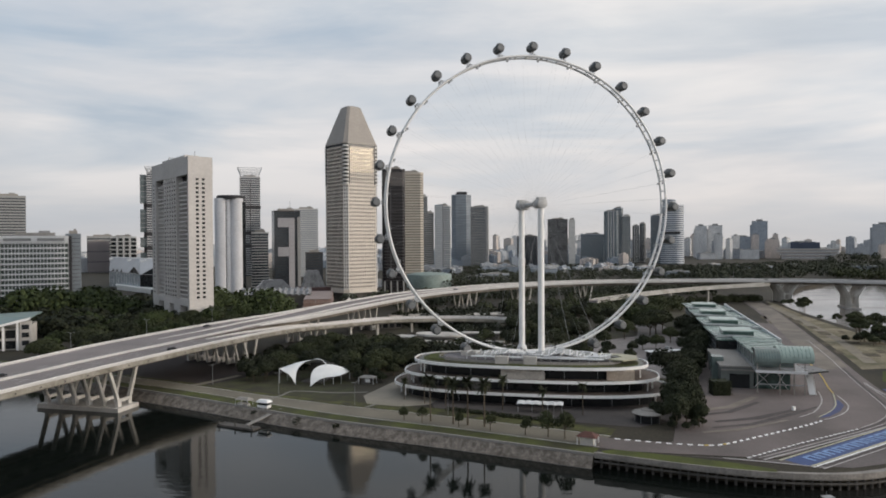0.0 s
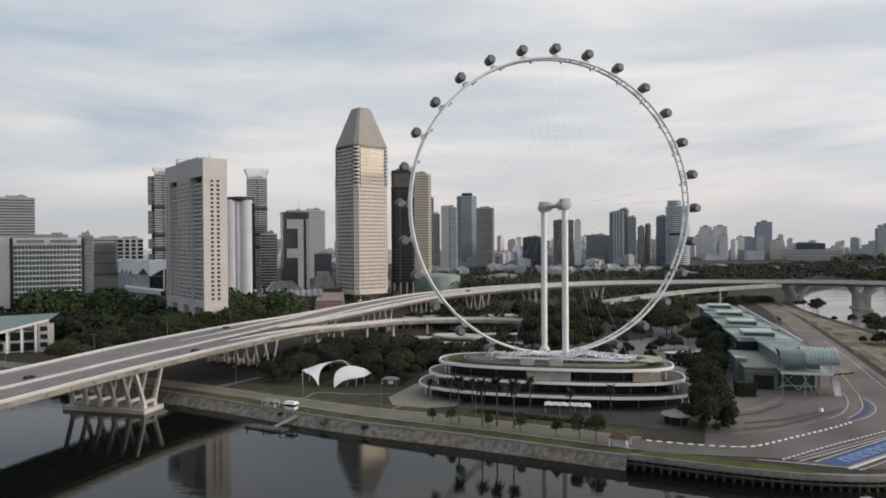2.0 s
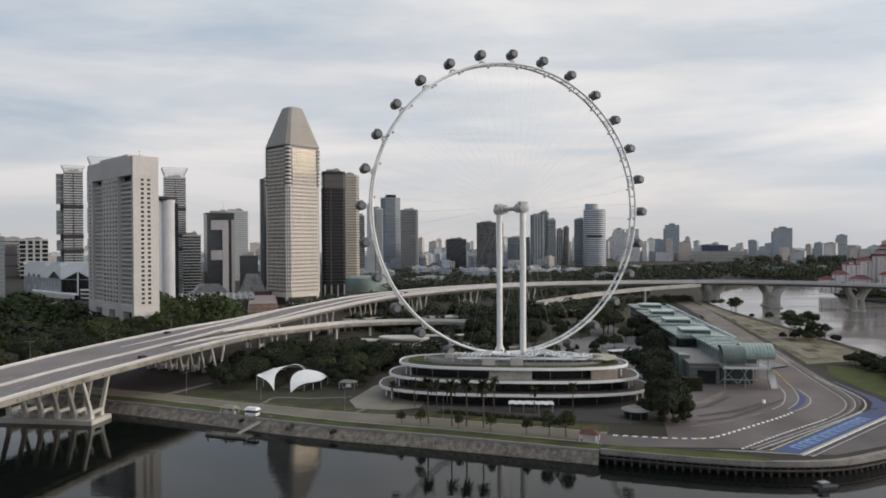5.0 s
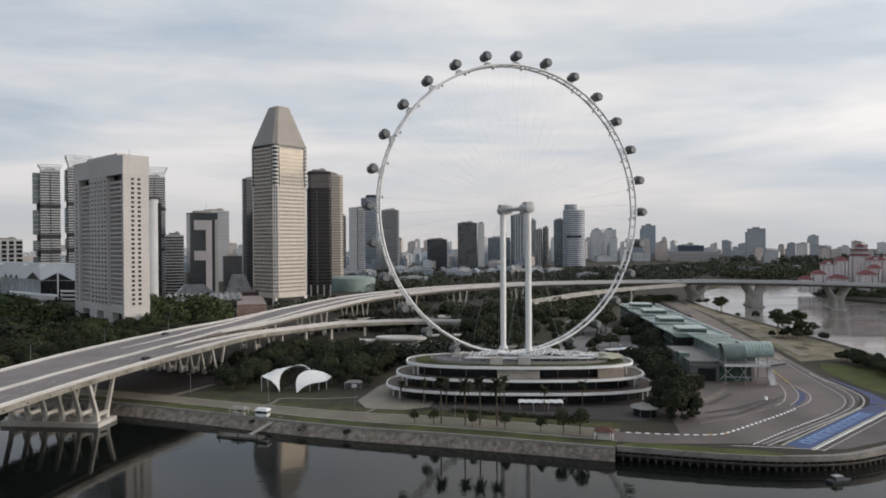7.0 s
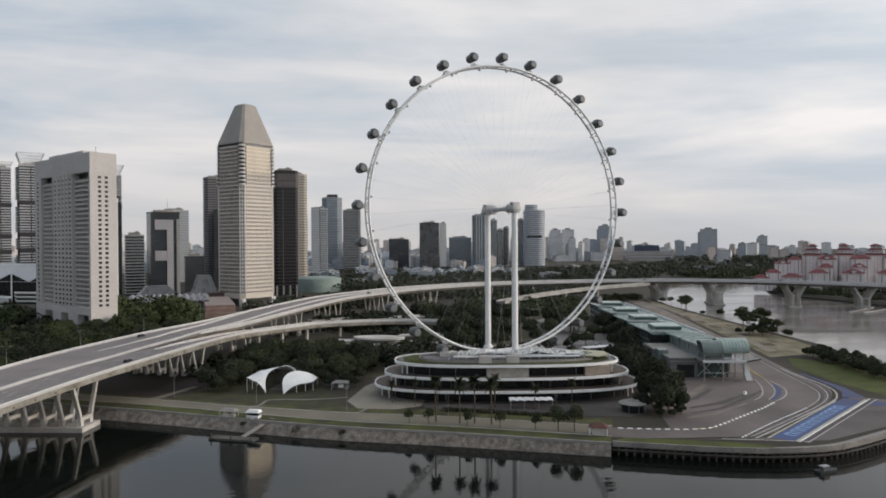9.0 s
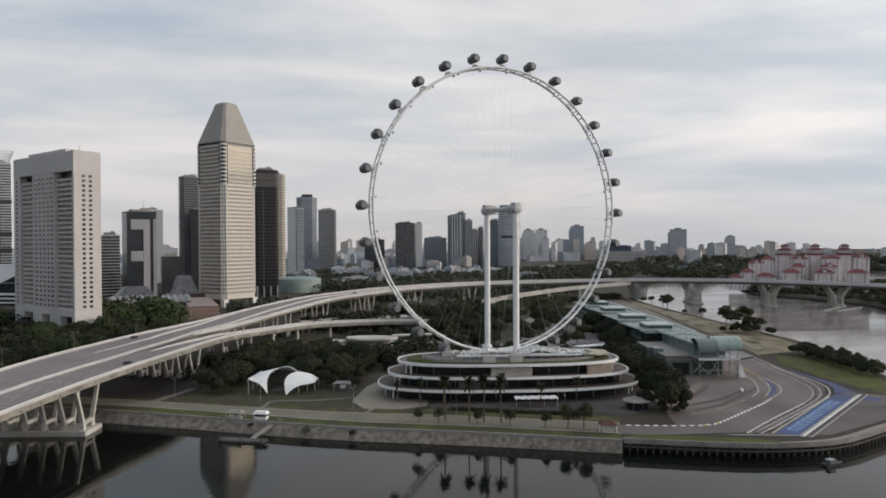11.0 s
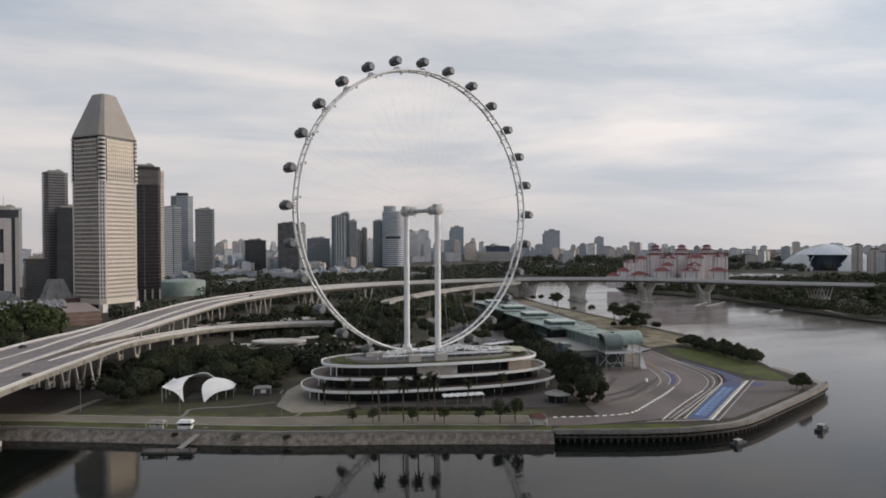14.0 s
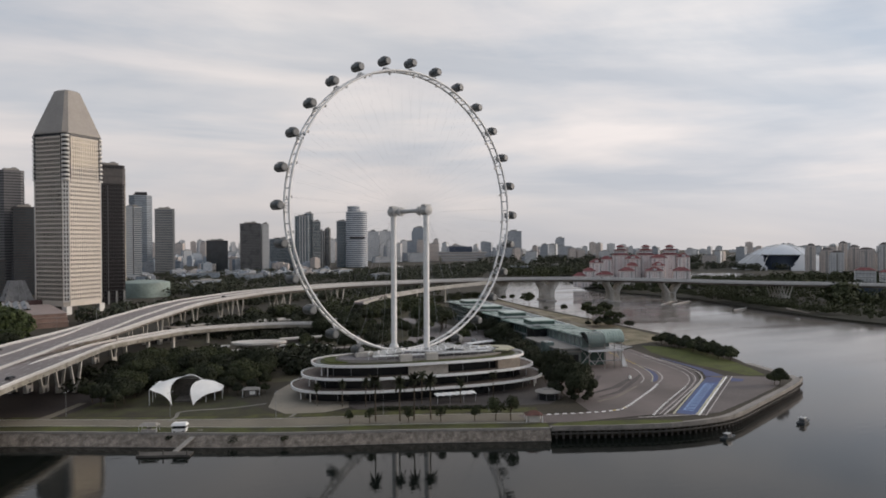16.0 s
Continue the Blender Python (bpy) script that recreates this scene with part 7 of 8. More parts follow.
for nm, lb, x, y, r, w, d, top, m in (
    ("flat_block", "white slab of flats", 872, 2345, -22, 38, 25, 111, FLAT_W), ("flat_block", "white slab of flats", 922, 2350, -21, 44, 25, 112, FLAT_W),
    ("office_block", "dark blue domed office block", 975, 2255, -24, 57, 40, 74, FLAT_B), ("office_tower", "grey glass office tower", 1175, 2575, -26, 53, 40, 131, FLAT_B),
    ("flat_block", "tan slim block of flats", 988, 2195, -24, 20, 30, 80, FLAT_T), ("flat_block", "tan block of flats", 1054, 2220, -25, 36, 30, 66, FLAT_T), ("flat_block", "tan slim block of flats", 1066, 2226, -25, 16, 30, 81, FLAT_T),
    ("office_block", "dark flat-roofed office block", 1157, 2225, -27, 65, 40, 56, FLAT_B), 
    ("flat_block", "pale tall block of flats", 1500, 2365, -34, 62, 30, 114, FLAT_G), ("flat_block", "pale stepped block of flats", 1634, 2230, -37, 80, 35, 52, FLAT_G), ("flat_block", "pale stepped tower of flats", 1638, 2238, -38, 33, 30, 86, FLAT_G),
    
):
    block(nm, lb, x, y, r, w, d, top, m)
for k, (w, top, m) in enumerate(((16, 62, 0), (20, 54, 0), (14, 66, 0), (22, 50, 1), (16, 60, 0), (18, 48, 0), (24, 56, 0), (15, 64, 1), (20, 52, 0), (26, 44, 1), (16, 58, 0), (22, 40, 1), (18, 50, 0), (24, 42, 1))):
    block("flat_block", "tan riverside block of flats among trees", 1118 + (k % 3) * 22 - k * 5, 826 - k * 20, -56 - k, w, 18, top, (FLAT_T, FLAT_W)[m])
for x, y, w, z in ((888, 592, 13, 33), (916, 574, 12, 30), (943, 556, 13, 32)):
    fl_ = thing("riverside_flats", pose(x, y, 2.2, 0, 0, -56), "low white riverside flats with dull red hipped roofs", "apartment block", "low riverside flats")
    part("body", Shape().box(-w, w, -7, 7, 0, z - 6), FLAT_W, fl_, "white storeys")
    part("roof", Shape().prism([(-w - 1, -8), (w + 1, -8), (w + 1, 8), (-w - 1, 8)], z - 6, z - 2, top=[(-w * 0.5, -0.3), (w * 0.5, -0.3), (w * 0.5, 0.3), (-w * 0.5, 0.3)]), surface("dull_red_roof", (0.215, 0.072, 0.074), rough=0.8, big=6, fine=0.8, var=0.3), fl_, "dull red hipped roof")
    for k in range(1, 5):
        part("balcony_band", Shape().box(-w + 1, w - 1, -7.5, -7, k * (z - 6) / 5, k * (z - 6) / 5 + 1.0), BAND_G, fl_)
shed = thing("boat_shed", pose(800, 512, 2.2, 0, 0, -56), "long dark blue riverside shed with a flat roof", "shed")
part("wall", Shape().box(-34, 34, -8, 8, 0, 12.5), M("shed_blue", (0.045, 0.065, 0.10)), shed, "dark blue cladding")
part("roof", Shape().box(-35, 35, -9, 9, 12.5, 13.4), BAND_G, shed, "grey flat roof")
terr = thing("terraced_block", pose(1096, 2090, G, 0, 0, -27), "tan terraced block that widens upward, a dark hall on its roof", "building", "far city blocks")
for k in range(7):
    w_ = 62 + k * 4.0
    part("tier", Shape().box(-w_, w_, -22 - k * 1.2, 22, k * 4.8, k * 4.8 + 3.3), (FLAT_T, FLAT_W)[k % 2], terr, "tan tier")
    part("tier_gap", Shape().box(-w_ + 2, w_ - 2, -20 - k * 1.2, 20, k * 4.8 + 3.3, k * 4.8 + 4.8), BAND_G, terr)
part("roof_hall", Shape().box(-44, 34, -16, 14, 33.6, 52), M("roof_hall_blue", (0.07, 0.085, 0.125)), terr, "dark blue roof hall")
rb = random.Random(11)
FAR_FLATS = {}


def far_flat(cx, cy, rot, w, d, top, mat):
    """A flat block at the edge of sight, joined with the others of its colour."""
    sh = FAR_FLATS.setdefault(mat.name, Shape())
    c_, s_ = math.cos(radians(rot)), math.sin(radians(rot))

    def plan(k, j):
        return [(cx + x * c_ - y * s_, cy + x * s_ + y * c_) for x, y in ((-w * k, -d * j), (w * k, -d * j), (w * k, d * j), (-w * k, d * j))]

    sh.prism(plan(0.5, 0.5), G - 1, top)
    sh.prism(plan(0.2, 0.25), top, top + 3.0)


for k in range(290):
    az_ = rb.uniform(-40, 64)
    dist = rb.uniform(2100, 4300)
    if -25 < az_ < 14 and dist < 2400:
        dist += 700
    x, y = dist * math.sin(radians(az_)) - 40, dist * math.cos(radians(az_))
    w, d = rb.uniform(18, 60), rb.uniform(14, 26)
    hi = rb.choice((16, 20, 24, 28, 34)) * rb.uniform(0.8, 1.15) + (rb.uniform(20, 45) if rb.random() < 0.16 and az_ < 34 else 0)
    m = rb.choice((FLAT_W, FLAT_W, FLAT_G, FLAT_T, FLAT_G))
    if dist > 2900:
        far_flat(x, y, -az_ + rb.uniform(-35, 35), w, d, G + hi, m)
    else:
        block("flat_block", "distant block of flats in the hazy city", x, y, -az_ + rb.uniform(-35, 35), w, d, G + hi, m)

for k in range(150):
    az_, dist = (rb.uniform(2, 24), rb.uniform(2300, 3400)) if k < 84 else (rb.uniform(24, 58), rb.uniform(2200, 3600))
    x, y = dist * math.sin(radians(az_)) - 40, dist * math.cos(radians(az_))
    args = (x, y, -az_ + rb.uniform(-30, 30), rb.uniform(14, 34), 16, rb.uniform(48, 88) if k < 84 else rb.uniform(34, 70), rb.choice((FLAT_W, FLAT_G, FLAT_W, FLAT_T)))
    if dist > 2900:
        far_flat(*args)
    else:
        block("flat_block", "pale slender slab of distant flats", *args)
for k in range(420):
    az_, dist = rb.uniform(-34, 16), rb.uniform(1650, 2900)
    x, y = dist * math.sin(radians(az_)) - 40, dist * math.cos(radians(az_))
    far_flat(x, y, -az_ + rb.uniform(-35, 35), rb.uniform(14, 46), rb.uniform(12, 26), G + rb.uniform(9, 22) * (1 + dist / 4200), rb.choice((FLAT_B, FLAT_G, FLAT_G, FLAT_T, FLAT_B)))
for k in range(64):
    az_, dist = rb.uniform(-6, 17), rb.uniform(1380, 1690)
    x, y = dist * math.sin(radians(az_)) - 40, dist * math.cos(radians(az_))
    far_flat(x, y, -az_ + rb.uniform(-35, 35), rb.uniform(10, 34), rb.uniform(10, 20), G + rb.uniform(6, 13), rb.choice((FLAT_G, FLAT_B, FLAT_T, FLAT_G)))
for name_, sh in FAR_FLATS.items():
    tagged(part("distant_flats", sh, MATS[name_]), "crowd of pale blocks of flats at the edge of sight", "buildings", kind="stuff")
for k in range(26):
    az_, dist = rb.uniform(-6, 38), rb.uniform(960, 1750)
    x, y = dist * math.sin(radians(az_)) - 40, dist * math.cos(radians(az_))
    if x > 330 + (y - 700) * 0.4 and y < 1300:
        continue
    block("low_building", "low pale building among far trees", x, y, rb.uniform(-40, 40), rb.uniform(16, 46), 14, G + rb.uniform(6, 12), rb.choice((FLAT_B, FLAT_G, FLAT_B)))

# red-roofed condominium by the river
cr_ = random.Random(14)
PINK = windowed("flat_pink", (0.86, 0.77, 0.75), (0.46, 0.37, 0.37), 3.2, 3.4, 0.42, 0.5)


def hip(sh_w, sh_d, z, rise_):
    return Shape().prism([(-sh_w, -sh_d), (sh_w, -sh_d), (sh_w, sh_d), (-sh_w, sh_d)], z, z + rise_, top=[(-sh_w * 0.3, -0.3), (sh_w * 0.3, -0.3), (sh_w * 0.3, 0.3), (-sh_w * 0.3, 0.3)])


PANTILE = surface("dull_red_roof", (0.215, 0.072, 0.074), rough=0.8, big=6, fine=0.8, var=0.3)


def condo(bx, by, z, w, d, kind, turn):
    """A wing of the riverside flats, its eave at height z: kind 0 a plain hipped wing, 1 a stepped one, 2 a tiered tower."""
    c = thing("condominium_block", pose(bx, by, G, 0, 0, turn), "pink and white riverside flats with dull red hipped roofs", "apartment block", "riverside condominium")
    h = z - G - 4
    part("body", Shape().box(-w, w, -d, d, 0, h), PINK, c, "pink and white storeys")
    for x in (-0.85, -0.4, 0.4, 0.85):
        part("bay", Shape().box(w * x - 0.9, w * x + 0.9, -d - 0.9, -d, 0, h - 2.5), M("bay_white", (0.80, 0.76, 0.75)), c, "white projecting bay")
    # grey strips on the wall stand for shade in balcony recesses
    for x in (-0.62, 0.62):
        part("balcony_shaft", Shape().box(w * x - 0.5, w * x + 0.5, -d - 0.15, -d, 2, h - 1), BAND_G, c, "grey strip painted for the shade of a balcony recess")
    if kind < 2:
        part("roof", hip(w + 1.2, d + 1.2, h, 5.0), PANTILE, c, "dull red hipped roof")
        if kind:
            part("dormer", Shape().box(-2.6, 2.6, -d - 0.4, 0, h, h + 3.2), FLAT_W, c, "white dormer")
            part("dormer_roof", hip(3.4, 4.0, h + 3.2, 2.6), PANTILE, c, "small red roof", at=pose(0, -d * 0.4, 0))
        return c
    part("skirt_roof", Shape().prism([(-w - 1, -d - 1), (w + 1, -d - 1), (w + 1, d + 1), (-w - 1, d + 1)], h, h + 3.0, top=[(-w * 0.7, -d * 0.7), (w * 0.7, -d * 0.7), (w * 0.7, d * 0.7), (-w * 0.7, d * 0.7)]), PANTILE, c, "dull red skirt roof")
    part("upper", Shape().box(-w * 0.7, w * 0.7, -d * 0.7, d * 0.7, h + 3, h + 7), FLAT_W, c, "white upper storeys")
    part("upper_roof", Shape().prism([(-w * 0.9, -d * 0.9), (w * 0.9, -d * 0.9), (w * 0.9, d * 0.9), (-w * 0.9, d * 0.9)], h + 7, h + 9.4, top=[(-w * 0.45, -d * 0.45), (w * 0.45, -d * 0.45), (w * 0.45, d * 0.45), (-w * 0.45, d * 0.45)]), PANTILE, c, "dull red middle roof")
    part("lantern", Shape().box(-w * 0.4, w * 0.4, -d * 0.4, d * 0.4, h + 9.4, h + 12), FLAT_W, c, "white lantern storey")
    part("roof", hip(w * 0.6, d * 0.6, h + 12, 3.4), PANTILE, c, "dull red lantern roof")
    return c


for bx, by, z, w, d, kind in ((636, 815, 55, 12, 9, 2), (673, 800, 55, 12, 9, 2), (708, 785, 55, 12, 9, 2), (601, 830, 44, 9, 8, 1), (614, 822, 49, 8, 8, 0), (642, 795, 50, 11, 7, 1), (676, 776, 51, 11, 7, 0), (718, 768, 52, 9, 8, 1),
                              (612, 776, 33, 11, 7, 0), (646, 756, 33, 12, 7, 1), (680, 736, 33, 12, 7, 0), (579, 820, 32, 9, 7, 0), (566, 826, 25, 9, 7, 0), (655, 808, 46, 9, 7, 0), (691, 792, 47, 9, 7, 1), (592, 800, 27, 12, 7, 0), (628, 782, 40, 8, 7, 0), (662, 764, 40, 8, 7, 1)):
    condo(bx, by, z, w, d, kind, -40 + cr_.uniform(-8, 8))
stad = thing("stadium", pose(1441, 1114, 2, 0, 0, -48), "wide pale ribbed stadium dome with an open side", "stadium")
DOME_R, DOME_H, RINGS, SEGS = 116.0, 60.0, 30, 140
sets = {"roof": Shape(), "wing": Shape()}


def on_dome(i, j):
    rr = 1 - i / RINGS
    th = 2 * math.pi * j / SEGS
    return (DOME_R * rr * math.cos(th), DOME_R * rr * math.sin(th), DOME_H * (1 - rr ** 2))


for i in range(RINGS):
    for j in range(SEGS):
        quad = [on_dome(i, j), on_dome(i, j + 1), on_dome(i + 1, j + 1), on_dome(i + 1, j)]
        mx_, my_, mz_ = (sum(q[k] for q in quad) / 4 for k in range(3))
        if my_ < 0 and mz_ < 36 and -44 - mz_ * 0.2 < mx_ < 2 + mz_ * 0.8:
            continue
        sets["roof" if mz_ > 35 and my_ < 40 else "wing"].add(quad, [(0, 1, 2, 3)])
part("roof", sets["roof"], M("dome_roof", (0.66, 0.69, 0.73)), stad, "pale movable roof")
part("wing", sets["wing"], M("dome_cladding", (0.48, 0.49, 0.51)), stad, "grey metal dome wings")
for a in range(-150, 151, 15):
    pts_ = [(DOME_R * (1 - i / 10) * math.sin(radians(a)), DOME_R * (1 - i / 10) * math.cos(radians(a)), DOME_H * (1 - (1 - i / 10) ** 2) + 0.3) for i in range(10)]
    part("rib", Shape().tube(pts_, 0.6, 5), BAND_W, stad, "pale roof rib")
part("stand", Shape().prism([(62 * math.cos(a), 56 * math.sin(a)) for a in [2 * math.pi * k / 24 for k in range(24)]], 0, 33), M("stand_blue", (0.075, 0.10, 0.15)), stad, "dark blue seating stand")
drum = thing("round_hall", pose(-20, 985, G), "round pale green glass hall with a low dome", "hall")
part("drum", Shape().lathe([(32, 0), (32, 17), (31, 18.5)], 32), surface("pale_green", (0.24, 0.30, 0.275), rough=0.6, big=12, fine=2), drum, "pale green glazed drum", smooth=True)
part("dome", Shape().lathe([(29, 18.5), (24, 20), (12, 21), (1, 21.2)], 32), surface("pale_green", (0, 0, 0)), drum, "low dome roof", smooth=True)
for nm, x, y, r, w, d, h in (("glass_house", -205, 840, 20, 60, 26, 20), ("glass_house", -150, 800, 20, 34, 24, 33)):
    g = thing(nm, pose(x, y, G, 0, 0, r), "faceted glass atrium between the towers", "atrium")
    part("glazing", Shape().prism([(-w / 2, -d / 2), (w / 2, -d / 2), (w / 2, d / 2), (-w / 2, d / 2)], 0, h, top=[(-w / 5, -d / 6), (w / 6, -d / 6), (w / 6, d / 4), (-w / 5, d / 4)]), FOLD, g, "grey glass facets")
    part("plinth", Shape().box(-w / 2 - 1, w / 2 + 1, -d / 2 - 1, d / 2 + 1, 0, h * 0.42), surface("maroon_stone", (0.115, 0.065, 0.062), rough=0.6, big=6, fine=0.8, var=0.2), g, "dark red stone base")
    for k in range(1, 4):
        part("facet_rib", Shape().tube([(-w / 2 + w * k / 4, -d / 2, 0.1), (-w / 5 + w * 0.366 * k / 4, -d / 6, h)], 0.2, 5), BAND_G, g)

# ---- trees ----
rt = random.Random(21)


def leaf_cloud(sh, cx, cy, cz, rx, rz, n, size, rnd):
    """Leaf clumps: small bent quads scattered near the surface of a lumpy crown."""
    for _ in range(n):
        th, z = rnd.uniform(0, 2 * math.pi), rnd.uniform(-0.75, 1.0)
        r = math.sqrt(max(0.0, 1 - z * z)) * rnd.uniform(0.72, 1.06)
        p = Vector((cx + rx * r * math.cos(th), cy + rx * r * math.sin(th), cz + rz * z * rnd.uniform(0.8, 1.05)))
        nrm = Vector((math.cos(th) * r, math.sin(th) * r, z * 0.8 + 0.35)) + Vector((rnd.gauss(0, 0.45), rnd.gauss(0, 0.45), rnd.gauss(0, 0.45)))
        nrm.normalize()
        e1 = nrm.orthogonal().normalized()
        e1 = Matrix.Rotation(rnd.uniform(0, 6.28), 3, nrm) @ e1
        e2 = nrm.cross(e1)
        s_ = size * rnd.uniform(0.6, 1.35)
        sh.add([p - e1 * s_, p + e2 * s_ * 0.7 - nrm * s_ * 0.25, p + e1 * s_, p - e2 * s_ * 0.7 - nrm * s_ * 0.25], [(0, 1, 2, 3)])


def tree_mesh(h, spread, lobes, leaves, size, mat, rnd):
    trunk = Shape()
    trunk.tube([(0, 0, -0.3), (0.1, 0.05, h * 0.25), (0.25, -0.1, h * 0.55)], h * 0.028, 8, r2=h * 0.014)
    crown = Shape()
    for k in range(lobes):
        a = 2 * math.pi * k / lobes + rnd.uniform(-0.4, 0.4)
        rr = spread * rnd.uniform(0.35, 0.62) if k else 0.0
        z = h * rnd.uniform(0.52, 0.74) if k else h * 0.78
        x, y = rr * math.cos(a), rr * math.sin(a)
        trunk.tube([(0.1, 0, h * 0.3), (x * 0.5, y * 0.5, h * 0.48), (x, y, z)], h * 0.012, 6, r2=h * 0.004)
        leaf_cloud(crown, x, y, z, spread * rnd.uniform(0.42, 0.56), h * rnd.uniform(0.17, 0.26), leaves // lobes, size, rnd)
    return trunk.mesh("trunk", BARK), crown.mesh("crown", mat)


TREE_KINDS = []
for h, sp, lobes, leaves, mat in ((11, 6.0, 9, 2200, LEAF), (13, 7.0, 10, 2400, LEAF_D), (9, 5.0, 8, 1800, LEAF), (14, 6.2, 9, 2300, LEAF_B), (8, 4.4, 7, 1500, LEAF_D), (12, 8.2, 11, 2500, LEAF)):
    TREE_KINDS.append(tree_mesh(h, sp, lobes, leaves, 0.5, mat, rt))


def tree(x, y, kind, scale=1.0, rot=0.0, z=G, label="broad leafy green park tree", group="park trees", stretch=1.0):
    t = thing("tree", pose(x, y, z, 0, 0, rot) @ Matrix.Diagonal((scale, scale, scale * stretch, 1)), label, "tree", group)
    tr, cr = TREE_KINDS[kind]
    part("trunk", tr, BARK, t, "brown trunk with limbs")
    part("crown", cr, LEAF, t, "dense uneven green crown")
    return t


def inside(poly, x, y):
    c = False
    for (x0, y0), (x1, y1) in zip(poly, poly[1:] + poly[:1]):
        if (y0 > y) != (y1 > y) and x < (x1 - x0) * (y - y0) / (y1 - y0) + x0:
            c = not c
    return c


def grove(poly, n, kinds, lo, hi, gap, seed, label="broad leafy green park tree", group="park trees"):
    rnd = random.Random(seed)
    xs, ys = [p[0] for p in poly], [p[1] for p in poly]
    spots, tries = [], 0
    while len(spots) < n and tries < n * 40:
        tries += 1
        x, y = rnd.uniform(min(xs), max(xs)), rnd.uniform(min(ys), max(ys))
        if inside(poly, x, y) and all((x - a) ** 2 + (y - b) ** 2 > gap * gap for a, b in spots):
            spots.append((x, y))
            tree(x, y, rnd.choice(kinds), rnd.uniform(lo, hi), rnd.uniform(0, 360), label=label, group=group)


grove([(-92, 358), (-80, 352), (-46, 344), (-30, 335), (-18, 345), (-14, 385), (-40, 430), (-78, 425), (-88, 395)], 46, (0, 1, 2, 5), 0.7, 1.05, 7, 1)
grove([(-230, 432), (-172, 420), (-150, 470), (-138, 520), (-140, 560), (-160, 560), (-190, 530), (-220, 520)], 34, (0, 1, 3, 5), 0.95, 1.35, 11, 3, "tall dense park tree beside the viaduct")
grove([(-236, 400), (-214, 372), (-192, 392), (-180, 425), (-225, 470), (-240, 440)], 20, (0, 1, 3, 5), 0.9, 1.3, 10, 4, "tall dense park tree beside the viaduct")
grove([(20, 352), (76, 346), (82, 400), (92, 450), (128, 490), (138, 560), (110, 590), (60, 560), (60, 500), (10, 440)], 58, (0, 1, 2, 4), 0.65, 1.1, 9, 7)
for x, y, k, s in ((101.7, 437.6, 2, 0.9), (121.8, 466.6, 0, 1.0), (142.7, 479, 5, 1.15), (150, 490, 1, 1.1), (157, 497, 0, 1.2), (163, 466, 1, 1.0), (121, 421, 4, 0.9), (130, 424, 2, 0.8), (155.6, 430, 1, 0.9), (152, 414, 4, 1.0), (148, 402, 1, 0.9), (96, 404, 4, 0.8), (104, 384, 2, 0.6), (158, 520, 3, 1.0), (163, 540, 5, 1.1), (142, 520, 0, 1.0), (138, 500, 3, 1.1), (112, 410, 4, 0.7), (89, 385, 4, 0.7), (146, 446, 0, 0.8), (158, 450, 4, 0.9)):
    tree(x, y, k, s * 1.25, x * 7 % 360, label="single leafy tree beside the paved car park", group="car park trees")
for x, y, k, w, hh in ((83, 247, 1, 0.8, 0.95), (88, 251, 1, 0.85, 1.2), (91.5, 248, 4, 0.85, 1.15), (80, 256, 4, 0.9, 0.9), (86, 260, 1, 0.75, 1.1), (93, 264, 1, 0.75, 1.3), (89, 270, 4, 1.0, 1.4), (97, 276, 1, 0.72, 1.35), (94, 283, 4, 0.9, 1.3), (101, 288, 1, 0.7, 1.15), (106, 300, 4, 0.9, 1.1), (100, 297, 1, 0.6, 0.9)):
    tree(x, y, k, w, x * 13 % 360, label="dense dark tree beside the terminal", stretch=hh / w)
for x, y, w in ((81, 245, 0.45), (85, 243.5, 0.4), (89, 246, 0.45), (93, 249, 0.42), (90, 254, 0.5), (96, 262, 0.5), (84, 252, 0.5), (98, 270, 0.5), (103, 292, 0.45)):
    tree(x, y, 4, w, x * 19 % 360, label="low dark shrub under the trees beside the terminal")
grove([(114, 322), (124, 318), (146, 410), (138, 412), (128, 372)], 9, (1, 4), 0.7, 1.0, 8, 15)
grove([(104, 312), (114, 312), (116, 330), (106, 332)], 5, (1, 4), 0.9, 1.2, 5, 10)
grove([(222, 274), (230, 288), (246, 330), (246, 352), (236, 352), (227, 312), (219, 284)], 44, (4, 2, 4), 0.55, 0.92, 2.6, 12, "low bushy tree on the grass bank")
for x, y, k, s in ((185, 226, 2, 0.72), (187, 224.5, 4, 1.0), (268, 432, 2, 0.75), (273, 438, 4, 0.9), (278, 436, 2, 0.8), (264, 441, 4, 0.8), (271, 446, 2, 0.85), (278, 447, 4, 1.0), (283, 427, 2, 0.6), (281, 422, 4, 0.7), (259, 446, 4, 0.6), (282, 440, 2, 0.5), (338, 688, 2, 0.7), (308, 566, 2, 0.5)):
    tree(x, y, k, s, x * 7 % 360, label="lone leafy tree on the riverbank", group="riverside trees")


def umbrella_mesh(rnd):
    """A flat-topped tree of unit height: a bare trunk that forks into a few raised clumps of leaves."""
    trunk, crown = Shape(), Shape()
    trunk.tube([(0, 0, -0.02), (0.01, 0, 0.25), (0.0, 0.01, 0.5)], 0.022, 7, r2=0.014)
    for k in range(6):
        a = k * 1.05 + rnd.uniform(-0.3, 0.3)
        rr, z = (rnd.uniform(0.14, 0.3), rnd.uniform(0.62, 0.84)) if k else (0.02, 0.88)
        x, y = rr * math.cos(a), rr * math.sin(a)
        trunk.tube([(0, 0, 0.42), (x * 0.5, y * 0.5, 0.56), (x, y, z)], 0.010, 5, r2=0.004)
        leaf_cloud(crown, x, y, z, rnd.uniform(0.15, 0.21), rnd.uniform(0.08, 0.12), 230, 0.034, rnd)
    return trunk.mesh("trunk", BARK), crown.mesh("crown", LEAF)


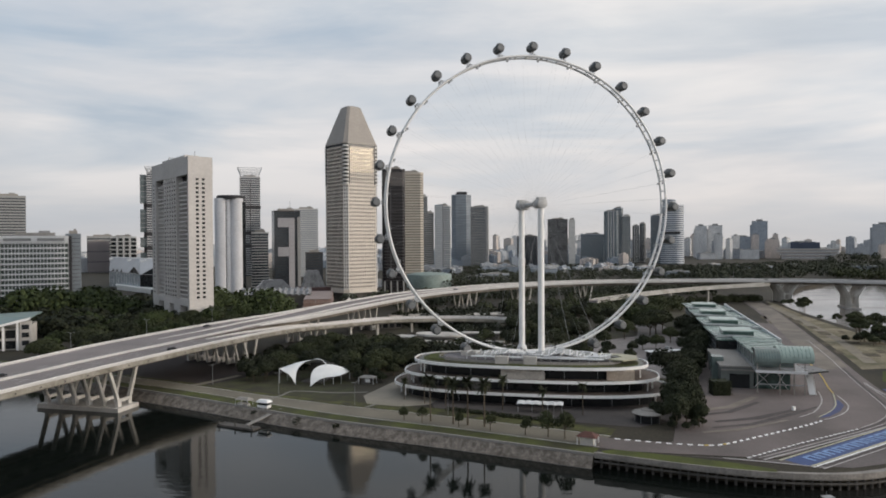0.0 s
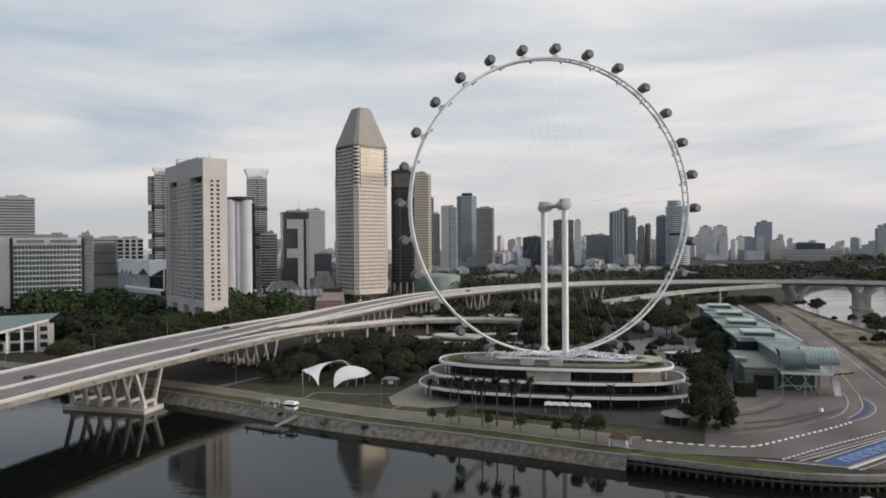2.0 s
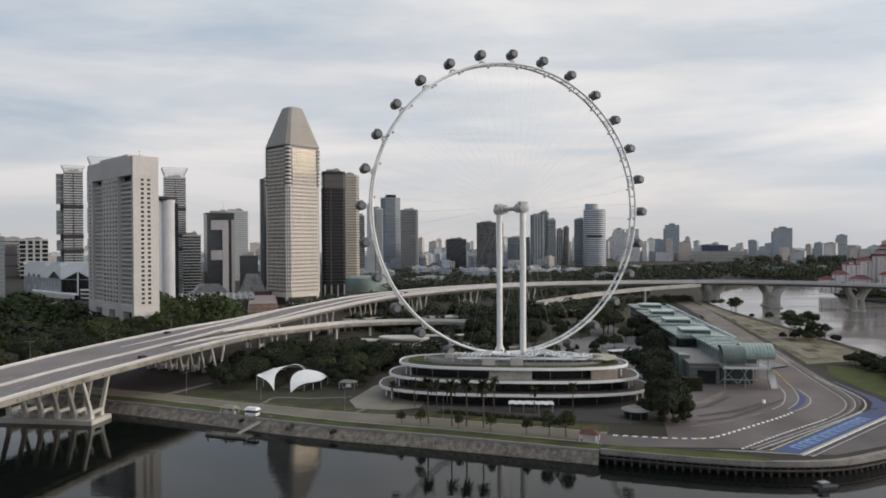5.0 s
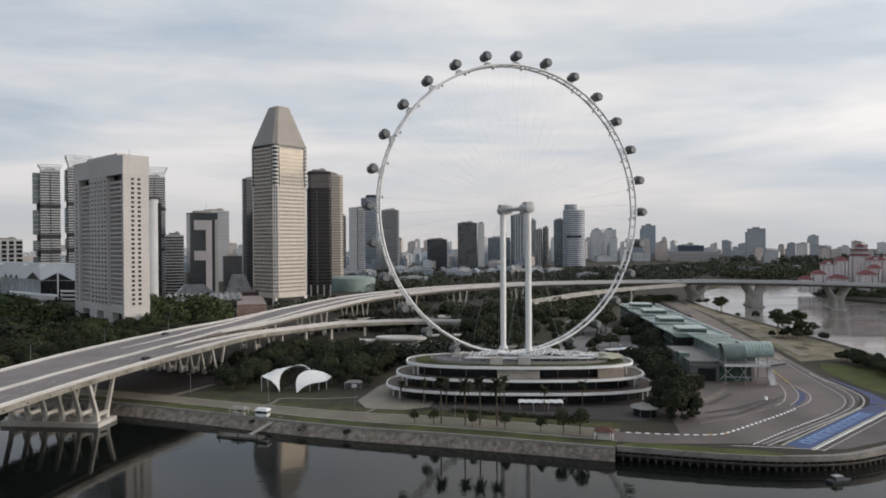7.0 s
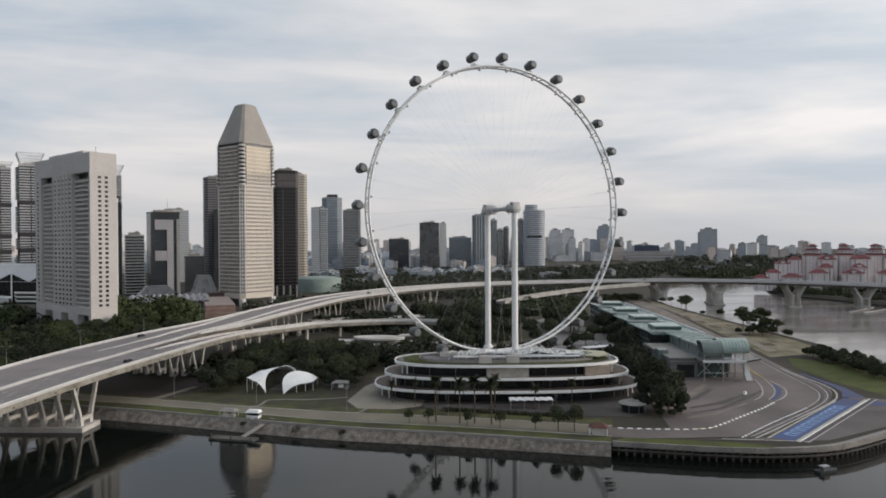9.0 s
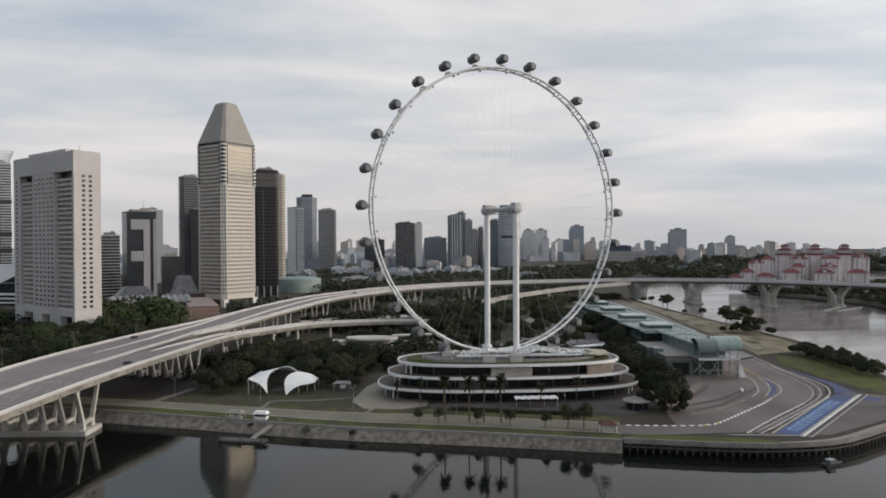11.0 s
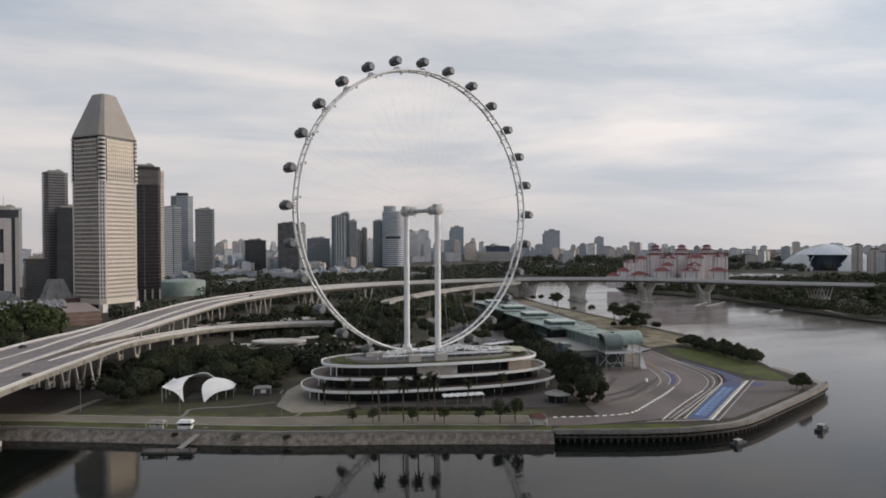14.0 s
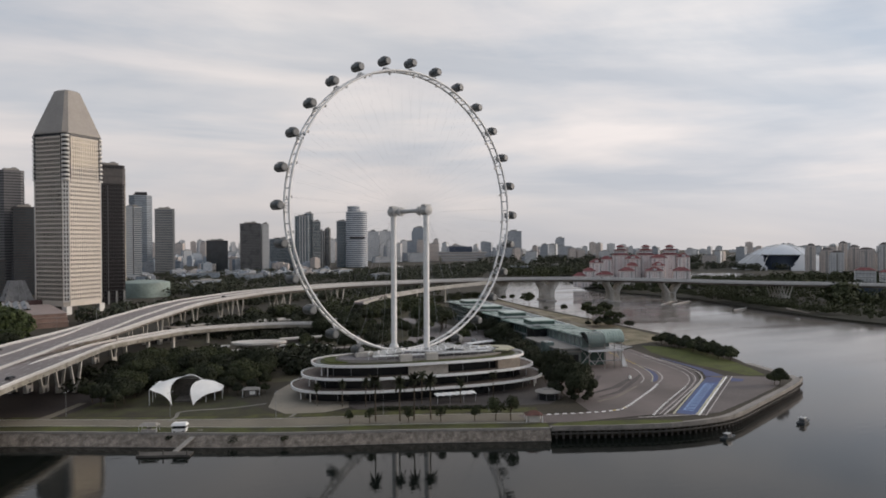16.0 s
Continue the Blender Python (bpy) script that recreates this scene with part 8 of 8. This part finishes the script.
UMBRELLA = [umbrella_mesh(rt) for _ in range(3)]
for i, (x, y, h) in enumerate(((270, 449, 16), (277, 440, 13), (283, 436, 11.5), (281, 472, 17.5), (286, 458, 18), (293, 488, 14), (276, 460, 15), (316, 606, 16), (310, 598, 13), (318, 618, 14), (329, 656, 10), (300, 528, 10))):
    t_ = thing("tree", pose(x, y, G, 0, 0, x * 23 % 360) @ Matrix.Scale(h, 4), "tall flat-topped tree with a bare trunk on the riverbank", "tree", "riverside trees")
    part("trunk", UMBRELLA[i % 3][0], BARK, t_, "slim bare trunk")
    part("crown", UMBRELLA[i % 3][1], LEAF, t_, "flat clumped dark green crown")

for x, y, k, s in ((-96, 337, 1, 0.75), (-91, 332, 4, 0.9), (-87, 337, 1, 0.7), (-99, 347, 0, 0.8), (-82, 348, 4, 0.9), (-88, 345, 1, 0.8), (-41, 331, 4, 0.7), (-33, 334, 4, 0.75), (-44, 338, 1, 0.6), (-29, 330, 2, 0.5), (50, 486, 1, 1.1), (58, 478, 0, 1.2), (66, 490, 1, 1.15), (60, 499, 5, 1.0), (74, 484, 1, 1.0), (82, 492, 0, 1.1)):
    tree(x, y, k, s, x * 11 % 360, label="dark green park tree between lawn and viaduct", group="park trees")
for x, y, k, w, hh in ((116, 323, 4, 0.9, 1.1), (121, 338, 1, 0.75, 0.95), (128, 352, 4, 0.95, 1.1), (133, 366, 1, 0.8, 1.0), (139, 378, 4, 0.95, 1.1), (145, 392, 1, 0.8, 0.95), (113, 316, 4, 0.7, 0.9), (149, 410, 4, 0.8, 0.9)):
    tree(x, y, k, w, x * 17 % 360, label="dark tree against the pit building's glazed side", stretch=hh / w)
# palms beside the road
pm_r = random.Random(8)


def palm_mesh(h):
    tk = Shape().tube([(0, 0, -0.2), (0.15, 0.05, h * 0.5), (0.1, 0.0, h)], 0.24, 8, r2=0.16)
    fr = Shape()
    for k in range(46):
        a = 2 * math.pi * k / 46 + pm_r.uniform(-0.15, 0.15)
        lift_, ln = pm_r.uniform(-0.5, 2.0), pm_r.uniform(1.6, 2.4)
        prev = None
        for j in range(7):
            t = j / 6
            r_ = ln * t
            z = h + 0.2 + ln * (lift_ * t - 0.9 * t * t)
            w_ = 0.42 * math.sin(math.pi * min(0.95, t * 0.9 + 0.12))
            c = (0.1 + r_ * math.cos(a), r_ * math.sin(a), z)
            l_, q_ = (c[0] - math.sin(a) * w_, c[1] + math.cos(a) * w_, z - w_ * 0.5), (c[0] + math.sin(a) * w_, c[1] - math.cos(a) * w_, z - w_ * 0.5)
            if prev:
                fr.add([prev[0], l_, c, prev[1]], [(0, 1, 2, 3)])
                fr.add([prev[1], c, q_, prev[2]], [(0, 1, 2, 3)])
            prev = (l_, c, q_)
    return tk.mesh("trunk", BARK), fr.mesh("fronds", PALMLEAF)


PALMS = [palm_mesh(h) for h in (7.0, 8.5, 10.5)]


def palm(x, y, kind, scale=1.0):
    t = thing("palm", pose(x, y, G, 0, 0, x * 31 % 360) @ Matrix.Scale(scale, 4), "slender palm with a drooping frond crown", "palm", "waterfront palms")
    part("trunk", PALMS[kind][0], BARK, t, "slim grey trunk")
    part("fronds", PALMS[kind][1], PALMLEAF, t, "drooping green fronds")


YOUNG = [tree_mesh(h, sp, 6, 900, 0.24, LEAF, rt) for h, sp in ((6.4, 2.3), (7.2, 2.6))]
for x, y, k, w in ((-15.0, 259.3, 0, 0.85), (-8.1, 256.2, 1, 0.9), (5.3, 250.2, 0, 0.9), (16.4, 245.1, 1, 0.9), (28.2, 239.8, 0, 0.95), (35.5, 236.5, 1, 1.3), (40.9, 234.1, 1, 1.4)):
    t_ = thing("tree", pose(x, y, G, 0, 0, x * 29 % 360) @ Matrix.Scale(w, 4), "young round-crowned tree beside the waterfront road", "tree", "roadside trees")
    part("trunk", YOUNG[k][0], BARK, t_, "slim brown trunk")
    part("crown", YOUNG[k][1], LEAF, t_, "small dense green crown")
for x, y, k, w in ((-5.0, 258.0, 2, 1.42), (3.4, 254.0, 2, 1.36), (8.6, 252.4, 2, 1.45), (14.6, 250.0, 2, 1.4), (-16.6, 293, 1, 0.9), (-8, 286, 2, 0.9), (0.7, 282, 2, 0.95), (23.3, 275, 2, 1.1), (38.3, 268, 1, 1.0), (53.4, 266, 2, 1.0)):
    palm(x, y, k, w)

# trimmed hedge block
hd = Shape()
for zz in range(5):
    for xx in range(5):
        leaf_cloud(hd, -3 + xx * 1.6, -2.4, 0.8 + zz * 1.2, 1.2, 0.9, 26, 0.35, rt)
        leaf_cloud(hd, -3 + xx * 1.6, 2.4, 0.8 + zz * 1.2, 1.2, 0.9, 18, 0.35, rt)
part("foliage", hd, LEAF, hedge, "clipped dark green leaves")
part("hedge_core", Shape().box(-3.6, 3.8, -2.6, 2.6, 0, 6.0), LEAF_D, hedge, "dark inner growth")


def woods(name, rows, label, seed, size=1.6, per=46, leaf=None):
    """Far woodland: a sea of lumpy crowns in one mesh. rows: x0, y0, x1, y1, depth, count, height."""
    rnd = random.Random(seed)
    sh = Shape()
    for x0, y0, x1, y1, depth, count, h in rows:
        dx, dy = x1 - x0, y1 - y0
        ln = math.hypot(dx, dy)
        for _ in range(count):
            t, v = rnd.random(), rnd.uniform(0, depth)
            x, y = x0 + dx * t - dy / ln * v, y0 + dy * t + dx / ln * v
            hh = h * rnd.uniform(0.7, 1.25)
            leaf_cloud(sh, x, y, G + hh * 0.5, hh * rnd.uniform(0.5, 0.8), hh * 0.52, per, size * hh / 12, rnd)
    return tagged(part(name, sh, leaf or LEAF_D), label, "woodland", kind="stuff")


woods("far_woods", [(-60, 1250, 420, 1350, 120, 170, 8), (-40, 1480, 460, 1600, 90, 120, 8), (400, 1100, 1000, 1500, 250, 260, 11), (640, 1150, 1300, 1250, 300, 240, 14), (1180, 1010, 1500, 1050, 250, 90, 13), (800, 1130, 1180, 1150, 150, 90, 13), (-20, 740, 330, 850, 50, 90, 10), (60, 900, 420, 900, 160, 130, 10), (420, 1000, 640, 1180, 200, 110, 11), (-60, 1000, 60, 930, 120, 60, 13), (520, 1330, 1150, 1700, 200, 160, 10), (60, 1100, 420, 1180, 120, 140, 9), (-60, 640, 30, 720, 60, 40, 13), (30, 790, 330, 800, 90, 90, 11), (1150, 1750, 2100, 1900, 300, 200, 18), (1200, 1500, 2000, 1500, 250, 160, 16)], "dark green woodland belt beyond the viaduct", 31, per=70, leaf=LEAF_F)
woods("shore_woods", [(572, 700, 568, 605, 30, 60, 6), (566, 605, 528, 490, 30, 80, 6), (526, 490, 506, 410, 30, 60, 6), (506, 410, 500, 345, 30, 30, 5), (500, 345, 552, 220, 30, 50, 5), (552, 220, 705, 0, 40, 120, 7), (565, 810, 572, 700, 20, 50, 6), (510, 360, 640, 620, -60, 70, 6), (560, 610, 680, 470, 90, 80, 8), (640, 700, 760, 560, 120, 120, 10), (700, 420, 1100, 200, 260, 260, 11), (520, 340, 760, 60, 200, 180, 7), (690, 700, 1050, 480, 60, 130, 11), (680, 1060, 1100, 1250, 120, 150, 13), (560, 790, 700, 690, 60, 110, 9), (598, 456, 690, 396, 14, 50, 11), (690, 396, 920, 270, 20, 90, 11), (628, 470, 642, 462, 8, 7, 19), (720, 800, 930, 720, 120, 160, 8), (900, 720, 1150, 560, 120, 170, 13)], "dark low woodland on the opposite shore", 32, per=64, leaf=LEAF)
woods("park_woods", [(-60, 380, 20, 360, 60, 60, 8), (0, 460, 100, 480, 90, 70, 7), (20, 362, 76, 352, 70, 40, 6), (-20, 520, 60, 560, 60, 70, 9), (60, 590, 220, 680, 60, 60, 8), (-110, 356, -20, 345, 70, 60, 6), (-900, 720, -560, 640, 160, 130, 13), (-430, 520, -300, 420, 130, 120, 13), (-560, 600, -420, 520, 110, 90, 13), (-330, 600, -260, 600, 120, 60, 12), (-270, 480, -170, 560, 90, 60, 12)], "dark green park woodland before the city", 33, per=110)

woods("tower_woods", [(-196, 572, -138, 584, 60, 40, 21), (-285, 500, -235, 500, 30, 24, 11), (-350, 572, -288, 585, 40, 40, 24), (-290, 575, -262, 580, 16, 14, 17), (-420, 640, -330, 620, 40, 30, 20)], "tall rich green rain trees before the towers", 34, size=0.9, per=300, leaf=LEAF_B)
woods("viaduct_woods", [(250, 690, 345, 735, 26, 46, 7), (40, 600, 232, 682, 42, 34, 12), (120, 565, 236, 656, 34, 40, 12)], "dark green trees round the slip road", 35, size=0.9, per=220, leaf=LEAF)

# ---- boats, cars, lamps ----


def boat(x, y, rot, s, label):
    b = thing("boat", pose(x, y, 0, 0, 0, rot) @ Matrix.Scale(s, 4), label, "boat", "small boats")
    part("hull", Shape().prism([(-4.5, -1.3), (2.5, -1.4), (5.0, 0.0), (2.5, 1.4), (-4.5, 1.3)], -0.4, 1.0, top=[(-4.7, -1.6), (2.9, -1.7), (5.8, 0.0), (2.9, 1.7), (-4.7, 1.6)]), surface("hull_paint", (0.04, 0.05, 0.055), rough=0.5, big=2, fine=0.3), b, "dark painted hull")
    part("cabin", Shape().prism([(-2.6, -1.1), (1.0, -1.1), (1.0, 1.1), (-2.6, 1.1)], 1.0, 2.5, top=[(-2.4, -1.0), (0.4, -1.0), (0.4, 1.0), (-2.4, 1.0)]), surface("cabin_paint", (0.10, 0.105, 0.11), rough=0.5, big=2, fine=0.3), b, "dark grey cabin")
    part("roof", Shape().box(-3.0, 0.9, -1.25, 1.25, 2.5, 2.65), GREYSTEEL, b)
    part("mast", Shape().tube([(-1.5, 0, 2.6), (-1.5, 0, 4.4)], 0.06, 6), GREYSTEEL, b)


boat(147.5, 186.0, 20, 0.95, "small dark workboat with a grey cabin")
boat(104.0, 186.0, 8, 0.8, "small dark open workboat")
CARS = [surface("car_paint_white", (0.55, 0.55, 0.55), rough=0.3, big=2, fine=0.4), surface("car_paint_dark", (0.03, 0.03, 0.035), rough=0.3, big=2, fine=0.4), surface("car_paint_red", (0.25, 0.05, 0.04), rough=0.3, big=2, fine=0.4)]
TYRE = surface("tyre", (0.02, 0.02, 0.02), rough=0.9, big=1, fine=0.2)


def car(x, y, z, rot, paint, label, van=False):
    c = thing("car", pose(x, y, z, 0, 0, rot), label, "car", "cars on the viaduct")
    h = 2.3 if van else 1.45
    part("body", Shape().prism([(-2.2, -0.88), (2.2, -0.88), (2.2, 0.88), (-2.2, 0.88)], 0.35, 0.95, top=[(-2.15, -0.84), (2.1, -0.84), (2.1, 0.84), (-2.15, 0.84)]), CARS[paint], c, "painted body")
    part("cabin", Shape().prism([(-1.9, -0.8), (1.3, -0.8), (1.3, 0.8), (-1.9, 0.8)], 0.95, h, top=[(-1.6, -0.66), (0.6, -0.66), (0.6, 0.66), (-1.6, 0.66)]), DARKGLASS if not van else CARS[paint], c, "cabin")
    for sx in (-1.35, 1.35):
        for sy in (-0.8, 0.8):
            w_ = part("wheel", Shape().tube([(sx, sy - 0.1, 0.33), (sx, sy + 0.1, 0.33)], 0.33, 12), TYRE, c)
            part("rim", Shape().tube([(sx, sy - 0.12, 0.33), (sx, sy + 0.12, 0.33)], 0.2, 10), GREYSTEEL, w_, "grey metal rim")


for s, off, paint, lb, van in ((330, 6, 1, "dark saloon car on the viaduct", False), (190, 20, 1, "dark car on the viaduct", False), (600, 21, 1, "dark car on the viaduct", False), (870, 8, 0, "white van on the viaduct", True), (960, 22, 1, "dark car on the viaduct", False), (1130, 8, 1, "dark car on the viaduct", False)):
    p, d = point_on(beside(FAR, float(off)), s)
    car(p[0], p[1], p[2] + 0.03, math.degrees(math.atan2(d[1], d[0])), paint, lb, van)
p, d = point_on(beside(RAMP_N, -5.0), 262)
car(p[0], p[1], p[2] + 0.05, math.degrees(math.atan2(d[1], d[0])), 1, "dark saloon car on the slip road")
pr = random.Random(6)
for k in range(26):
    row, i = divmod(k, 9)
    x, y = 96 + row * 13 + i * 2.2 + pr.uniform(-0.2, 0.2), 352 + row * 22 + i * 3.6
    if not inside([(84, 352), (110, 332), (126, 346), (143, 388), (166, 466), (108, 462), (94, 440), (84, 400)], x, y):
        continue
    car(x, y, G + 0.07, -32 + pr.uniform(-4, 4), pr.choice((0, 0, 1, 1, 2)), "small parked car between the park trees", pr.random() < 0.15)
lamp_pole = Shape().tube([(0, 0, 0), (0, 0, 9.5)], 0.09, 6, r2=0.05).mesh("pole", GREYSTEEL)
lamp_arm = Shape().tube([(-1.8, 0, 9.7), (0, 0, 9.5), (1.8, 0, 9.7)], 0.06, 6).mesh("arm", GREYSTEEL)
lamp_head = Shape().box(-0.4, 0.4, -0.13, 0.13, -0.05, 0.06).mesh("lamp_head", GREYSTEEL)


def street_lamp(x, y, z, rot, label, group):
    l_ = thing("street_lamp", pose(x, y, z, 0, 0, rot), label, "street lamp", group)
    part("pole", lamp_pole, GREYSTEEL, l_)
    arm_ = part("arm", lamp_arm, GREYSTEEL, l_)
    for x_ in (-1.9, 1.9):
        part("lamp_head", lamp_head, GREYSTEEL, arm_, "", at=pose(x_, 0, 9.72))


s = 150.0
while s < length_at(FAR)[-1] - 150:
    p, d = point_on(beside(FAR, -0.8), s)
    street_lamp(p[0], p[1], p[2] - 1.0, math.degrees(math.atan2(d[1], d[0])) + 90, "slim grey street lamp at the viaduct's edge", "viaduct lamps")
    s += 48
for k in range(5):
    p, d = point_on(beside(QUAY, -23.0), length_at(QUAY)[-1] - 20 - k * 42)
    street_lamp(p[0], p[1], G, math.degrees(math.atan2(d[1], d[0])) + 90, "slim grey street lamp beside the waterfront road", "road lamps")
for x0, y0, x1, y1 in ((476, 578, 541, 616), (487, 572, 543, 597), (497, 498, 547, 511)):
    pt_ = thing("pontoon", pose((x0 + x1) / 2, (y0 + y1) / 2, 0.0, 0, 0, math.degrees(math.atan2(y1 - y0, x1 - x0))), "pale narrow floating pontoon by the opposite shore", "pontoon", "floating pontoons")
    ln = math.hypot(x1 - x0, y1 - y0) / 2
    part("deck", Shape().box(-ln, ln, -0.7, 0.7, -0.3, 0.5), CONCRETE, pt_, "pale deck")
    part("rail", Shape().box(-ln, ln, 0.55, 0.65, 0.5, 1.4), STEEL, pt_)

hr = random.Random(77)
for name, line, off, s_a, s_b in (("hedge_row", QUAY, -31.0, 12.0, 62.0),):
    sh = Shape()
    end = length_at(line)[-1]
    k = s_a
    while k < s_b:
        p, d = point_on(beside(line, off), end - k - 4)
        leaf_cloud(sh, p[0] + hr.uniform(-0.6, 0.6), p[1] + hr.uniform(-0.6, 0.6), G + 0.6, 1.3, 1.0, 30, 0.42, hr)
        k += 1.1
    tagged(part(name, sh, LEAF), "low dark clipped hedge beside the road", "hedge", kind="stuff")

q_end = length_at(QUAY)[-1]
for k, n_ in ((96, 0.9), (114, 2.0), (138, 1.1)):
    p, d = point_on(beside(QUAY, 1.2), q_end - k)
    sh = Shape()
    for j in range(4):
        leaf_cloud(sh, hr.uniform(-1, 1) * n_, hr.uniform(-0.5, 0.5), hr.uniform(0, 0.6), n_, n_ * 0.7, 40, 0.28, hr)
    bush = thing("bush", pose(p[0], p[1], 2.3), "dark bush growing out of the stone bank", "bush", "bank bushes")
    part("foliage", sh, LEAF_D, bush, "dark green leaves")
